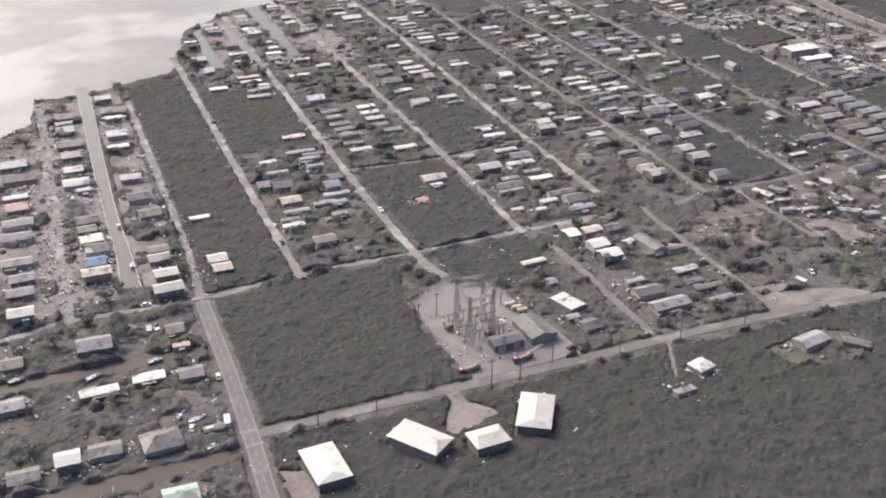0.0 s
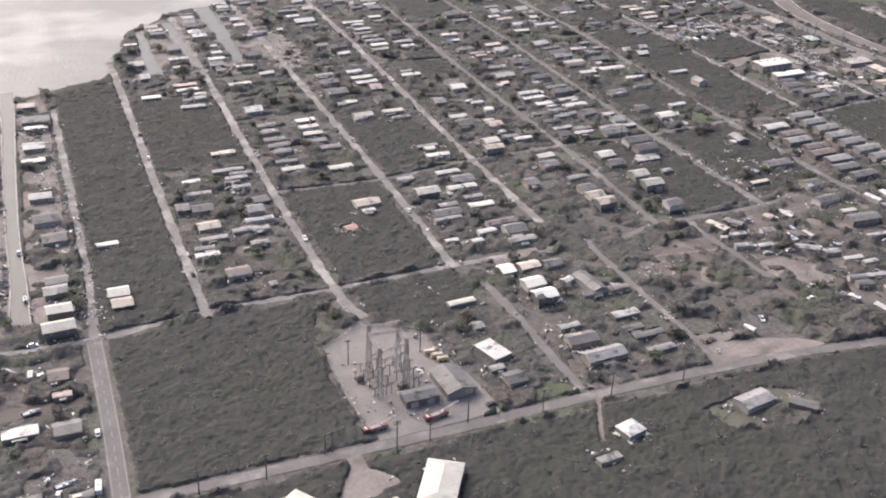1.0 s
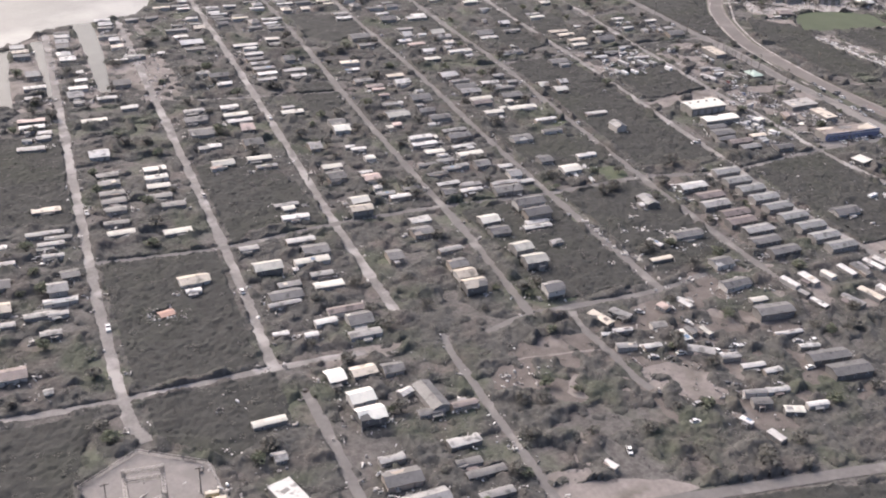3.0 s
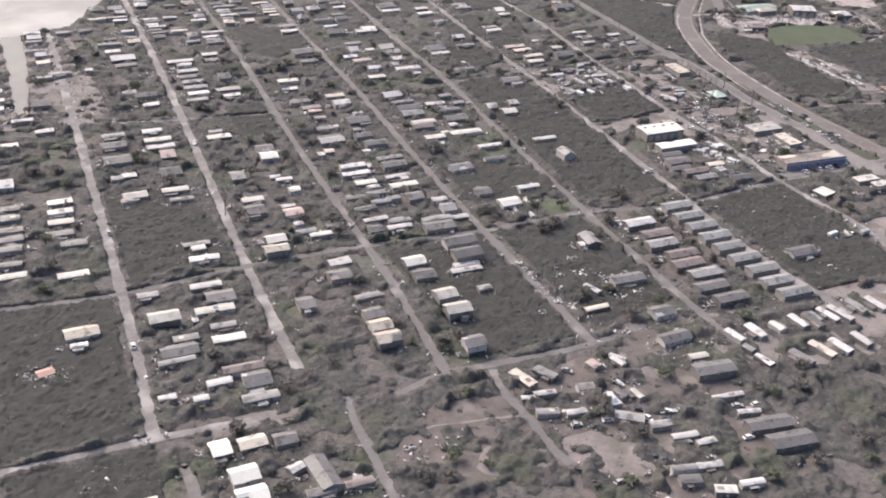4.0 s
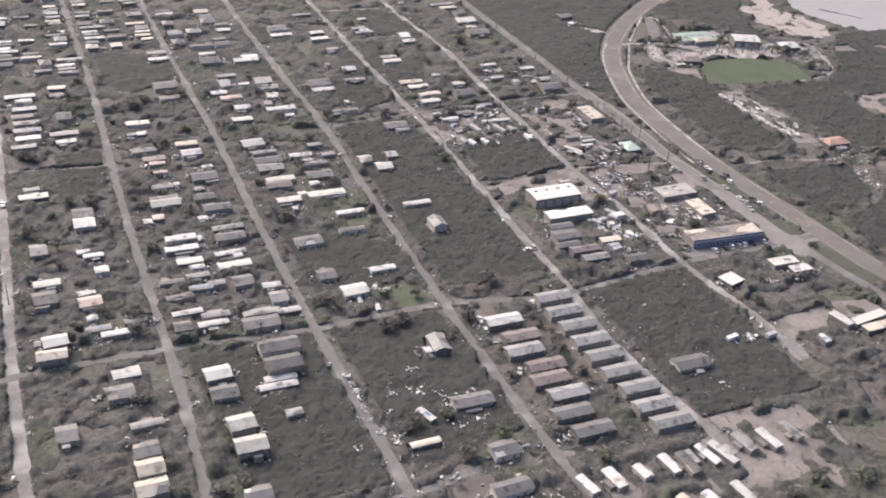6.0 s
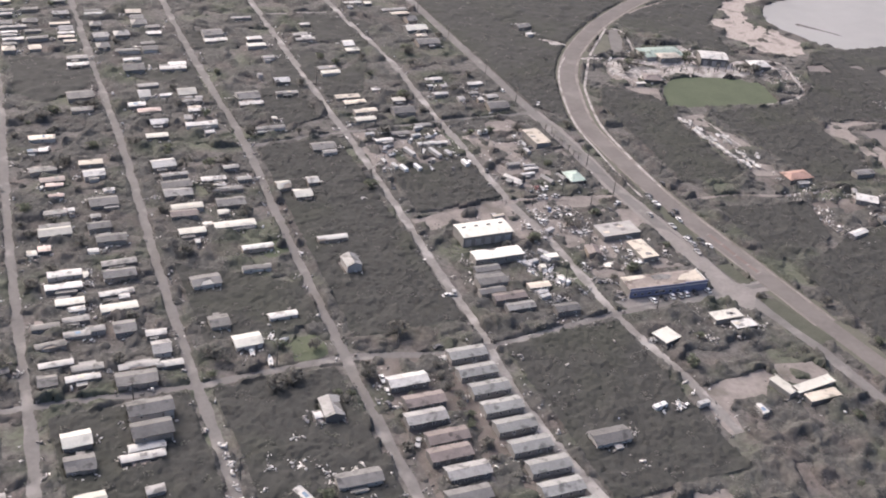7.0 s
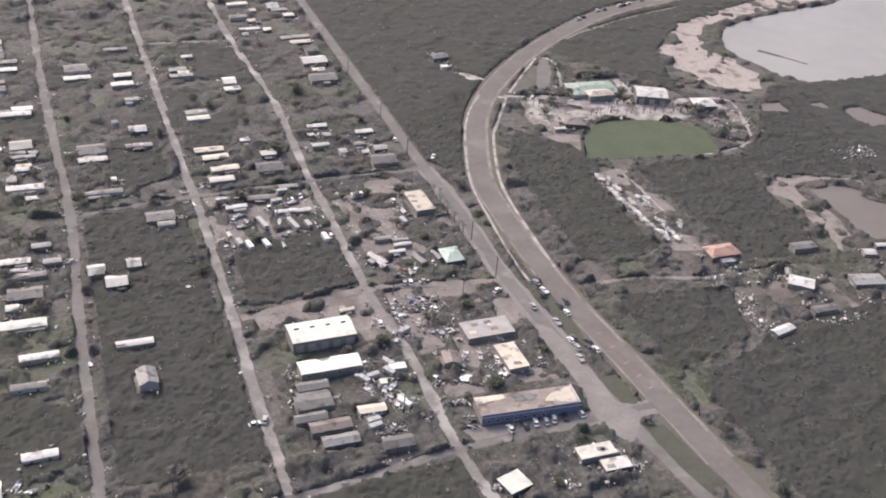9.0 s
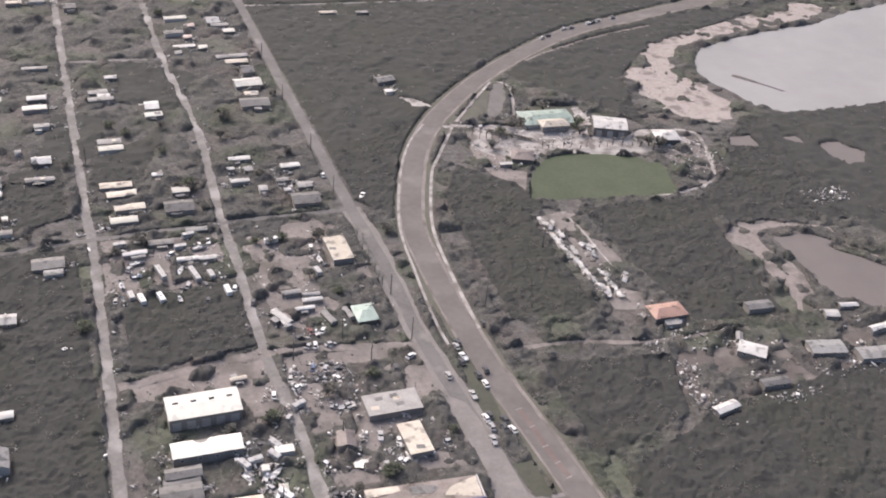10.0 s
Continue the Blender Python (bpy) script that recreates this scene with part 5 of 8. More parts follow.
def room_for(x, y, L, D, gap=0.5):
    if any(abs(x - a) < (L + b) / 2 + gap and abs(y - c) < (D + d) / 2 + gap for a, c, b, d in TAKEN):
        return False
    j0, j1 = int((y - D / 2 - Y0) / CELL), int((y + D / 2 - Y0) / CELL) + 1
    i0, i1 = int((x - L / 2 - X0) / CELL), int((x + L / 2 - X0) / CELL) + 1
    if any(inside(p, np.array(x), np.array(y)) for p in KNOWN):
        return False
    return not OPEN[j0:j1, i0:i1].any() and COVER[j0:j1, i0:i1].max() < 0.7


# street, side, from y, to y, share of lots built on
LOT_ROWS = [
    (2, 1, 262, 322, 0.5), (2, 1, 392, 425, 0.6), (2, -1, 300, 432, 0.0), (3, -1, 262, 322, 0.5), (3, -1, 395, 500, 0.7), (3, 1, 395, 560, 0.6), (4, -1, 395, 560, 0.6), (4, 1, 246, 296, 0.45),
    (4, 1, 352, 560, 0.6), (6, -1, 262, 298, 0.5), (6, -1, 340, 560, 0.65), (6, 1, 305, 560, 0.6), (8, -1, 305, 560, 0.65), (8, 1, 305, 560, 0.65), (9, -1, 303, 560, 0.65),
    (9, 1, 345, 560, 0.6), (10, -1, 345, 560, 0.6), (10, 1, 410, 580, 0.6),
]
LOT_ROWS += [
    (11, -1, 410, 580, 0.55), (11, 1, 412, 560, 0.6), (12, -1, 412, 540, 0.6), (12, 1, 412, 440, 0.4), (12, 1, 478, 550, 0.6), (5, 1, 184, 232, 0.2), (7, -1, 184, 230, 0.2),
    (0, -1, 262, 400, 0.3), (0, 1, 262, 400, 0.2), (9, 1, 244, 252, 0.6), (1, -1, 262, 390, 0.12), (10, 1, 244, 290, 0.0),
]
for street, side, ya, yb, share in LOT_ROWS:
    pts = STREETS[street][0]
    y = ya + rng.uniform(0, 2)
    while y < yb:
        sx = street_x(pts, y)
        trailer = rng.random() < 0.6
        L = rng.uniform(3.8, 7.0) if trailer else rng.uniform(3.4, 5.6)
        D = rng.uniform(1.8, 2.3) if trailer else rng.uniform(3.2, 4.6)
        if sx is not None and rng.random() < share * (1.0 if y > 430 else 0.45):
            for row in (0, 1):
                x = sx + side * (2.6 + L / 2 + row * rng.uniform(7.4, 8.2) + rng.uniform(0, 0.8))
                if row and rng.random() < 0.75:
                    continue
                if room_for(x, y, L, D):
                    colour = rng.choice("wwwllgggt" if y > 410 else "wllggggggwtrp")
                    home(x, y, L, D, colour + ("T" if trailer else rng.choice("HHHP")), rng.uniform(-4, 4) - 1)
                    TAKEN.append((x, y, L, D))
        y += D + rng.uniform(0.9, 2.4)
# crowded shore lots between the short canals
for x, ya, yb in ((93.5, 424, 462), (110, 424, 478), (125.5, 424, 490), (145, 424, 498)):
    y = ya
    while y < yb:
        L, D = rng.uniform(4.2, 6.0), rng.uniform(2.4, 4.2)
        if room_for(x, y, L, D) and rng.random() < 0.75:
            home(x + rng.uniform(-0.5, 0.5), y, L, D, rng.choice("wwllgt") + rng.choice("HHT"), rng.uniform(-6, 6))
            TAKEN.append((x, y, L, D))
        y += D + rng.uniform(1.2, 3.0)
far_me = mesh_of("far_mobile_homes", FAR["verts"], FAR["faces"], FAR["slots"])
far_me.polygons.foreach_set("material_index", FAR["mats"])
tagged(new("far_mobile_homes", far_me), "distant rows of narrow mobile homes with pale metal roofs", "mobile homes", "", "stuff")


# ---- particular buildings ----
WAITING = []


def big_building(name, x, y, L, D, H, roof, wall, turn=0.0, label="", category="building", pitch=0.0, hip=0.0, over=0.15, doors=0, vents=0, windows=0, along="x", patches=0, parapet=0.0):
    """A larger building: walls, roof slab or pitched roof, roller doors, roof vents and windows on its near side."""
    ob = thing(name, x, y, 0, turn, label=label, category=category)
    if along == "y":
        ob.matrix_basis = pose(x, y, 0, 0, 0, turn + 90)
        L, D = D, L
    part("wall", body_mesh(L, D, H, 0 if hip or not pitch else pitch, wall), ob)
    if pitch:
        part("roof", gable_roof(L, D, pitch + 0.05, over, 0.1, roof, hip), ob, (0, 0, H + 0.06))
    else:
        part("roof", boxes("roof", [(-L / 2 - over, L / 2 + over, -D / 2 - over, D / 2 + over, 0, 0.14)], roof), ob, (0, 0, H))
    if parapet:
        for a, b, c, d in ((-L / 2, L / 2, -D / 2, -D / 2 + 0.2), (-L / 2, L / 2, D / 2 - 0.2, D / 2), (-L / 2, -L / 2 + 0.2, -D / 2 + 0.2, D / 2 - 0.2), (L / 2 - 0.2, L / 2, -D / 2 + 0.2, D / 2 - 0.2)):
            part("parapet", boxes("parapet", [(a, b, c, d, H + 0.14, H + 0.14 + parapet)], wall), ob)
    for k in range(doors):
        w = min(1.7, L / doors * 0.6)
        px = -L / 2 + L * (k + 0.5) / doors
        part("roller_door", boxes("roller_door", [(px - w / 2, px + w / 2, -D / 2 - 0.06, -D / 2, 0, H * 0.7)], M["concrete"]), ob)
    for k in range(windows):
        add_window(ob, -L / 2 + L * (k + 0.5) / windows, -D / 2, H * 0.45, 0, 0.7, 0.6)
    for k in range(vents):
        px = -L / 2 + L * (k + 0.5) / vents
        part("roof_vent", boxes("roof_vent", [(px - 0.55, px + 0.55, -0.16, 0.16, H + pitch * 0.9, H + pitch + 0.28)], M["darksteel"], 0.04), ob, (0, D * 0.12, 0))
    for k in range(patches):
        a, b = rng.uniform(-0.35, 0.35) * L, rng.uniform(-0.35, 0.35) * D
        part("roof_patch", boxes("roof_patch", [(a - 0.8, a + 0.9, b - 0.5, b + 0.6, H + 0.14, H + 0.165)], ROOF[rng.choice("gtl")]), ob, turn=rng.uniform(-15, 15), label="torn roof covering")
    r = radians(turn + (90 if along == "y" else 0))
    c = [(x + sx * (L / 2 + 0.6) * math.cos(r) - sy * (D / 2 + 0.7) * math.sin(r), y + sx * (L / 2 + 0.6) * math.sin(r) + sy * (D / 2 + 0.7) * math.cos(r)) for sx, sy in ((-1, -1), (1, -1), (1, 1), (-1, 1))]
    clear_poly(c)
    TAKEN.append((x, y, max(L, D), max(L, D)))
    return ob


# four bright-roofed houses below the road
WR = ROOF["W"]
for x, y, L, D, turn in ((52.2, 163.8, 11.0, 6.5, 90), (72.6, 163.6, 11.2, 6.2, -57.7), (85.2, 157.9, 7.0, 5.2, 0), (98.5, 161.8, 11.6, 6.6, 55.5)):
    big_building("stilt_house", x, y, L, D, 2.4, WR, WALL[3], turn, "raised house with bright white hipped metal roof", "house", pitch=0.75, hip=D * 0.3, over=0.4, windows=3)

# substation
big_building("control_house", 106.6, 190.0, 7.6, 3.8, 1.9, ROOF["g"], WALL[3], -2, "dark grey substation control house with shallow roof", "building", pitch=0.5, doors=2, over=0.3)
big_building("storage_shed", 115.4, 192.3, 6.6, 9.6, 1.8, ROOF["g"], WALL[1], 0, "long dark grey metal storage shed in the yard", "shed", pitch=0.9, along="y", over=0.2)


def bars(name, segs, material, r=0.06):
    """Square bars between pairs of points, one mesh."""
    verts, faces = [], []
    for a, b in segs:
        a, b = Vector(a), Vector(b)
        q = (b - a).to_track_quat("Z", "Y")
        i = len(verts)
        for p in (a, b):
            verts += [p + q @ Vector((sx * r, sy * r, 0)) for sx, sy in ((-1, -1), (1, -1), (1, 1), (-1, 1))]
        faces += [(i + k, i + (k + 1) % 4, i + 4 + (k + 1) % 4, i + 4 + k) for k in range(4)] + [(i + 3, i + 2, i + 1, i), (i + 4, i + 5, i + 6, i + 7)]
    return mesh_of(name, verts, faces, material)


def lattice(h, w0, w1, steps):
    segs, ring = [], []
    for k in range(steps + 1):
        t = k / steps
        w = (w0 + (w1 - w0) * t) / 2
        ring.append([(sx * w, sy * w, h * t) for sx, sy in ((-1, -1), (1, -1), (1, 1), (-1, 1))])
    for a, b in zip(ring, ring[1:]):
        for k in range(4):
            segs += [(a[k], b[k]), (a[k], b[(k + 1) % 4]), (b[k], b[(k + 1) % 4])]
    return segs


def beam(length, w, steps):
    segs = []
    for k in range(steps):
        xa, xb = length * k / steps, length * (k + 1) / steps
        for s, z in ((-1, 0), (1, 0), (-1, w), (1, w)):
            segs.append(((xa, s * w / 2, z), (xb, s * w / 2, z)))
        segs += [((xa, -w / 2, 0), (xb, -w / 2, w)), ((xa, w / 2, 0), (xb, w / 2, w)), ((xa, -w / 2, w), (xb, w / 2, w))]
    return segs


GANTRY = thing("gantry", 103.2, 199.2, 0, 0, label="tall grey steel lattice gantry of the substation", category="gantry")
LEGS = [(-2.8, 4.6), (3.8, 3.7), (-4.0, -4.7), (2.7, -3.4)]
for x, y in LEGS:
    part("lattice_column", shared("lattice", lambda: bars("lattice_column", lattice(12.6, 1.3, 0.5, 11), M["steel"], 0.045)), GANTRY, (x, y, 0))
for a, b, z in ((0, 1, 11.8), (0, 1, 9.8), (2, 3, 11.2), (2, 3, 9.0), (2, 0, 10.6), (3, 1, 10.6)):
    (xa, ya), (xb, yb) = LEGS[a], LEGS[b]
    span = math.hypot(xb - xa, yb - ya)
    part("lattice_beam", bars("lattice_beam", beam(span, 0.6, int(span)), M["steel"], 0.05), GANTRY, (xa, ya, z), math.degrees(math.atan2(yb - ya, xb - xa)))
for k in range(24):
    x, y = -5.6 + 2.1 * (k % 6) + rng.uniform(-0.5, 0.5), -5.4 + 3.2 * (k // 6) + rng.uniform(-0.5, 0.5)
    post = thing("switch_stand", 103.9 + x, 200.2 + y, 0, 0, label="slim steel switch stand with insulators", category="switchgear", group="substation switch stands")
    part("post", shared("swpost", lambda: bars("post", [((0, 0, 0), (0, 0, 2.6)), ((-0.7, 0, 2.6), (0.7, 0, 2.6))], M["rusty"], 0.07)), post)
    for s in (-0.6, 0, 0.6):
        part("insulator", shared("insul", lambda: tube("insulator", (0, 0, 0), (0, 0, 0.5), 0.11, 0.07, M["concrete"])), post, (s, 0, 2.66))
for x, y in ((97.3, 201.9), (104.8, 195.4)):
    tr = thing("transformer", x, y, 0, 10, label="grey oil-filled transformer with cooling fins", category="transformer", group="substation transformers")
    part("tank", boxes("tank", [(-0.9, 0.9, -0.6, 0.6, 0.15, 1.5)], M["rusty"], 0.06), tr)
    part("plinth", boxes("plinth", [(-1.1, 1.1, -0.8, 0.8, 0, 0.15)], M["concrete"]), tr)
    for k in range(6):
        part("cooling_fin", shared("fin", lambda: boxes("cooling_fin", [(-0.05, 0.05, -0.25, 0, 0, 1.0)], M["steel"])), tr, (-0.75 + 0.3 * k, -0.62, 0.3))
    for k in range(3):
        part("bushing", shared("bush", lambda: tube("bushing", (0, 0, 0), (0, 0, 0.7), 0.12, 0.06, M["trim"])), tr, (-0.5 + 0.5 * k, 0, 1.5))
for x, y in ((116.0, 205.6), (116.9, 203.6), (117.5, 201.8)):
    ml = thing("generator_trailer", x, y, 0, -8, label="yellow wheeled generator trailer parked in the yard", category="generator", group="yellow generators")
    part("housing", boxes("housing", [(-1.3, 1.3, -0.5, 0.5, 0.3, 1.15)], M["yellow"], 0.05), ml)
    part("roof_panel", boxes("roof_panel", [(-1.2, 1.2, -0.42, 0.42, 1.15, 1.2)], ROOF["t"]), ml)
    for sx in (-0.5, 0.5):
        for sy in (-0.5, 0.5):
            part("wheel", shared("gwheel", lambda: tube("wheel", (0, -0.08, 0), (0, 0.08, 0), 0.26, 0.26, M["rubber"], 10)), ml, (sx, sy, 0.26))
# chain-link fence round the yard, with its posts
FENCE = [(92.4, 186.5), (93.3, 216.5), (105.5, 223.3), (117.4, 215), (119.8, 186)]
fence = thing("fence", 0, 0, label="dull chain-link fence with steel posts", category="fence")
for (xa, ya), (xb, yb) in zip(FENCE, FENCE[1:]):
    n = max(2, int(math.hypot(xb - xa, yb - ya) / 2.4))
    part("rail", bars("rail", [((xa, ya, 1.1), (xb, yb, 1.1)), ((xa, ya, 0.6), (xb, yb, 0.6)), ((xa, ya, 0.12), (xb, yb, 0.12))], M["steel"], 0.035), fence)
    for k in range(n):
        part("post", shared("fpost", lambda: bars("post", [((0, 0, 0), (0, 0, 1.2))], M["steel"], 0.05)), fence, (xa + (xb - xa) * k / n, ya + (yb - ya) * k / n, 0))

# rows of long alike roofs
for k, (x, y, c) in enumerate(((282.6, 285.6, "w"), (283.6, 278.4, "r"), (281.8, 273.2, "l"), (283.7, 266.4, "r"), (282.2, 261.7, "r"), (283.5, 255.9, "l"), (281.0, 249.8, "g"), (282.4, 243.4, "g"),
                               (299.0, 290.9, "s"), (298.5, 284.4, "s"), (298.7, 278.2, "s"), (298.6, 271.9, "s"), (298.6, 265.6, "s"), (298.8, 259.1, "s"), (299.6, 252.6, "s"), (299.0, 246.2, "s"), (299.7, 240.2, "s"))):
    ob = big_building("row_house", x, y, 8.6, 3.7, 1.7, ROOF[c], WALL[3 if k < 8 else 1], -1.5, f"long {COLOUR_WORD[c]} metal-roofed row building in a tight rank", "house", pitch=0.55, over=0.2, windows=4)
    tagged(ob, group="ranked long buildings")
# trailers drawn up side by side
for x, y, L, D, c, turn in ((273.0, 229.4, 5.4, 1.8, "w", 99), (279.1, 229.2, 5.7, 2.5, "w", 98), (285.4, 229.0, 3.9, 2.1, "W", 98), (291.8, 229.0, 5.6, 2.0, "w", 96), (295.6, 228.0, 6.4, 2.4, "g", 90), (300.9, 228.8, 6.2, 1.8, "w", 100), (304.4, 228.2, 7.2, 2.0, "w", 102),
                            (310.4, 229.4, 6.0, 2.0, "l", 98), (316.2, 228.6, 6.2, 2.1, "w", 97), (322.6, 229.2, 5.6, 2.0, "l", 99), (273.0, 218.4, 4.8, 1.8, "w", 103), (282.2, 216.4, 6.2, 2.3, "l", 105), (289.0, 217.2, 6.8, 2.3, "t", 104), (294.2, 216.8, 6.0, 2.2, "w", 100), (301.0, 217.2, 5.6, 2.1, "w", 96),
                            (272.6, 223.6, 2.8, 1.6, "l", 105), (259.4, 225.2, 4.6, 1.9, "W", -6), (215.0, 225.2, 2.8, 1.2, "w", -14)):
    home(x, y, L, D, c + "T", turn)
TRAILERS = [
    (251.7, 259.5, 4.6, 1.7, "w", 110), (241.3, 231.2, 4.0, 1.7, "w", 125), (347.2, 364.4, 5.4, 1.6, "w", 118), (217.4, 232.0, 6.6, 2.6, "t", -73), (223.0, 232.0, 5.3, 2.4, "l", -63),
    (219.2, 225.4, 4.9, 1.4, "w", -10), (216.6, 219.4, 4.8, 2.0, "l", -16), (222.3, 217.2, 4.4, 1.6, "w", -8), (228.8, 224.2, 3.8, 2.6, "g", -12), (232.0, 218.2, 4.4, 2.2, "X", -94),
    (234.6, 219.4, 3.2, 1.6, "g", -84), (238.2, 218.0, 3.4, 1.5, "W", -82), (240.8, 230.0, 3.7, 1.6, "w", -76), (234.9, 231.0, 2.9, 2.4, "p", -72), (232.1, 211.7, 6.2, 2.8, "l", -36),
    (236.9, 207.2, 4.6, 2.0, "l", -9), (239.5, 202.2, 5.7, 1.6, "w", -8), (242.5, 199.0, 4.3, 1.6, "w", -5),
]
TRAILERS += [
    (233.3, 193.7, 5.1, 1.5, "l", -14), (238.7, 192.6, 5.3, 1.7, "w", -10), (232.5, 190.4, 4.2, 2.4, "g", -16), (237.3, 185.4, 4.2, 2.2, "W", -24), (243.5, 185.2, 5.0, 1.5, "w", -9),
    (225.2, 186.1, 2.8, 1.4, "w", -66), (190.5, 184.5, 2.8, 1.5, "w", -68), (227.8, 179.6, 3.8, 1.8, "w", -79), (257.3, 203.9, 5.0, 1.3, "w", -14), (256.4, 210.2, 7.4, 1.3, "w", -6),
]
for x, y, L, D, c, turn in TRAILERS:
    home(x, y, L, D, c + "T", turn)

for x, y, L, D, H, turn in ((259.2, 219.2, 9.4, 4.2, 2.0, -7), (258.4, 198.8, 9.8, 3.6, 1.7, -8), (259.2, 192.6, 9.6, 4.4, 1.8, -7)):
    big_building("house", x, y, L, D, H, ROOF["g"], WALL[3], turn, "long dark grey house with weathered pitched roof", "house", pitch=0.5, over=0.25, windows=3)
# the white warehouse and its neighbours
big_building("trailer_home", 328.2, 311.8, 5.6, 2.2, 1.2, ROOF["t"], WALL[1], -4, "weathered trailer with long pale tan roof", "mobile home", pitch=0.2, windows=2)
big_building("warehouse", 325.0, 338.2, 14.2, 6.9, 2.9, ROOF["X"], WALL[1], -0.8, "large warehouse with bright cream-white metal roof and grey walls", "warehouse", pitch=0.35, doors=5, vents=4)
big_building("warehouse", 323.7, 326.9, 13.2, 4.1, 2.2, ROOF["X"], WALL[1], -1.5, "long low warehouse with torn white metal roof", "warehouse", pitch=0.3, windows=4)
for x, y, L, D, H, c in ((318.4, 321.6, 6.5, 2.6, 1.7, "g"), (317.2, 316.4, 7.4, 4.0, 1.9, "g"), (318.6, 308.9, 8.2, 3.0, 1.6, "r"), (319.4, 304.6, 7.2, 2.8, 1.4, "l"), (315.5, 312.4, 6.5, 2.4, 1.5, "g")):
    big_building("workshop", x, y, L, D, H, ROOF[c], WALL[rng.choice((1, 3))], -2, f"low workshop shed with {COLOUR_WORD[c]} roof", "workshop", pitch=0.4, windows=2)
# the blue building with its stripped flat roof
blue = big_building("store_building", 359.5, 303.7, 21.6, 5.8, 2.2, M["deck"], WALL[1], -5.2, "long blue-fronted store building with storm-stripped flat roof", "store", windows=0)
part("front_wall", boxes("front_wall", [(-10.8, 4.4, -3.16, -3.06, 0, 2.75), (4.4, 10.9, -3.3, -3.06, 0, 3.0)], M["blue_wall"]), blue, label="blue-painted front wall rising above the roof edge")
part("front_band", boxes("front_band", [(-10.8, 4.4, -3.2, -3.16, 1.95, 2.15), (4.4, 10.9, -3.34, -3.3, 2.1, 2.3)], M["trim"]), blue, label="pale band along the front")
part("parapet", boxes("parapet", [(10.7, 10.9, -3.04, 3.0, 2.34, 2.6)], M["trim"]), blue)
for k in range(7):
    add_window(blue, -9.4 + 2.0 * k, -3.16, 0.6, 0, 0.9, 0.7)


def torn_sheet(name, pts, z, material, parent, label):
    """A ragged piece of roofing, 4 cm thick."""
    r = random.Random(len(pts) + int(10 * pts[0][0]))
    rim = []
    for (xa, ya), (xb, yb) in zip(pts, pts[1:] + pts[:1]):
        rim += [(xa + (xb - xa) * s + r.uniform(-0.12, 0.12), ya + (yb - ya) * s + r.uniform(-0.12, 0.12)) for s in (0, 0.25, 0.5, 0.75)]
    n = len(rim)
    v = [(x, y, z) for x, y in rim] + [(x, y, z + 0.04) for x, y in rim]
    f = [tuple(reversed(range(n))), tuple(range(n, 2 * n))] + [(k, (k + 1) % n, n + (k + 1) % n, n + k) for k in range(n)]
    return part(name, mesh_of(name, v, f, material), parent, label=label)


torn_sheet("roof_patch", [(-10.8, 0.8), (-4.2, 1.6), (-4.6, 2.9), (-10.8, 3.0)], 2.36, ROOF["t"], blue, "cream roof covering left along the back edge")
torn_sheet("roof_patch", [(3.6, -0.8), (7.0, -1.6), (10.4, -2.4), (10.5, 2.9), (8.2, 2.0), (5.4, 1.2)], 2.36, ROOF["t"], blue, "cream roof covering torn along one side")
torn_sheet("roof_patch", [(-2.6, 0.2), (1.6, 0.0), (3.0, 1.4), (0.4, 2.4), (-2.8, 2.2)], 2.36, ROOF["g"], blue, "heap of torn dark roofing")
big_building("broken_building", 361.9, 330.4, 11.2, 6.0, 1.6, M["concrete"], WALL[1], -1, "concrete-roofed building with damaged flat roof", "building", patches=5)
big_building("flat_building", 363.0, 319.2, 4.6, 8.6, 1.7, ROOF["t"], WALL[1], 0, "narrow building with flat cream roof", "building", patches=1)
big_building("flat_building", 366.8, 387.8, 5.0, 10.0, 1.8, ROOF["t"], WALL[1], 0, "yard building with flat tan roof", "building", patches=1)
big_building("green_roof_hut", 365.4, 361.0, 4.2, 5.6, 1.6, ROOF["n"], WALL[3], 0, "dark hut with pale green hipped roof", "hut", pitch=0.7, hip=1.9, over=0.4)
big_building("flat_building", 347.5, 283.6, 4.6, 4.2, 1.5, ROOF["X"], WALL[3], 14, "square low building with bright cream roof", "building", over=0.3)
big_building("flat_building", 366.8, 286.8, 7.6, 3.2, 1.5, ROOF["W"], WALL[1], -2, "long low building with dirty white roof", "building", patches=2)
big_building("flat_building", 369.0, 282.4, 5.6, 2.9, 1.4, ROOF["w"], WALL[3], -2, "low annex with pale worn roof", "building", patches=2)
elbow = big_building("flat_building", 362.8, 259.4, 6.0, 2.4, 1.5, ROOF["W"], WALL[1], -78, "white-roofed building bent at an angle, one wing longer", "building")
part("wing", boxes("wing", [(0, 11.2, -1.2, 1.2, 0, 1.5)], WALL[1]), elbow, (2.6, 0.9, 0), 84)
part("wing_roof", boxes("wing_roof", [(-0.1, 11.4, -1.35, 1.35, 1.5, 1.64)], ROOF["W"]), elbow, (2.6, 0.9, 0), 84)
big_building("flat_building", 369.5, 253.9, 8.2, 2.6, 1.4, ROOF["t"], WALL[3], 0, "low building with pale tan roof by the frontage road", "building")
home(352.9, 254.1, 3.0, 1.8, "wT", -88)
for key, x, y, turn in (("tw", 331.8, 262.0, 10), ("bw", 336.4, 261.5, 60), ("cw", 338.2, 261.0, 20), ("ts", 341.7, 259.9, 5)):
    WAITING.append((key, x, y, turn))
big_building("house", 286.6, 333.6, 3.8, 5.2, 1.9, ROOF["l"], WALL[0], 0, "house with light grey gable roof among brush", "house", pitch=0.9, along="y", windows=2)
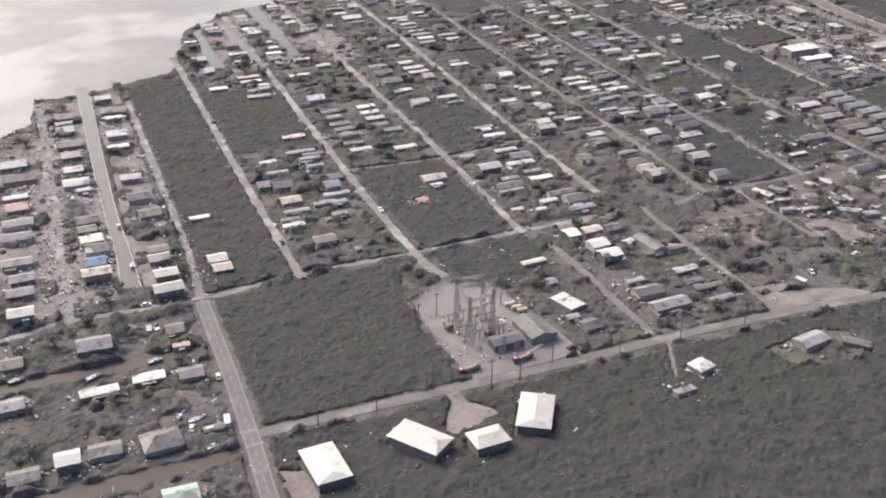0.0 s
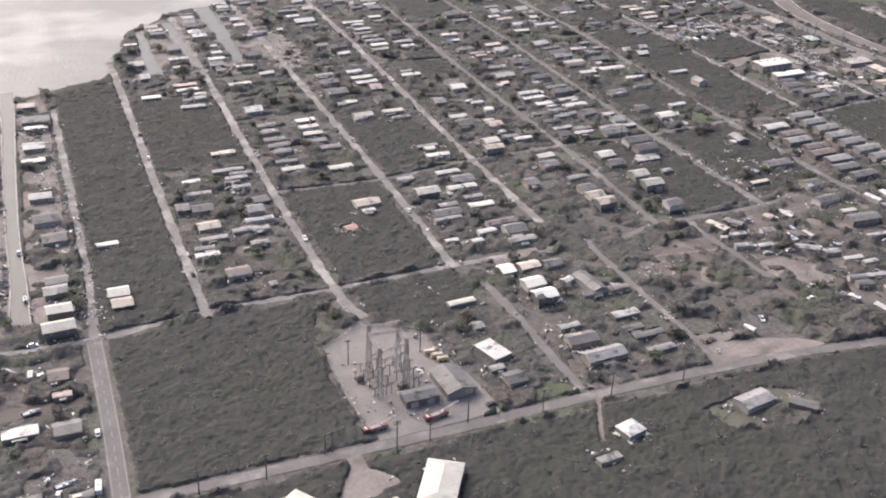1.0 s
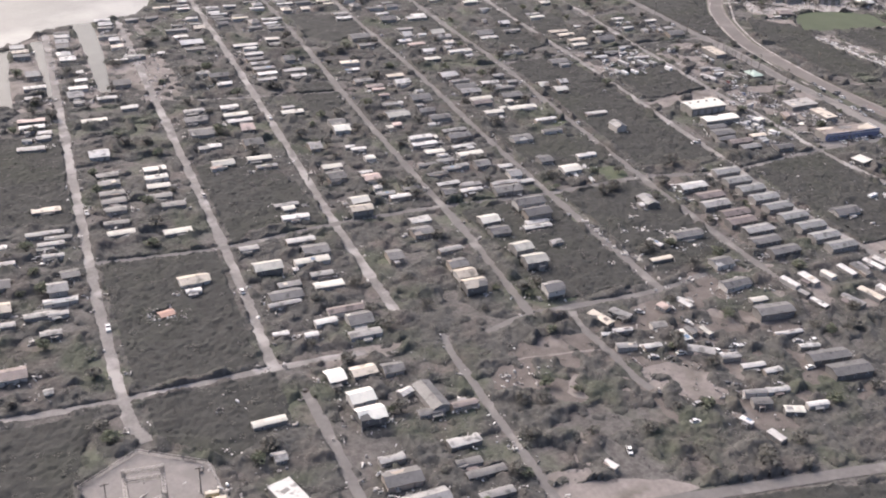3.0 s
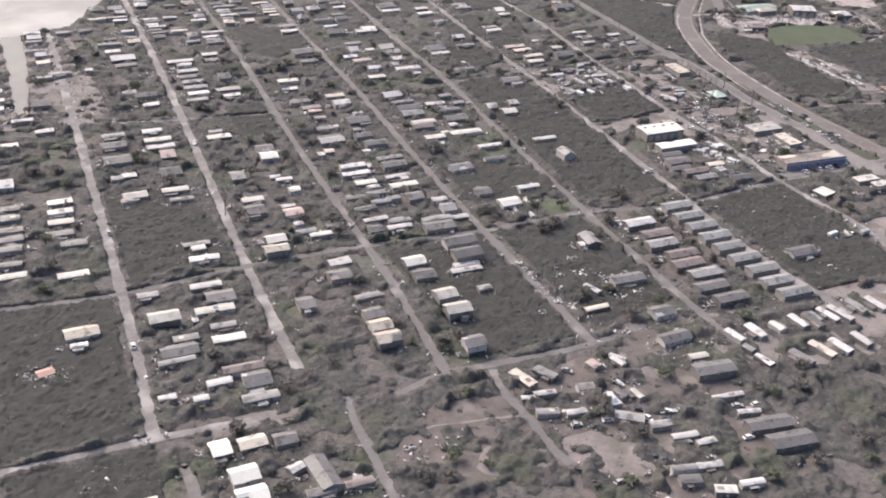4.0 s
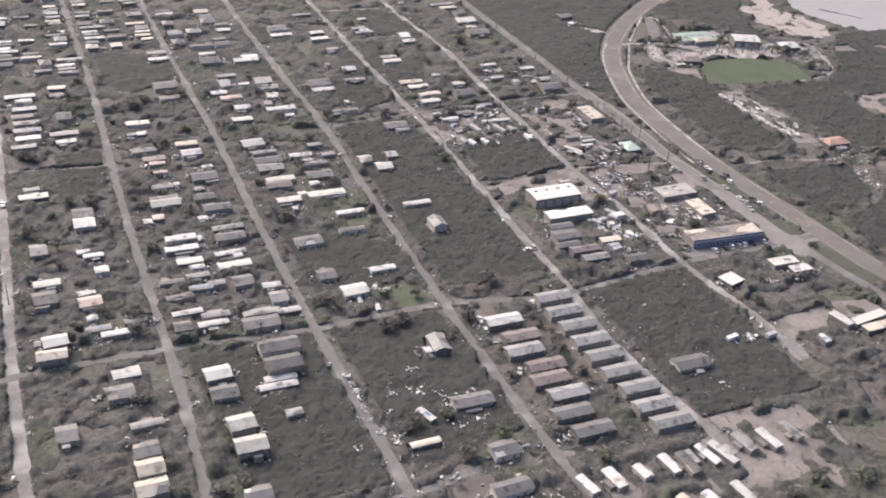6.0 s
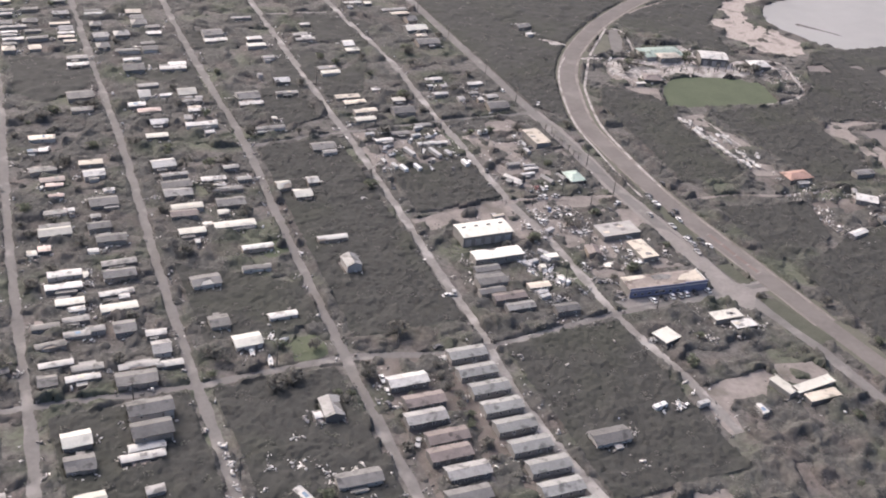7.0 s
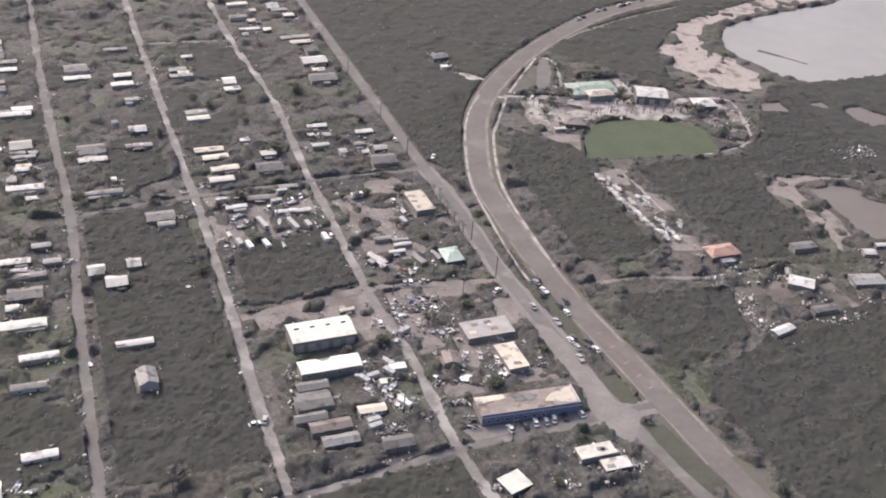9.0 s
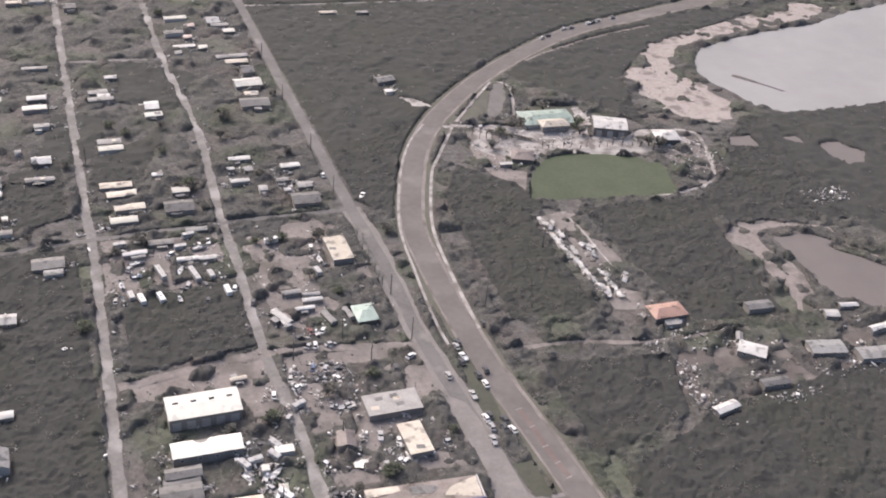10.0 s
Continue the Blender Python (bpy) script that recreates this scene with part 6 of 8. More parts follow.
big_building("house", 330, 300.6, 6, 3.2, 1.5, ROOF["g"], WALL[3], -4, "dark low house in the trees", "house", pitch=0.5, windows=2)
# school
big_building("school_building", 449.5, 444.4, 16.0, 8.5, 1.6, ROOF["n"], WALL[0], -4, "school building with pale green metal roof", "school", pitch=1.0, hip=4.0, over=0.5)
big_building("school_wing", 449.6, 439.2, 8.4, 4.2, 2.2, ROOF["t"], WALL[1], -4, "school entrance wing with cream roof", "school", pitch=0.7, hip=2.0, over=0.4, windows=4)
big_building("gymnasium", 466.4, 434.4, 10.2, 8.0, 2.9, ROOF["w"], WALL[3], -23, "tall hall with light metal roof and dark walls", "gymnasium", pitch=0.5, doors=3)
big_building("school_house", 481.3, 425.4, 7.5, 6.5, 1.9, ROOF["w"], WALL[3], -12, "damaged white-roofed building by the field", "building", pitch=0.9, hip=3.0)
big_building("school_shed", 432.4, 423.6, 6.0, 5.6, 1.4, ROOF["r"], WALL[3], -22, "low dark brown hip-roofed pavilion by the school yard", "shed", pitch=0.7, hip=2.2, over=0.4)
big_building("shelter", 425.7, 420.3, 3.6, 1.2, 1.0, ROOF["w"], WALL[1], -4, "small white shelter beside the pavilion", "shelter")
hedge = thing("hedge", 0, 0, label="long clipped dark hedge across the school yard", category="hedge")
hv = [(428.6 + 11.0 * u, 441.5 - 8.2 * u) for u in np.linspace(0, 1, 60)]
hr = np.random.RandomState(12)
part("leaves", clump_mesh("leaves", np.repeat([p[0] for p in hv], 14) + hr.uniform(-0.45, 0.45, 840), np.repeat([p[1] for p in hv], 14) + hr.uniform(-0.45, 0.45, 840), np.full(840, 1.0), hr.uniform(0.25, 0.5, 840), 13, M["leaf"]), hedge)
big_building("house", 434.7, 344.4, 8.2, 4.8, 1.8, ROOF["o"], WALL[3], -1, "house with orange tile roof", "house", pitch=0.8, hip=2.2, over=0.35, windows=3)
big_building("house", 434.2, 340.6, 3.6, 1.8, 1.2, ROOF["l"], WALL[1], -4, "small grey porch building", "house")
for x, y, L, D, H, c, turn in ((446.8, 326.5, 6.2, 4.4, 1.6, "w", -40), (464.6, 322.8, 8.4, 4.6, 1.6, "s", -12), (445.4, 315.4, 6.6, 2.4, 1.4, "g", -3), (458.4, 341.2, 6.6, 3.0, 1.5, "g", -4),
                               (481.2, 336.1, 4.6, 1.4, 1.2, "w", -10), (474.6, 334.0, 3.2, 2.6, 1.3, "w", -20), (447.0, 332.0, 3.0, 1.4, 1.1, "l", 60),
                               (475, 318, 9, 4, 1.6, "l", -8), (484, 326.5, 8, 1.8, 1.3, "w", 5), (430, 311, 6, 2.2, 1.3, "w", 12), (492, 320, 9, 4, 1.6, "g", -3)):
    big_building("trailer_home", x, y, L, D, H, ROOF[c], WALL[1], turn, f"storm-battered trailer home with {COLOUR_WORD[c]} roof", "mobile home", pitch=0.25, windows=2)
# crumpled roof sheets beside the grey house
for x, y, a in ((256.6, 266.6, 15), (258.6, 265.4, -30), (260.8, 265.2, 50), (263.2, 264.4, 5), (243.2, 254.6, 20), (244.6, 255.4, -40), (241.6, 258.2, 70)):
    wreck = thing("torn_roof", x, y, 0.3, a, label="crumpled white roof sheet lying among wreckage", category="roof sheet", group="torn roof sheets")
    torn_sheet("sheet", [(-0.8, -0.5), (0.6, -0.7), (0.9, 0.4), (-0.3, 0.7)], 0.0, ROOF["X"], wreck, "")
# scattered houses in the near scrub
big_building("house", 264.3, 281.8, 4.0, 6.2, 1.7, ROOF["l"], WALL[3], -4, "grey house with worn pitched roof beside trees", "house", pitch=0.6, along="y", windows=2)
big_building("wrecked_house", 121.6, 271.0, 3.4, 2.6, 0.7, ROOF["o"], WALL[2], 12, "collapsed house under a crumpled orange roof", "house", pitch=0.35, patches=2)
# white containers and a rust-roofed shed among the scrap by the warehouses
for x, y, L, D, H, c, turn, word in ((337.8, 323.2, 3.6, 2.0, 1.3, "X", -3, "white"), (333.2, 319.2, 1.5, 1.6, 1.3, "X", -5, "white"), (335.3, 313.2, 1.7, 2.2, 1.2, "W", -6, "cream")):
    big_building("container", x, y, L, D, H, ROOF[c], WALL[0], turn, f"{word} box container standing among scrap", "container", over=0.03)
big_building("workshop", 349.9, 322.6, 3.4, 4.2, 1.5, ROOF["r"], WALL[2], -12, "small shed with rust-brown pitched roof", "shed", pitch=0.5, along="y")
tarp = thing("tarpaulin", 351.1, 316.3, 0.2, 10, label="bright white tarpaulin spread over a heap", category="tarpaulin")
torn_sheet("sheet", [(-1.6, -0.4), (-0.2, -1.3), (1.0, -0.6), (1.9, 0.5), (0.6, 0.9), (-1.2, 0.8)], 0.25, ROOF["X"], tarp, "")
big_building("wrecked_house", 142.0, 162.4, 4.6, 4.2, 1.5, ROOF["w"], WALL[1], 12, "collapsed house with crumpled white roof", "house", pitch=0.6, hip=1.6, patches=2)
for dx, dy, a in ((-3.2, 0.6, 20), (2.9, -1.6, -35), (3.0, 1.6, 60), (-1.5, -3.0, 10)):
    wreck = thing("torn_roof", 142.0 + dx, 162.4 + dy, 0.25, a, label="crumpled white roof sheet lying beside a wrecked house", category="roof sheet", group="torn roof sheets")
    torn_sheet("sheet", [(-1.2, -0.7), (0.9, -0.9), (1.3, 0.5), (-0.4, 0.9)], 0.0, ROOF["w"], wreck, "")
big_building("house", 172.4, 160.4, 8.0, 4.6, 1.6, ROOF["l"], WALL[1], 6, "low house with light grey roof", "house", pitch=0.5, windows=3)
big_building("house", 181.6, 155.2, 6.0, 2.6, 1.3, ROOF["g"], WALL[3], -50, "narrow grey storage shed", "shed", pitch=0.3)
big_building("house", 133.0, 156.4, 5.0, 1.8, 1.0, ROOF["l"], WALL[1], 4, "flattened pale storage shed", "shed")
big_building("house", 166.3, 217.9, 4.0, 9.6, 1.7, ROOF["g"], WALL[1], 4, "grey house with long pitched roof", "house", pitch=0.7, along="y", windows=2)
big_building("house", 162.0, 221.7, 3.2, 2.2, 1.2, ROOF["w"], WALL[1], 20, "small white garden shed", "shed", pitch=0.3)
big_building("house", 129.0, 199.4, 4.6, 7.4, 1.7, ROOF["w"], WALL[1], 14, "house with pale torn flat roof beside the substation", "house", patches=1)
big_building("house", 408.5, 480.5, 6, 3.6, 1.4, ROOF["g"], WALL[3], 10, "small house among bare trees", "house", pitch=0.5)
big_building("house", 407.5, 472.5, 2.4, 1.8, 1.1, ROOF["w"], WALL[0], 0, "small white garden shed", "shed")
patch("lot", [(409, 471), (416, 466), (418, 461), (412, 462)], 0.045, M["coral"], 0.5, label="bare pale lot by the highway")
patch("median", [(379.6, 308.8), (383.6, 308.5), (384.3, 299.9), (383.1, 298.4), (380.5, 299.7), (379.8, 303.4)], 0.14, M["median"], 0.2, label="grass island between the roads")
patch("median", [(381.4, 292.2), (385.2, 290.7), (386.9, 280.0), (388.4, 272), (383.6, 271), (381.7, 280.0), (381.0, 286.2)], 0.14, M["median"], 0.2, label="grass island between the roads")
patch("median", [(381.6, 349), (381.0, 345), (380.3, 336.2), (379.6, 327.5), (379.7, 320.8), (382.9, 320.2), (383.3, 326.8), (383.5, 333.7), (383.5, 341.1), (383.6, 348.8)], 0.135, M["median"], 0.2, label="grass strip between the roads")
TURN_LANE = [(387.2, 323), (387.8, 317.4), (388.0, 311.4), (388.4, 306.5), (388.8, 302.2)]
strip("turn_lane", TURN_LANE, 1.2, 0.127, M["red_lane"], 0.1, label="reddish worn turning lane in the highway")
for x, y in TURN_LANE:
    tagged(new("road_marking", mesh_of("road_marking", [(x - 0.7, y - 0.2, 0.132), (x + 0.7, y + 0.1, 0.132), (x + 0.7, y + 0.4, 0.132), (x - 0.7, y + 0.1, 0.132)], [(0, 1, 2, 3)], M["paint"])), "worn pale bar across the turning lane", "", "", "structure")
patch("forecourt", [(373.2, 332), (377.2, 328), (378.4, 317.5), (379.2, 311), (379.2, 301), (382.6, 294.8), (376.1, 287.6), (373.2, 292), (372.4, 300), (374, 308), (373.6, 318)], 0.118, M["gravel"], 0.4, label="dusty paved junction before the store")
# seawalls along the canal
for pts in ([(43.1, 406), (40.2, 371.6), (36.9, 335.7), (34.1, 300.8), (32.3, 274.5), (30.1, 255)], [(47.7, 405), (44.1, 370), (40.5, 334), (37.4, 299.4), (36.1, 273), (34.7, 253)]):
    strip("seawall", pts, 0.35, 0.3, M["concrete"], 0.0, 0.8, thick=0.3, label="low concrete canal seawall")


# ---- vehicles ----
def wheels(ob, xs, ys, r, w):
    for x in xs:
        for y in ys:
            part("wheel", shared(("wheel", r, w), lambda: tube("wheel", (0, -w / 2, 0), (0, w / 2, 0), r, r, M["rubber"], 10)), ob, (x, y, r))


PAINT = {k: mat("car_paint_" + k, lo, hi, 1.0, 0.3, bump=0.0) for k, lo, hi in (("white", (0.7, 0.69, 0.67), (0.8, 0.79, 0.77)), ("silver", (0.38, 0.375, 0.37), (0.45, 0.44, 0.43)), ("dark", (0.05, 0.05, 0.055), (0.09, 0.09, 0.095)),
                                                                             ("red", (0.17, 0.05, 0.046), (0.23, 0.08, 0.07)), ("blue", (0.07, 0.1, 0.2), (0.1, 0.14, 0.25)))}


def car(name, colour, pickup):
    ob = thing(name, 0, 0, label=f"{colour} {'pickup truck' if pickup else 'car'} standing on open ground", category="pickup" if pickup else "car")
    L, W = (2.9, 1.05) if pickup else (2.5, 1.0)
    prof = [(-L / 2, 0.2), (-L / 2, 0.52), (-L * 0.2, 0.55), (L * 0.2, 0.55), (L / 2, 0.46), (L / 2, 0.2)]
    n = len(prof)
    verts = [(x, -W / 2, z) for x, z in prof] + [(x, W / 2, z) for x, z in prof]
    faces = [tuple(range(n)), tuple(reversed(range(n, 2 * n)))] + [(k, k + n, (k + 1) % n + n, (k + 1) % n) for k in range(n)]
    part("body", mesh_of("body", verts, faces, PAINT[colour]), ob)
    ca, cb, cc, cd = (-0.25, -0.15, 0.42, 0.72) if pickup else (-1.0, -0.7, 0.3, 0.68)
    v = [(ca, -0.46, 0.55), (cd, -0.46, 0.55), (cd, 0.46, 0.55), (ca, 0.46, 0.55), (cb, -0.38, 0.86), (cc, -0.38, 0.86), (cc, 0.38, 0.86), (cb, 0.38, 0.86)]
    part("cabin_glass", mesh_of("cabin_glass", v, [(0, 1, 5, 4), (1, 2, 6, 5), (2, 3, 7, 6), (3, 0, 4, 7)], M["glass"]), ob, label="dark car windows")
    part("roof", boxes("roof", [(cb, cc, -0.38, 0.38, 0.86, 0.89)], PAINT[colour]), ob)
    wheels(ob, (-L * 0.32, L * 0.32), (-W / 2 + 0.06, W / 2 - 0.06), 0.2, 0.14)
    return ob


def boat(colour):
    ob = thing("boat", 0, 0, label=f"{colour} open motor boat lying on land", category="boat", group="boats ashore")
    prof = [(-1.9, 0.5), (-0.6, 0.62), (0.8, 0.5), (1.9, 0.06)]
    verts, faces = [], []
    for x, w in prof:
        verts += [(x, -w, 0.7), (x, -w * 0.55, 0.12), (x, 0, 0.0), (x, w * 0.55, 0.12), (x, w, 0.7)]
    for k in range(3):
        faces += [(5 * k + j, 5 * k + j + 1, 5 * k + j + 6, 5 * k + j + 5) for j in range(4)]
    faces += [(4, 3, 2, 1, 0), (15, 16, 17, 18, 19)]
    part("hull", mesh_of("hull", verts, faces, PAINT[colour]), ob)
    part("deck", boxes("deck", [(-1.7, 0.7, -0.48, 0.48, 0.45, 0.5)], M["trim"]), ob)
    part("console", boxes("console", [(-0.5, 0.1, -0.2, 0.2, 0.5, 1.0)], PAINT["white"], 0.03), ob)
    part("outboard_motor", boxes("outboard_motor", [(-2.15, -1.9, -0.14, 0.14, 0.35, 1.0)], M["darksteel"], 0.03), ob)
    return ob


def camper(colour, L):
    ob = thing("travel_trailer", 0, 0, label=f"{colour} travel trailer with rounded edges", category="travel trailer", group="stored trailers")
    part("body", boxes("body", [(-L / 2, L / 2, -0.62, 0.62, 0.25, 1.45)], PAINT[colour], 0.08), ob)
    part("roof_hatch", boxes("roof_hatch", [(-0.25, 0.25, -0.2, 0.2, 1.45, 1.53)], M["concrete"]), ob)
    for k in range(2):
        add_window(ob, -L / 4 + k * L / 2, -0.62, 0.75, 0, 0.6, 0.4)
    part("tow_bar", boxes("tow_bar", [(L / 2, L / 2 + 0.6, -0.05, 0.05, 0.25, 0.33)], M["darksteel"]), ob)
    wheels(ob, (-0.25, 0.25), (-0.55, 0.55), 0.22, 0.14)
    return ob


PROTO = {"cw": car("car", "white", False), "cs": car("car", "silver", False), "cd": car("car", "dark", False), "cr": car("car", "red", False), "cb": car("car", "blue", False),
         "pw": car("pickup_truck", "white", True), "pd": car("pickup_truck", "dark", True), "ps": car("pickup_truck", "silver", True), "bw": boat("white"), "bs": boat("silver"),
         "tw": camper("white", 3.4), "ts": camper("silver", 2.9)}
FIRST = {}


def put_vehicle(key, x, y, turn, z=0.1):
    """The first of a kind is the prototype itself; the rest are copies."""
    m = pose(x, y, z, 0, 0, turn)
    if key in FIRST:
        return copy_thing(PROTO[key], m)
    FIRST[key] = True
    PROTO[key].matrix_basis = m
    return PROTO[key]


for row in WAITING:
    put_vehicle(*row, 0.05)
# on and beside the highway
for key, x, y in (("cs", 381.9, 345.6), ("cd", 382.6, 346.8), ("pw", 382.2, 341.9), ("cd", 381.1, 340.2), ("cs", 376.7, 336.6), ("cd", 383.0, 335.2), ("cd", 385.2, 336.4), ("cw", 383.4, 332.0), ("ps", 379.5, 329.4), ("cw", 379.4, 322.0),
                  ("cd", 380.4, 322.6), ("cs", 379.6, 319.2), ("ps", 378.4, 315.5), ("cd", 382.0, 318.4), ("cw", 383.4, 317.4), ("cd", 383.0, 320.6), ("cd", 391.0, 352.0)):
    put_vehicle(key, x, y, 92 + rng.uniform(-12, 12), 0.145)
for k, (x, y) in enumerate(((476.6, 505.9), (479.6, 507.6), (488.6, 513.0), (492.0, 513.6), (500.6, 516.2), (502.8, 516.9), (505.6, 518.0), (512.9, 520.2))):
    put_vehicle(("cw", "cd", "cw", "cs")[k % 4], x, y, 26 - 1.2 * k, 0.14)
# outside the blue building
for k, x in enumerate((353.6, 356.9, 359.4, 361.6, 363.6, 366.2, 369.9)):
    put_vehicle(("cw", "cd", "cw", "cs", "cw", "pd", "cw")[k], x, 298.7 + 0.12 * (k % 3), 82 + rng.uniform(-12, 12), 0.05)
# in streets and yards
for k, (x, y, turn) in enumerate(((304.6, 314.8, 10), (306.8, 315.4, 70), (294.3, 296.0, 10), (278.2, 288.8, 85), (277.6, 284.5, 80), (276.4, 280.3, 95), (277.8, 267.4, 60), (373.2, 425.8, 90), (361, 560, 90), (75.2, 262, 88), (108, 270, 85),
                                  (80.4, 340, 85), (81.8, 360, 88), (112.6, 330, 90), (141, 275, 88), (145, 330, 90), (113.4, 345, 88), (179.6, 380, 85), (41.8, 205, 84), (120, 182.4, 8), (123.6, 183.6, 20), (301, 365, 30),
                                  (276.3, 342, 88), (332.8, 375.8, 80), (380.6, 413, 60), (371, 345, 30), (366.6, 342, 80), (357, 322.6, 75), (359.6, 314.6, 40), (355.8, 314.5, 85))):
    put_vehicle(("cw", "cs", "cd", "pw", "cw", "cd", "ps")[k % 7], x, y, turn, 0.1)
for x, y, turn in ((259.7, 310.4, 60), (261.4, 308.0, 20), (254.0, 306.2, 85), (257.0, 301.8, 80), (252.2, 303.2, 60)):
    put_vehicle("bw", x, y, turn, 0.06)
# cars and small trailers round the dirt pad
for key, x, y, turn in (("cs", 257.0, 207.3, -20), ("pw", 241.1, 211.3, -10), ("ps", 243.8, 210.5, -12), ("cw", 227.7, 213.2, -10), ("cs", 220.7, 214.2, -10), ("cd", 235.9, 213.9, -30), ("cw", 236.2, 210.6, -80), ("cs", 227.0, 216.4, 10), ("cd", 231.8, 198.0, -18), ("cd", 230.4, 199.4, -15),
                        ("ps", 240.8, 195.0, -12), ("cd", 213.9, 201.4, -40), ("cs", 219.5, 195.6, 8), ("cd", 239.2, 209.3, -3), ("cw", 261.1, 206.3, 0), ("cs", 228.6, 231.9, -50), ("bw", 236.9, 223.8, -73), ("cw", 197.0, 187.7, -110), ("cw", 252.4, 197.6, -4), ("cw", 215.4, 190.6, -7), ("cd", 224.6, 212.2, -20)):
    put_vehicle(key, x, y, turn, 0.06)
# boats and vehicles in the waterside yards
for key, x, y, turn in (("bw", 30.5, 217.2, 10), ("bw", 16.5, 216.2, 20), ("bw", 20.5, 222.4, 8), ("bs", 0.9, 221.9, 5), ("bw", 27.8, 234.4, -40), ("ts", 31.9, 230.3, 80), ("cw", 33.7, 230.0, 60), ("cw", 31.8, 188.7, 70), ("bw", 33.3, 191.1, 10), ("tw", 39.0, 187.4, 80), ("bw", 34.4, 180.8, 20), ("cw", 36.3, 290.6, 80), ("bw", 31.4, 296.5, 100), ("bs", 27.4, 315.1, 80), ("bw", 34.8, 265.8, 90), ("bw", 40.5, 246.6, 30), ("cw", 3.2, 234.8, 30), ("cw", 33.9, 243.4, 0)):
    put_vehicle(key, x, y, turn, 0.08)
# the storage yards: rows of trailers, boats and vans
for key, x, y, turn in (("ts", 316.4, 380.7, 98), ("tw", 318.5, 378.8, 100), ("tw", 322.7, 378.5, 102), ("bs", 326.6, 378.0, 95), ("cs", 312.9, 380.2, 80), ("bw", 314.6, 379.4, 96), ("ts", 324.3, 387.2, 103), ("ts", 323.8, 389.6, 103),
                        ("bw", 328.7, 388.7, 60), ("ts", 331.2, 387.4, 101), ("ts", 331.8, 384.6, 101), ("ts", 335.2, 385.0, 100), ("bw", 337.1, 385.1, 108), ("tw", 337.7, 377.8, 95), ("cw", 339.5, 378.8, 80), ("cd", 342.4, 372.6, 75),
                        ("bs", 319.4, 394.0, 10), ("bw", 320.6, 389.8, 20), ("bs", 319.2, 388.6, 5), ("cs", 317.4, 392.2, 60), ("bs", 314.8, 386.2, 95), ("pd", 327.6, 381.2, 70), ("cd", 333.4, 381.8, 95), ("cs", 329.4, 382.4, 70),
                        ("bs", 334.6, 397.4, 5), ("ts", 330.2, 398.2, 8), ("cw", 327.8, 396.4, 40), ("ts", 316.4, 402.2, 4), ("bs", 321.4, 403.4, 10), ("ts", 332.9, 403.1, 6), ("pw", 337.2, 400.2, 85)):
    put_vehicle(key, x, y, turn, 0.05)
for x, y, L, D, c, turn in ((331.1, 392.6, 5.2, 1.5, "w", -2), (335.8, 392.1, 3.9, 1.5, "w", -2), (319.4, 397.9, 5.6, 1.6, "w", 2), (326.0, 401.2, 6.0, 2.2, "g", -2), (335.2, 405.2, 5.2, 1.8, "l", -3),
                            (351.5, 373.5, 4.4, 1.4, "l", -1), (355.8, 371.6, 3.8, 1.2, "l", -2), (355.5, 369.6, 4.6, 1.2, "w", -2), (353.1, 366.8, 4.2, 1.1, "w", 0), (347.1, 364.4, 7.0, 1.5, "w", 105.5), (357.3, 362.4, 4.8, 1.5, "l", 106), (362.1, 362.8, 4.0, 1.3, "l", 103)):
    home(x, y, L, D, c + "T", turn, 1.0)
for key, x, y, turn in (("pw", 360.3, 360.3, 100), ("bs", 353.3, 358.5, 95), ("cr", 352.2, 358.9, 90), ("cw", 355.0, 358.5, 60), ("cw", 352.0, 353.8, 80), ("cs", 355.3, 353.4, 10), ("cd", 349.2, 357.2, 30), ("cs", 350.6, 354.0, 60), ("tw", 352.0, 396.3, 10),
                        ("ts", 359.7, 380.5, 100), ("cw", 360.9, 391.6, 80), ("bw", 361.4, 386.4, 95), ("cd", 362.2, 383.2, 20)):
    put_vehicle(key, x, y, turn, 0.05)
home(333.6, 346.4, 3.4, 1.0, "tT", 4, 0.9)


# crushed trailers and torn sheets in rows along the cleared strip
def crushed_trailer(seed):
    r = random.Random(seed)
    ob = thing("wrecked_trailer", 0, 0, label="flattened trailer under crumpled pale roof sheets", category="wreckage", group="wrecks on the cleared strip")
    part("floor_frame", boxes("floor_frame", [(-1.7, 1.7, -0.6, 0.6, 0.02, 0.22), (-1.4, 1.0, -0.5, 0.45, 0.22, 0.5)], M["debris"], 0.04), ob)
    for k in range(4):
        x, y = -1.5 + 1.0 * k + r.uniform(-0.2, 0.2), r.uniform(-0.25, 0.25)
        sheet = torn_sheet("roof_sheet", [(-0.75, -0.55), (0.6, -0.65), (0.8, 0.5), (-0.5, 0.6)], 0.0, ROOF[r.choice("wlwWt")], ob, "")
        sheet.matrix_basis = pose(x, y, 0.6 + r.uniform(0, 0.15), r.uniform(-16, 16), r.uniform(-14, 14), r.uniform(-25, 25))
    part("wall_panel", boxes("wall_panel", [(-0.9, 0.7, -0.04, 0.04, 0.0, 0.8)], WALL[0], 0.02), ob, (r.uniform(-0.6, 0.6), 0.8, 0.02), r.uniform(-20, 20))
    return ob


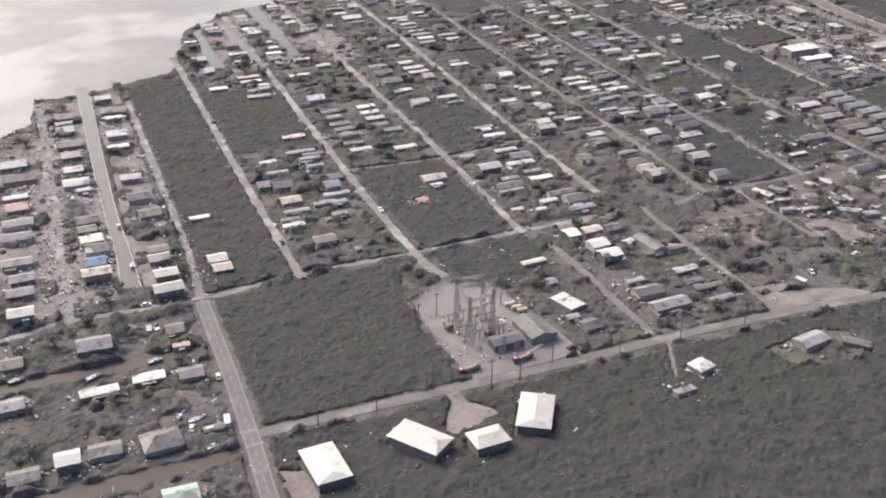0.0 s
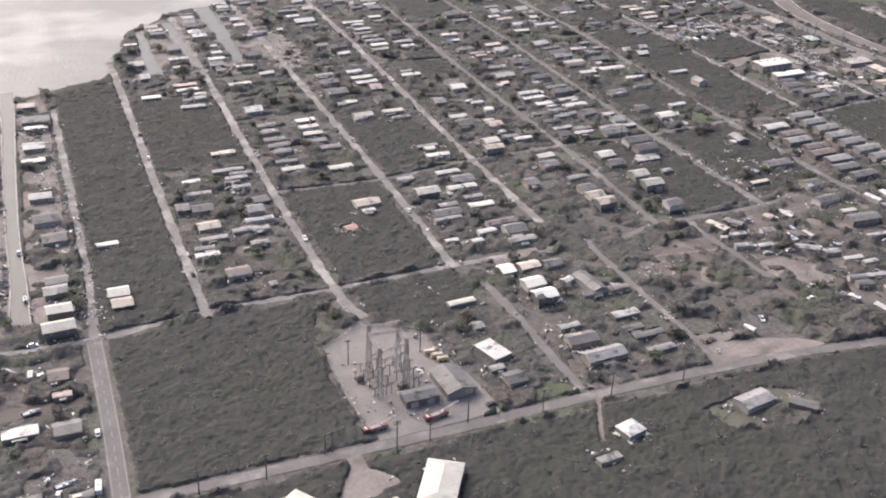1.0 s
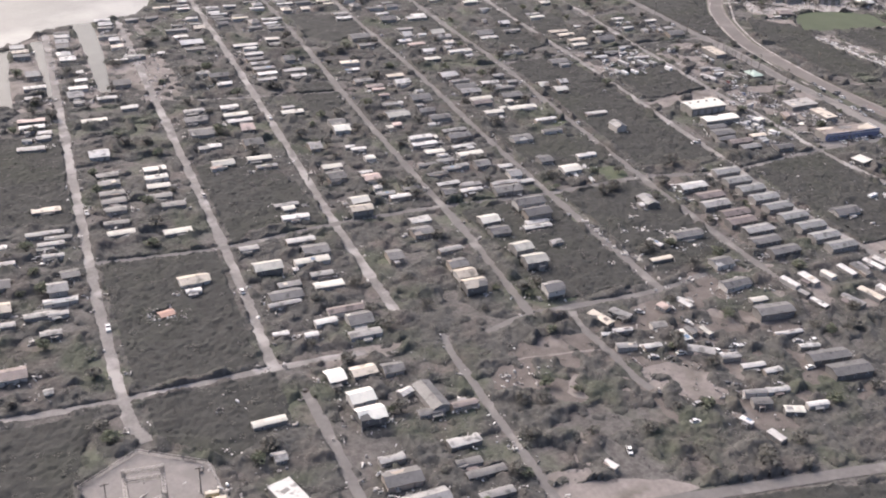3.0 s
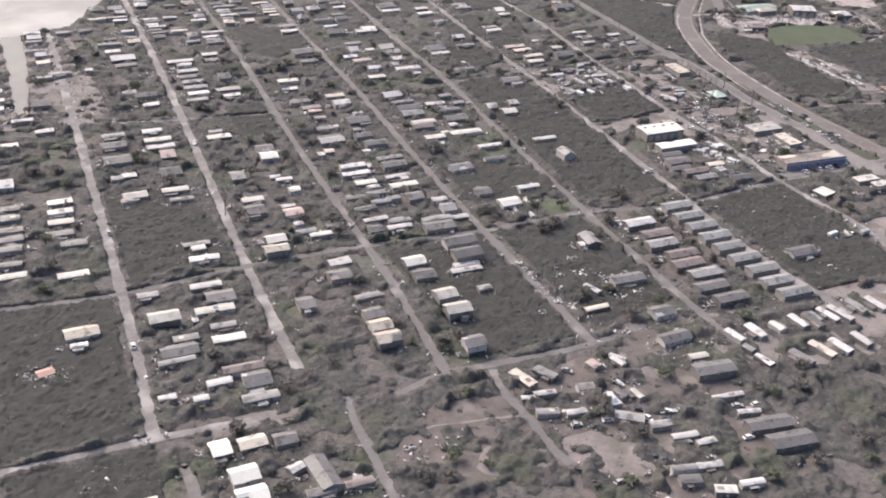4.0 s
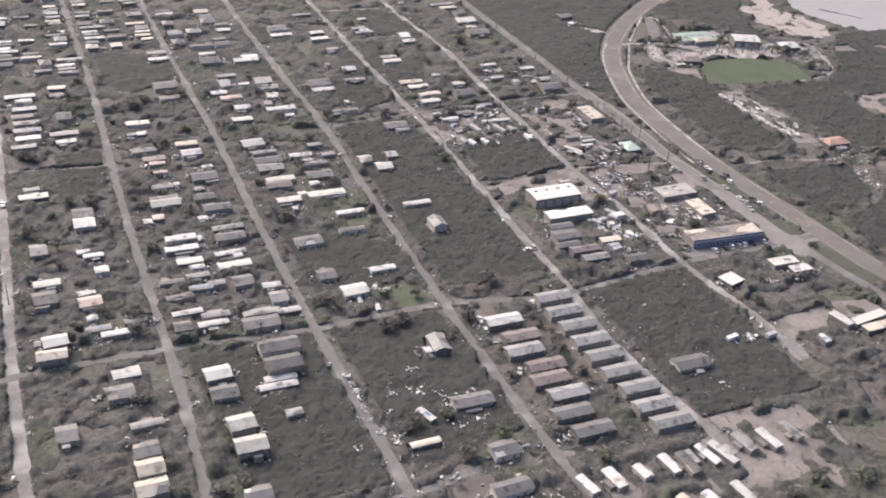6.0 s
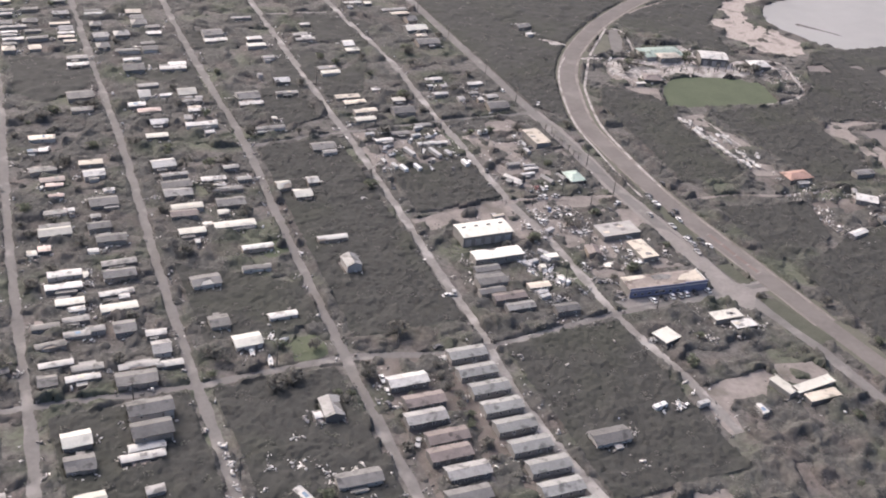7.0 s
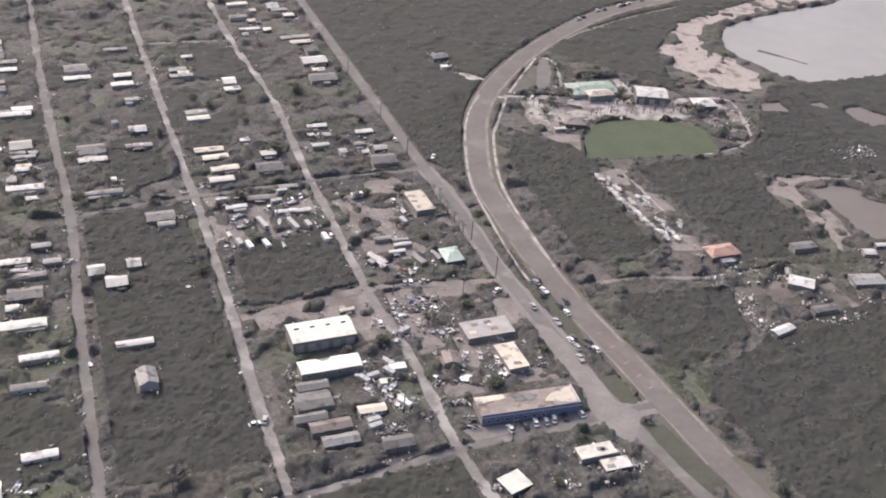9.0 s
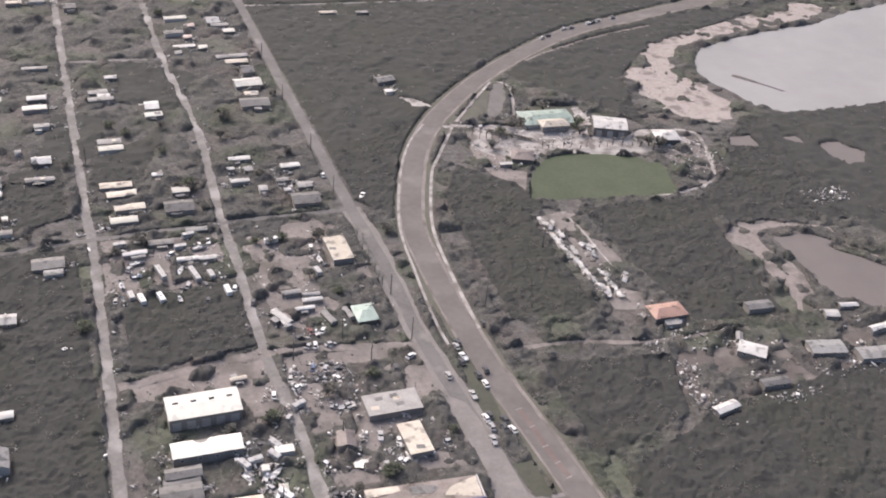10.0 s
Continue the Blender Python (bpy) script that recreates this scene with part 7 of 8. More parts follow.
WRECKS = [crushed_trailer(60 + k) for k in range(4)]
for k, (x, y, turn) in enumerate(((423.2, 389.4, 100), (424.6, 387.2, 60), (425.0, 382.6, 85), (422.9, 381.0, 94), (423.0, 377.4, 92), (423.3, 373.6, 94), (425.1, 374.6, 80), (423.8, 369.8, 92), (424.0, 366.0, 94), (424.2, 362.4, 92),
                                  (424.7, 358.8, 94), (425.1, 355.9, 70), (429.8, 376.2, 150), (429.4, 372.8, 98), (427.8, 363.4, 110), (427.5, 359.4, 96), (427.7, 355.4, 88), (432.4, 360.8, 60))):
    if k < 4:
        WRECKS[k].matrix_basis = pose(x, y, 0.03, 0, 0, turn)
    else:
        copy_thing(WRECKS[k % 4], pose(x, y, 0.03, 0, 0, turn))
strip("track", [(430.9, 393.7), (432.2, 383.5), (431.9, 375.7), (432.1, 369.9), (432.0, 365.2)], 0.55, 0.05, M["coral"], 0.3, 0.9, label="pale marl track along the cleared strip")
# vans, trailers and boats by the warehouses
for key, x, y, turn in (("ts", 336.5, 325.4, -60), ("ts", 335.7, 322.5, -60), ("bw", 333.3, 318.0, 60), ("bw", 334.9, 318.0, 40), ("cs", 333.4, 314.4, -60), ("tw", 335.4, 311.9, -58), ("cw", 333.9, 311.9, 60), ("ts", 331.9, 322.1, 10), ("bs", 329.8, 317.9, -60), ("cw", 329.7, 315.6, -60), ("ts", 329.7, 321.5, -60), ("cw", 328.8, 323.3, 0), ("pd", 333.5, 326.3, 20), ("cw", 331.8, 327.1, 20), ("bw", 328.4, 310.5, 5), ("ts", 327.6, 308.5, 8), ("ts", 327.4, 306.8, 10), ("cd", 331.3, 304.9, 30), ("cd", 329.7, 304.5, 60), ("pd", 337.4, 309.5, -60), ("cd", 337.8, 307.2, -60), ("cw", 344.7, 317.9, -60), ("cd", 344.4, 309.8, 0), ("cs", 340.8, 332.4, 60), ("cw", 338.4, 332.7, 60), ("cw", 339.6, 339.9, 80), ("pw", 360.1, 320.2, 70), ("cw", 358.8, 315.2, 20), ("cs", 369.6, 317.7, 0), ("pd", 346.6, 303.1, 20)):
    put_vehicle(key, x, y, turn, 0.05)
    TAKEN.append((x, y, 1.2, 1.2))
# scrap yard behind the broken building, and the heap by the warehouse
for k in range(26):
    x, y = rng.uniform(343.5, 356), rng.uniform(333, 346.5)
    if not any(abs(x - a) < b / 2 + 1.6 and abs(y - c) < d / 2 + 1.6 for a, c, b, d in TAKEN):
        put_vehicle(rng.choice(("cw", "cs", "cd", "cs", "cd", "pd", "ts", "ps", "cd", "bs", "cb")), x, y, rng.uniform(0, 180), 0.05)
        TAKEN.append((x, y, 1.2, 1.2))
# fire engines with raised ladders by the substation gate
for x, y, turn in ((93.9, 183.9, 4), (107.2, 182.9, 6)):
    ob = thing("fire_engine", x, y, 0.1, turn, label="red fire engine with pale ladder boom swung out", category="fire engine", group="fire engines at the substation")
    part("cab", boxes("cab", [(-2.8, -1.5, -0.6, 0.6, 0.25, 1.3)], M["engine_red"], 0.06), ob)
    part("body", boxes("body", [(-1.4, 2.7, -0.62, 0.62, 0.35, 1.05)], M["engine_red"], 0.05), ob)
    part("hose_bed", boxes("hose_bed", [(-1.2, 1.0, -0.4, 0.4, 1.05, 1.12)], M["steel"]), ob)
    part("light_bar", boxes("light_bar", [(-2.3, -2.0, -0.5, 0.5, 1.3, 1.4)], M["trim"]), ob)
    part("windscreen", boxes("windscreen", [(-2.83, -2.79, -0.5, 0.5, 0.75, 1.2)], M["glass"]), ob)
    for k in range(4):
        part("locker_door", shared("locker", lambda: boxes("locker_door", [(0, 0.8, -0.65, -0.62, 0.42, 0.95)], M["steel"])), ob, (-1.2 + 0.95 * k, 0, 0))
    part("turntable", tube("turntable", (1.6, 0, 1.05), (1.6, 0, 1.4), 0.4, 0.35, M["trim"], 12), ob)
    part("ladder_boom", bars("ladder_boom", [((1.6, -0.2, 1.5), (5.8, 0.6, 1.95)), ((1.6, 0.2, 1.5), (5.8, 1.0, 1.95))] + [((1.6 + 0.4 * k, -0.2 + 0.066 * k, 1.5 + 0.042 * k), (1.6 + 0.4 * k, 0.2 + 0.066 * k, 1.5 + 0.042 * k)) for k in range(11)], M["concrete"], 0.05), ob, label="pale ladder boom")
    wheels(ob, (-2.1, 1.0, 1.9), (-0.56, 0.56), 0.28, 0.2)


# ---- utility poles ----
def utility_pole(x, y, h, turn=0.0, arms=1):
    ob = thing("utility_pole", x, y, 0, turn, label="tall weathered wooden utility pole with crossarm", category="utility pole", group="utility poles")
    part("shaft", shared(("shaft", h), lambda: tube("shaft", (0, 0, 0), (0, 0, h), 0.15, 0.09, M["pole"])), ob)
    for k in range(arms):
        part("crossarm", shared("arm", lambda: boxes("crossarm", [(-0.8, 0.8, -0.06, 0.06, 0, 0.14)], M["pole"])), ob, (0, 0, h - 0.4 - 0.5 * k))
    for s in (-0.6, 0, 0.6):
        part("insulator", shared("pin", lambda: tube("insulator", (0, 0, 0), (0, 0, 0.22), 0.06, 0.04, M["concrete"])), ob, (s, 0, h - 0.26))
    return ob


POLES = [
    (97.4, 208.9, 6.5), (114.3, 207.2, 6.5), (112.6, 178.9, 8.5), (95.2, 175.6, 8), (102.7, 176.2, 5), (81.9, 180.8, 5), (83.3, 180.6, 5.5), (91.3, 206, 6.5), (69, 178.2, 6), (56, 178.8, 6),
    (128, 174.6, 7), (145, 174.4, 7), (163, 173.2, 7), (361.9, 344.8, 6), (358.3, 354.9, 6), (393.9, 358.0, 8), (418.0, 378.1, 7), (373.3, 351.0, 6), (374, 368.3, 6), (346.3, 350.4, 6),
    (334.3, 309.5, 5.5), (352.5, 295.2, 6), (349.8, 324.5, 5), (327.6, 387.3, 6), (312.6, 444.0, 6), (373.3, 415.5, 6), (373.5, 440, 6), (373.3, 473.0, 6), (374, 505, 6), (227, 296.4, 6),
]
POLES += [
    (241.8, 268, 6), (176.4, 330, 6), (258, 300, 6), (286, 300, 6),
]
for x, y, h in POLES:
    utility_pole(x, y, h, 0 if y < 300 else 90, 1 + (h > 7))


# ---- storm debris: torn sheets, boards and household wreckage ----
def debris_mesh(name, spots, material, seed):
    """Small flat boxes at (x, y, spread)."""
    r = np.random.RandomState(seed)
    s = np.array(spots)
    cx, cy = s[:, 0] + r.normal(0, 1, len(s)) * s[:, 2], s[:, 1] + r.normal(0, 1, len(s)) * s[:, 2]
    j = np.clip(((cy - Y0) / CELL).astype(int), 0, GX.shape[0] - 1)
    i = np.clip(((cx - X0) / CELL).astype(int), 0, GX.shape[1] - 1)
    cx, cy = cx[~WET[j, i]], cy[~WET[j, i]]
    n = len(cx)
    a, hx, hy, hz = r.uniform(0, math.pi, n), 0.06 + r.gamma(1.5, 0.125, n), 0.05 + r.gamma(1.5, 0.066, n), r.uniform(0.03, 0.16, n)
    tilt = r.normal(0, 0.25, n)
    cz = r.uniform(0.1, 0.75, n)
    co = np.empty((n, 8, 3))
    for k, (sx, sy, sz) in enumerate(((-1, -1, -1), (1, -1, -1), (1, 1, -1), (-1, 1, -1), (-1, -1, 1), (1, -1, 1), (1, 1, 1), (-1, 1, 1))):
        x, y = sx * hx, sy * hy
        co[:, k, 0] = cx + x * np.cos(a) - y * np.sin(a)
        co[:, k, 1] = cy + x * np.sin(a) + y * np.cos(a)
        co[:, k, 2] = np.maximum(cz + sz * hz + x * tilt, 0.03)
    quads = np.array([(0, 3, 2, 1), (4, 5, 6, 7), (0, 1, 5, 4), (1, 2, 6, 5), (2, 3, 7, 6), (3, 0, 4, 7)])
    idx = (quads[None] + 8 * np.arange(n)[:, None, None]).astype(np.int32)
    me = bpy.data.meshes.new(name)
    me.vertices.add(8 * n)
    me.vertices.foreach_set("co", co.astype(np.float32).ravel())
    me.loops.add(24 * n)
    me.loops.foreach_set("vertex_index", idx.ravel())
    me.polygons.add(6 * n)
    me.polygons.foreach_set("loop_start", np.arange(0, 24 * n, 4, dtype=np.int32))
    me.update(calc_edges=True)
    me.materials.append(material)
    return me


spots, pale = [], []
for x, y, L, D in TAKEN:
    for k in range(rng.randint(8, 24)):
        (pale if rng.random() < 0.32 else spots).append((x + rng.uniform(-0.65, 0.65) * L, y - rng.choice((-1, 1)) * (D / 2 + rng.uniform(0.4, 1.6)), 0.5))
    if rng.random() < 0.4:
        hx, hy = x + rng.choice((-1, 1)) * (L / 2 + 1.6), y + rng.uniform(-1, 1)
        for k in range(rng.randint(10, 26)):
            (pale if rng.random() < 0.45 else spots).append((hx, hy, 0.7))
# heaps by the kerbs
for pts, w, _ in STREETS:
    y = pts[0][1]
    while y < min(pts[-1][1], 520):
        if rng.random() < 0.62:
            sx = street_x(pts, y)
            if sx is not None:
                for k in range(rng.randint(3, 12)):
                    (pale if rng.random() < 0.27 else spots).append((sx + rng.choice((-1, 1)) * (w / 2 + 0.7), y, 0.55))
        y += rng.uniform(3, 7)
# yards that are full of it: x0, x1, y0, y1, pieces
STREWN = [
    (343, 357, 331, 348, 130), (327, 340, 301, 331, 25), (344, 373, 311, 330, 60), (312, 340, 379, 406, 110), (345, 373, 352, 404, 120), (422.3, 425.4, 354, 391, 90),
    (427.5, 430.5, 354, 378, 40), (504, 518, 381, 388, 130), (424, 492, 308, 332, 120), (425, 431, 311, 328, 110), (458, 476, 314, 324, 110), (432, 446, 330, 340, 60),
    (440, 456, 309, 312.5, 70), (424, 432, 332, 336, 50), (420, 468, 426, 449, 160), (180, 200, 214, 222, 30), (243, 268, 226, 244, 90), (272, 335, 226, 296, 160),
]
STREWN += [
    (92, 120, 185, 216, 90), (116, 126, 266, 275, 34), (214, 244, 178, 234, 170), (-10, 40, 150, 240, 400), (120, 140, 185, 236, 70), (145, 178, 182, 238, 150), (243, 272, 244, 262, 40),
    (10, 36, 246, 405, 1500), (46, 54, 246, 400, 420), (476, 492, 402, 424, 160), (110, 180, 410, 520, 600), (355, 374, 278, 292, 90),
]
for xa, xb, ya, yb, n in STREWN:
    for k in range(n):
        (pale if rng.random() < 0.38 else spots).append((rng.uniform(xa, xb), rng.uniform(ya, yb), 0.3))
    for q in range(n // 25):
        cx, cy = rng.uniform(xa, xb), rng.uniform(ya, yb)
        for k in range(8):
            (pale if rng.random() < 0.5 else spots).append((cx, cy, 0.7))
# heaps of torn sheeting on the wrecked lots: x, y, spread, pieces
HEAPS = [
    (241.1, 278.2, 0.5, 14), (241.1, 275.1, 0.5, 18), (241.2, 272.6, 0.5, 18), (241.2, 270.2, 0.5, 18), (240.6, 266.2, 0.5, 14), (254.9, 275.9, 0.8, 26), (248.6, 272.6, 0.5, 14),
    (247.9, 269.1, 0.6, 18), (253.8, 268.6, 1.0, 40), (257.0, 266.8, 0.8, 30), (258.2, 264.6, 0.7, 24), (240.6, 262.4, 0.4, 10), (243.2, 263.1, 0.6, 16), (246.2, 263.5, 0.6, 16),
    (241.7, 258.5, 0.5, 26), (243.4, 254.8, 0.8, 40), (249.0, 264.7, 0.4, 10), (257.7, 254.7, 0.8, 24), (262.5, 255.1, 1.0, 20), (265.2, 265.1, 0.4, 10), (235.1, 254.8, 0.7, 20),
    (184.2, 216.8, 1.0, 9),
]
HEAPS += [
    (191.1, 218.2, 1.0, 7), (198, 220, 0.6, 6), (192.1, 229.4, 0.3, 5), (332, 262, 0.7, 16), (336.4, 261.6, 0.7, 22),
]
for x, y, spread, n in HEAPS:
    for k in range(int(0.6 * n)):
        (pale if rng.random() < 0.72 else spots).append((x, y, spread))
tagged(new("debris", debris_mesh("debris", spots, M["debris"], 7)), "grey and brown boards, sheets and wreckage strewn by the storm", "debris", "", "stuff")
tagged(new("pale_debris", debris_mesh("pale_debris", pale, M["pale_debris"], 8)), "white torn roofing sheets and household wreckage", "debris", "", "stuff")


# ---- scrub: storm-stripped brush over all open land, as loose leaf and twig clumps ----
def smooth_noise(step, seed):
    """Soft random values over the plan."""
    r = np.random.RandomState(seed)
    h, w = GX.shape
    small = r.uniform(0, 1, (int(h * CELL / step) + 3, int(w * CELL / step) + 3))
    fy, fx = (GY - Y0) / step, (GX - X0) / step
    iy, ix = fy.astype(int), fx.astype(int)
    ty, tx = fy - iy, fx - ix
    ty, tx = ty * ty * (3 - 2 * ty), tx * tx * (3 - 2 * tx)
    return (small[iy, ix] * (1 - tx) + small[iy, ix + 1] * tx) * (1 - ty) + (small[iy + 1, ix] * (1 - tx) + small[iy + 1, ix + 1] * tx) * ty


LAND = inside([(-64, -52), (648, -52), (648, 632), (250, 634), (-64, 420)], GX + 9 * smooth_noise(17.0, 31) - 4.5, GY + 9 * smooth_noise(17.0, 32) - 4.5)
TOWN = inside([(-30, 150), (40, 95), (170, 70), (455, 250), (655, 440), (655, 640), (250, 640), (-70, 420)])
ROUGH = 0.6 * smooth_noise(7.0, 3) + 0.4 * smooth_noise(2.5, 4)
DENSE = np.where(COVER > 0.7, COVER * (0.75 + 0.45 * ROUGH), COVER * np.clip(5.0 * ROUGH - 1.2, 0, 2.2))
DENSE = np.where(LAND & ~OPEN, DENSE, 0.0)
TALL = np.where(COVER > 0.7, 0.9 + 0.9 * smooth_noise(3.0, 6), 0.3 + 1.5 * smooth_noise(3.0, 6))
BANDS = [("scrub_shore", -100, 112), ("scrub_west", 112, 210), ("scrub_middle", 210, 310), ("scrub_east", 310, 400), ("scrub_marsh", 400, 700)]


def quad_mesh(name, co, material):
    n = len(co)
    me = bpy.data.meshes.new(name)
    me.vertices.add(4 * n)
    me.vertices.foreach_set("co", co.astype(np.float32).ravel())
    me.loops.add(4 * n)
    me.loops.foreach_set("vertex_index", np.arange(4 * n, dtype=np.int32))
    me.polygons.add(n)
    me.polygons.foreach_set("loop_start", np.arange(0, 4 * n, 4, dtype=np.int32))
    me.update(calc_edges=True)
    me.materials.append(material)
    return me


def crown_quads(cx, cy, rad, base, high, r):
    """Leaf clumps spread over the domes of many low crowns."""
    k = np.maximum(8, (15 * rad ** 1.6).astype(int))
    c = np.repeat(np.arange(len(cx)), k)
    n = len(c)
    th, cz = r.uniform(0, math.tau, n), r.uniform(0.0, 1.0, n)
    sr = np.sqrt(1 - cz * cz)
    lump = 1 + 0.28 * np.sin(3 * th + 6.3 * cx[c]) * np.cos(2 * th + 5.1 * cy[c])
    out = np.stack([sr * np.cos(th), sr * np.sin(th), cz], 1)
    reach = lump * r.uniform(0.5, 1.25, n)
    pos = np.stack([cx[c] + rad[c] * reach * out[:, 0], cy[c] + rad[c] * reach * out[:, 1], 0.85 * base[c] + high[c] * (0.05 + 0.2 * cz) * r.uniform(0.6, 1.3, n)], 1)
    nrm = out * 0.15 + np.array((0, 0, 1.0)) + r.normal(0, 0.14, (n, 3))
    nrm /= np.linalg.norm(nrm, axis=1)[:, None]
    a = r.uniform(0, math.tau, n)
    u = np.stack([np.cos(a), np.sin(a), np.zeros(n)], 1)
    u -= nrm * (u * nrm).sum(1)[:, None]
    u /= np.linalg.norm(u, axis=1)[:, None]
    v = np.cross(nrm, u)
    size = r.uniform(0.24, 0.52, n)[:, None] * (0.7 + 0.3 * rad[c][:, None])
    co = np.empty((n, 4, 3))
    for q, (su, sv) in enumerate(((-1, -0.5), (0.4, -1), (1, 0.5), (-0.4, 1))):
        j = r.uniform(0.55, 1.25, (n, 1)) * size * 0.5
        co[:, q] = pos + u * su * j + v * sv * j
    co[:, :, 2] = np.maximum(co[:, :, 2], 0.03)
    return co


# where brush closes over: whole woodland blocks, and uneven patches in the yards
CLOSED = np.where(COVER > 0.7, np.clip(0.8 * ROUGH + 0.7, 0, 1), np.clip((ROUGH - (0.78 - 0.64 * COVER)) / 0.1, 0, 1))
CLOSED = np.where(LAND & ~OPEN, CLOSED, 0.0)
BUSHY = np.where(COVER > 0.7, 0.3, 1.15) * np.clip(3.0 * smooth_noise(4.2, 41) - 1.7, 0, 1) * (0.6 + 0.8 * smooth_noise(9.0, 42))
LUMPS = np.clip(3.4 * smooth_noise(2.3, 43) - 1.5, 0, 1) * (0.35 + 0.65 * smooth_noise(12.0, 44))
HIGH = CLOSED * (0.3 * TALL + 0.1 * smooth_noise(1.6, 12) + BUSHY + np.where(COVER > 0.7, 0.25, 0.6) * LUMPS)


def canopy_mesh(name, lo, hi, where, step, material, seed):
    """The closed, leafy upper side of the brush, step cells to a facet; it runs into the ground at its edges."""
    r = np.random.RandomState(seed)
    i0, i1 = (max(0, int((v - X0) / CELL) // 4 * 4) for v in (lo, min(hi, 655)))
    h, mask = HIGH[::step, i0:i1 + step + 1:step], where[::step, i0:i1 + step + 1:step]
    ny, nx = h.shape
    wide = step * CELL
    x = X0 + CELL * (i0 + 0.5) + wide * np.arange(nx)[None] + r.uniform(-0.36, 0.36, h.shape) * wide
    y = Y0 + CELL * 0.5 + wide * np.arange(ny)[:, None] + r.uniform(-0.36, 0.36, h.shape) * wide
    on = h > 0.1
    z = np.where(on, h * r.uniform(0.84, 1.1, h.shape) + np.minimum(0.4 * h, 0.15) * r.normal(0, 1, h.shape), -0.12)
    use = ((on[:-1, :-1].astype(int) + on[1:, :-1] + on[:-1, 1:] + on[1:, 1:]) >= 2) & mask[:-1, :-1]
    j, i = np.nonzero(use)
    q = np.stack([j * nx + i, j * nx + i + 1, (j + 1) * nx + i + 1, (j + 1) * nx + i], 1)
    keep, idx = np.unique(q.ravel(), return_inverse=True)
    n = len(q)
    me = bpy.data.meshes.new(name)
    me.vertices.add(len(keep))
    me.vertices.foreach_set("co", np.stack([x.ravel()[keep], y.ravel()[keep], z.ravel()[keep]], 1).astype(np.float32).ravel())
    me.loops.add(4 * n)
    me.loops.foreach_set("vertex_index", idx.astype(np.int32).ravel())
    me.polygons.add(n)
    me.polygons.foreach_set("loop_start", np.arange(0, 4 * n, 4, dtype=np.int32))
    me.update(calc_edges=True)
    me.materials.append(material)
    return me


def grown(a):
    b = a.copy()
    for step, axis in ((4, 0), (-4, 0), (4, 1), (-4, 1)):
        b |= np.roll(a, step, axis)
    return b


NEAR = inside([(-40, 150), (30, 112), (170, 95), (320, 180), (420, 270), (500, 300), (520, 440), (430, 470), (385, 440), (200, 440), (90, 420), (-40, 360)])
CROWNS = np.where(LAND & ~OPEN, np.where(COVER > 0.7, 0.035 * COVER, 0.1 * CLOSED + 0.02 * np.clip(COVER / 0.5, 0, 1)), 0.0)
for b, (name, lo, hi) in enumerate(BANDS):
    r = np.random.RandomState(20 + b)
    mine = (GX >= lo) & (GX < hi)
    far = np.where(TOWN, np.clip((np.hypot(GX - 150, GY - 60) - 420) / 200, 0, 0.5), 0.85)

    def scatter(density):
        count = r.poisson(density * mine * CELL * CELL * (1 - far))
        j, i = np.nonzero(count)
        m = count[j, i]
        j, i = np.repeat(j, m), np.repeat(i, m)
        return j, i, X0 + CELL * (i + r.uniform(0, 1, len(i))), Y0 + CELL * (j + r.uniform(0, 1, len(j)))

    j, i, px, py = scatter(np.where(CLOSED < 0.5, DENSE, 0) * 1.2)
    size = r.uniform(0.25, 0.6, len(px)) * (0.85 + 0.35 * COVER[j, i])
    low = clump_mesh(name + "_low", px, py, 0.35 * TALL[j, i], size, 50 + b, M["scrub"], 0.4)
    tagged(new(name + "_low", low), "low grey-brown storm-stripped brush", "scrub", "", "stuff")
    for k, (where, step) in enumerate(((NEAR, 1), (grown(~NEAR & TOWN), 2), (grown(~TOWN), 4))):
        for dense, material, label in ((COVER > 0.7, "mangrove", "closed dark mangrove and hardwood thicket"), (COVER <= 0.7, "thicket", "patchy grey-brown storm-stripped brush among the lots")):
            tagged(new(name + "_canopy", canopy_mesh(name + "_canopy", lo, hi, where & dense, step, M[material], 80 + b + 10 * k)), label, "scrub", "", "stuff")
    j, i, px, py = scatter(CROWNS)
    rad = r.uniform(0.5, 1.2, len(px))
    co = crown_quads(px, py, rad, HIGH[j, i], TALL[j, i] * r.uniform(0.6, 1.2, len(px)), r)
    tagged(new(name, quad_mesh(name, co, M["scrub"])), "dense low crowns of grey-brown storm-stripped coastal scrub", "scrub", "", "stuff")


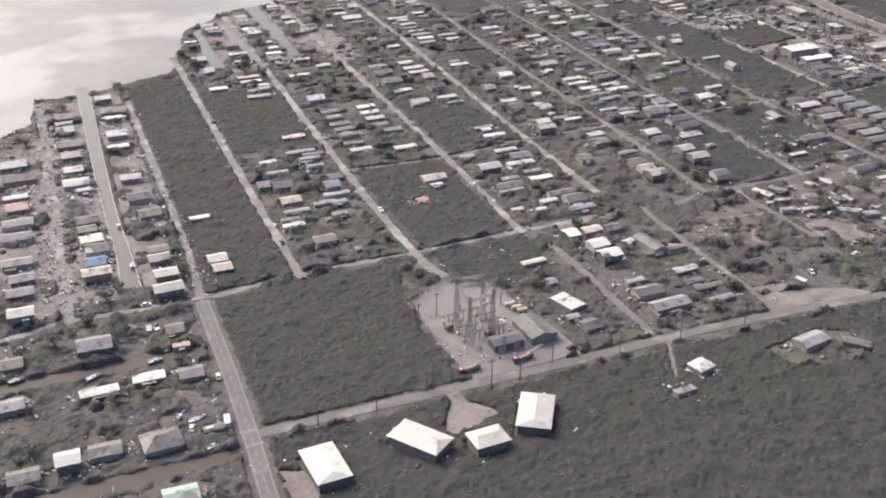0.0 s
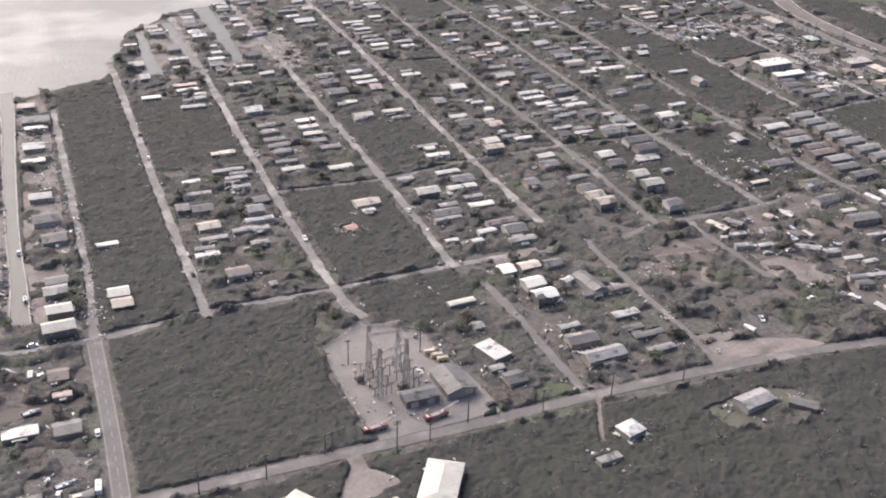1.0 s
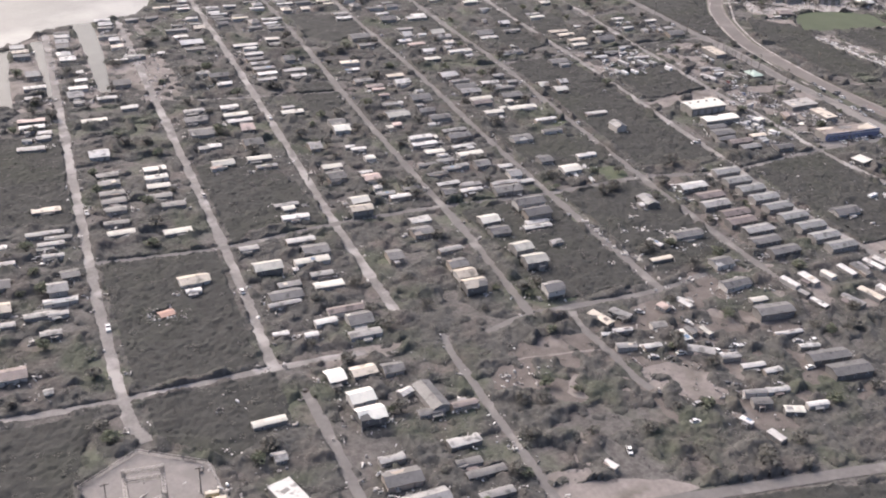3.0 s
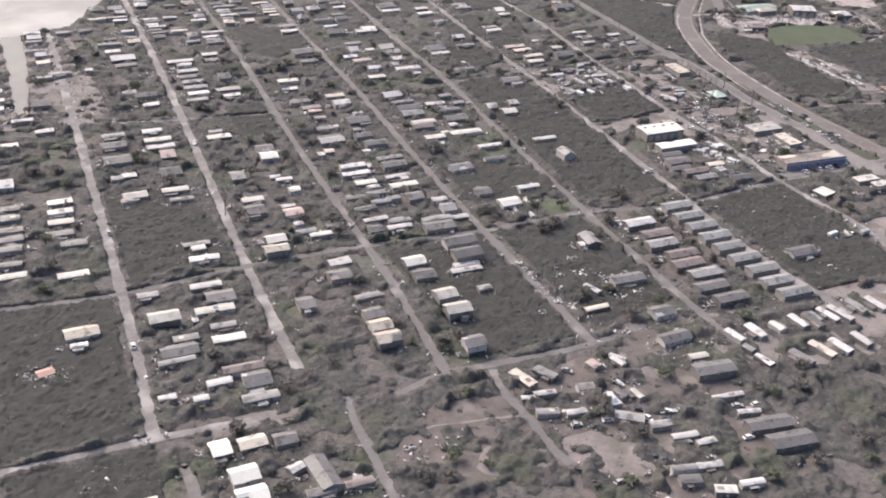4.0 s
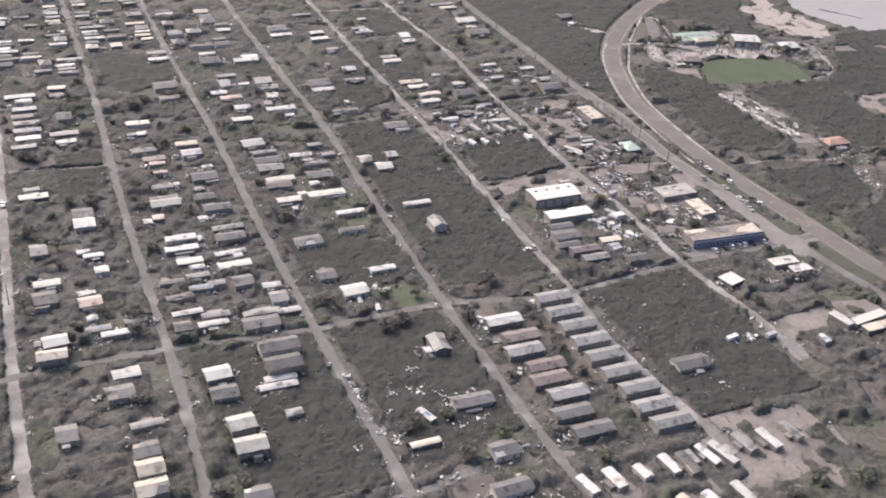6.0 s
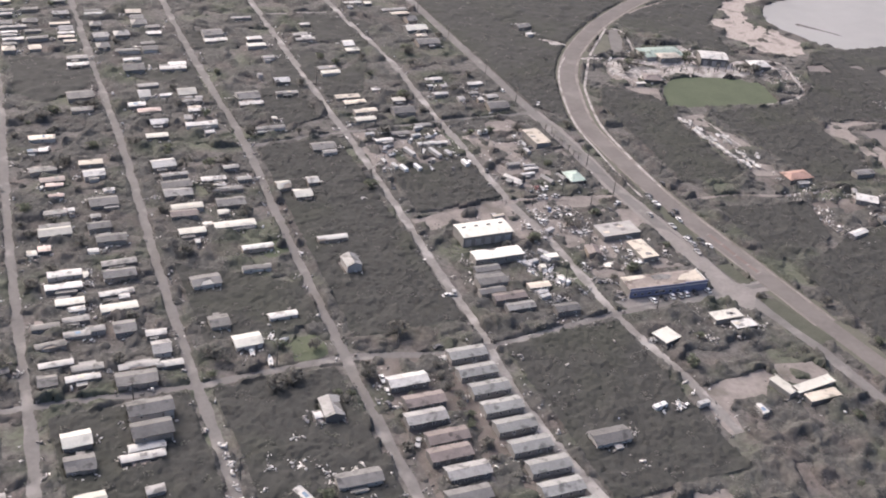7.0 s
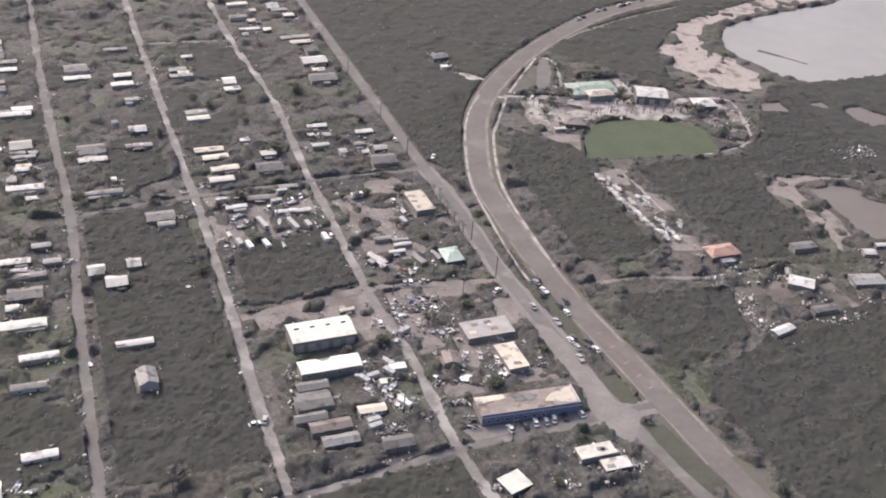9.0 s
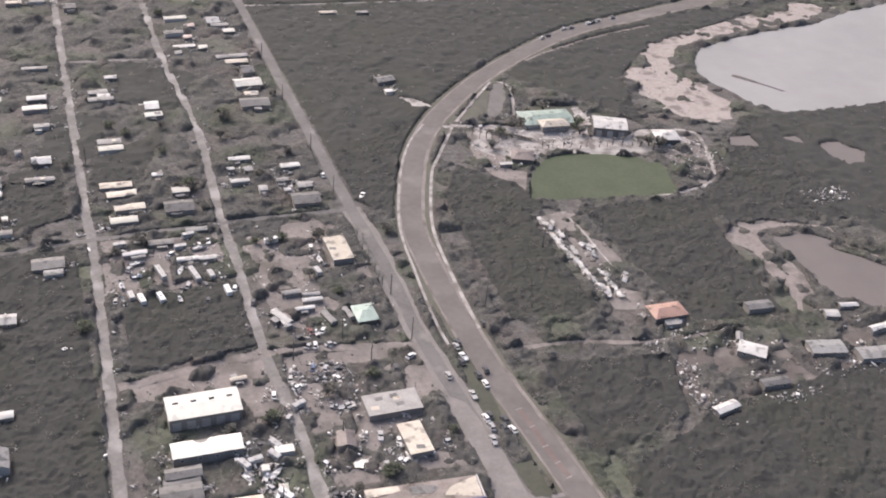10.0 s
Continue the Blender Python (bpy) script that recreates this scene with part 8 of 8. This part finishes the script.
# ---- single trees among the houses ----
def tree_proto(seed, green):
    r = np.random.RandomState(seed)
    ob = thing("tree", 0, 0, label="wind-stripped tree with ragged " + ("green" if green else "grey-green") + " crown", category="tree", group="neighbourhood trees")
    h = r.uniform(1.3, 2.1)
    segs = [((0, 0, 0), (0.08, 0.05, h * 0.55))]
    for k in range(5):
        a = r.uniform(0, math.tau)
        segs.append(((0.05, 0.03, h * r.uniform(0.3, 0.5)), (0.7 * math.cos(a), 0.7 * math.sin(a), h * r.uniform(0.7, 1.0))))
    part("trunk", bars("trunk", segs, M["bark"], 0.07), ob)
    n = 110
    q = r.normal(0, 1, (n, 3))
    q /= np.linalg.norm(q, axis=1)[:, None]
    q *= (r.uniform(0.35, 1.0, n) ** 0.5)[:, None] * np.array((1.0, 0.9, 0.62))
    lump = r.uniform(-0.4, 0.4, (4, 2))
    pick = r.randint(0, 4, n)
    px, py, pz = q[:, 0] + lump[pick, 0], q[:, 1] + lump[pick, 1], h * 0.8 + q[:, 2] * 0.85
    me = clump_mesh("crown", px, py, np.ones(n), r.uniform(0.25, 0.6, n), seed, M["green_leaf" if green else "leaf"], 0.6)
    co = np.empty(12 * n, np.float32)
    me.vertices.foreach_get("co", co)
    co = co.reshape(n, 4, 3)
    co[:, :, 2] += (pz - co[:, :, 2].mean(1))[:, None]
    me.vertices.foreach_set("co", co.ravel())
    me.update()
    part("crown", me, ob)
    return ob


TREES = [tree_proto(300 + k, k >= 5) for k in range(7)]
r = np.random.RandomState(77)
ok = LAND & ~OPEN & (COVER < 0.7) & (COVER > 0.3) & (GY < 470) & (GY > 150) & (GX < 400)
near = LAND & ~OPEN & (COVER > 0.6) & (COVER < 0.7)
wide = OPEN.copy()
for step, axis in ((3, 0), (-3, 0), (3, 1), (-3, 1)):
    wide |= np.roll(OPEN, step, axis)
ok, near = ok & ~wide, near & ~wide
js, is_ = np.nonzero(ok)
jn, in_ = np.nonzero(near)
pick = r.permutation(len(jn))[:70]
some = r.permutation(len(js))[:400]
by_hand = [(291.2, 289), (290.6, 286.4), (291.4, 281.6), (291.6, 278.4), (290.8, 275), (291.5, 272), (290.2, 269.4), (291.2, 262.6), (290.6, 258.4), (276.2, 292), (275.6, 290), (268.6, 284.4), (267.6, 287), (270, 285.6), (258.5, 293), (260.6, 294), (256.4, 292.6),
           (248.6, 258), (246.2, 257), (256, 258.6), (244, 300.6), (246.4, 306), (248, 304.2), (438, 446), (440.5, 443.5), (437.2, 443), (456.5, 437.5), (458, 440.2), (456.8, 434.5), (474.5, 423.8), (477, 421.5), (472.8, 426.8), (452, 452), (446.5, 451.5), (432, 439), (426, 431.5)]
js = np.concatenate([js[some], jn[pick], [int((y - Y0) / CELL) for _, y in by_hand]])
is_ = np.concatenate([is_[some], in_[pick], [int((x - X0) / CELL) for x, _ in by_hand]])
order = np.argsort(js[:-len(by_hand)], kind="stable")
order = np.concatenate([np.arange(len(js) - len(by_hand), len(js)), order])
FURTHER = {"verts": [], "faces": [], "mats": []}
SLOTS = [M["bark"], M["leaf"], M["green_leaf"]]
for placed, k in enumerate(order):
    x, y = X0 + CELL * is_[k], Y0 + CELL * js[k]
    proto = TREES[placed % 7]
    s = r.uniform(0.9, 2.0)
    m = pose(x, y, 0, 0, 0, r.uniform(0, 360))
    if placed < 7:
        proto.matrix_basis = m
    elif placed < 290:
        t = copy_thing(proto, m)
        t.scale = (s, s, s * 0.9)
    else:
        for child in proto.children:
            at = len(FURTHER["verts"])
            FURTHER["verts"] += [m @ Vector((s * v.co.x, s * v.co.y, 0.9 * s * v.co.z)) for v in child.data.vertices]
            FURTHER["faces"] += [tuple(at + i for i in p.vertices) for p in child.data.polygons]
            FURTHER["mats"] += [SLOTS.index(child.data.materials[0])] * len(child.data.polygons)
me = bpy.data.meshes.new("further_trees")
me.from_pydata(FURTHER["verts"], [], FURTHER["faces"])
for m in SLOTS:
    me.materials.append(m)
me.polygons.foreach_set("material_index", FURTHER["mats"])
tagged(new("further_trees", me), "ragged wind-stripped trees among the further house rows", "trees", "", "stuff")


# ---- battered palms about the school and along the verge ----
def palm_proto(seed):
    r = np.random.RandomState(seed)
    ob = thing("palm_tree", 0, 0, label="wind-battered palm with drooping dark fronds", category="palm", group="palms by the school")
    h = r.uniform(2.0, 3.0)
    part("trunk", tube("trunk", (0, 0, 0), (r.uniform(-0.2, 0.2), r.uniform(-0.2, 0.2), h), 0.1, 0.07, M["bark"]), ob)
    verts, faces = [], []
    for k in range(9):
        a = k * math.tau / 9 + r.uniform(-0.2, 0.2)
        d = Vector((math.cos(a), math.sin(a), 0))
        s = Vector((-d.y, d.x, 0)) * 0.13
        i = len(verts)
        for t, z in ((0.0, 0.0), (0.45, 0.16), (0.85, 0.0), (1.15, -0.32)):
            w = 0.35 + 0.65 * math.sin(math.pi * min(1, t / 1.15 + 0.05))
            p = Vector((0, 0, h + z)) + d * t
            verts += [p - s * w, p + s * w]
        faces += [(i + 2 * q, i + 2 * q + 1, i + 2 * q + 3, i + 2 * q + 2) for q in range(3)]
    part("crown", mesh_of("crown", verts, faces, M["leaf"]), ob)
    return ob


PALMS = [palm_proto(900 + k) for k in range(3)]
spots_palm = [(440 + 2.6 * k + rng.uniform(-0.8, 0.8), 428.5 - 0.35 * k + rng.uniform(-1.0, 1.0)) for k in range(13)]
spots_palm += [(421 + 1.9 * k, 440 - 0.7 * k + rng.uniform(-0.7, 0.7)) for k in range(8)] + [(472 + rng.uniform(-2, 3), 424 + rng.uniform(-4, 8)) for k in range(7)]
spots_palm += [(446 + rng.uniform(-1, 2), 468 + rng.uniform(-4, 5)) for k in range(6)] + [(374 + rng.uniform(-1.4, 0.4), 372 + 3.2 * k) for k in range(8)] + [(58 + rng.uniform(-2, 2), 409 + rng.uniform(-2, 1)) for k in range(5)]
for k, (x, y) in enumerate(spots_palm):
    m = pose(x, y, 0.05, 0, 0, rng.uniform(0, 360))
    if k < 3:
        PALMS[k].matrix_basis = m
    else:
        copy_thing(PALMS[k % 3], m)
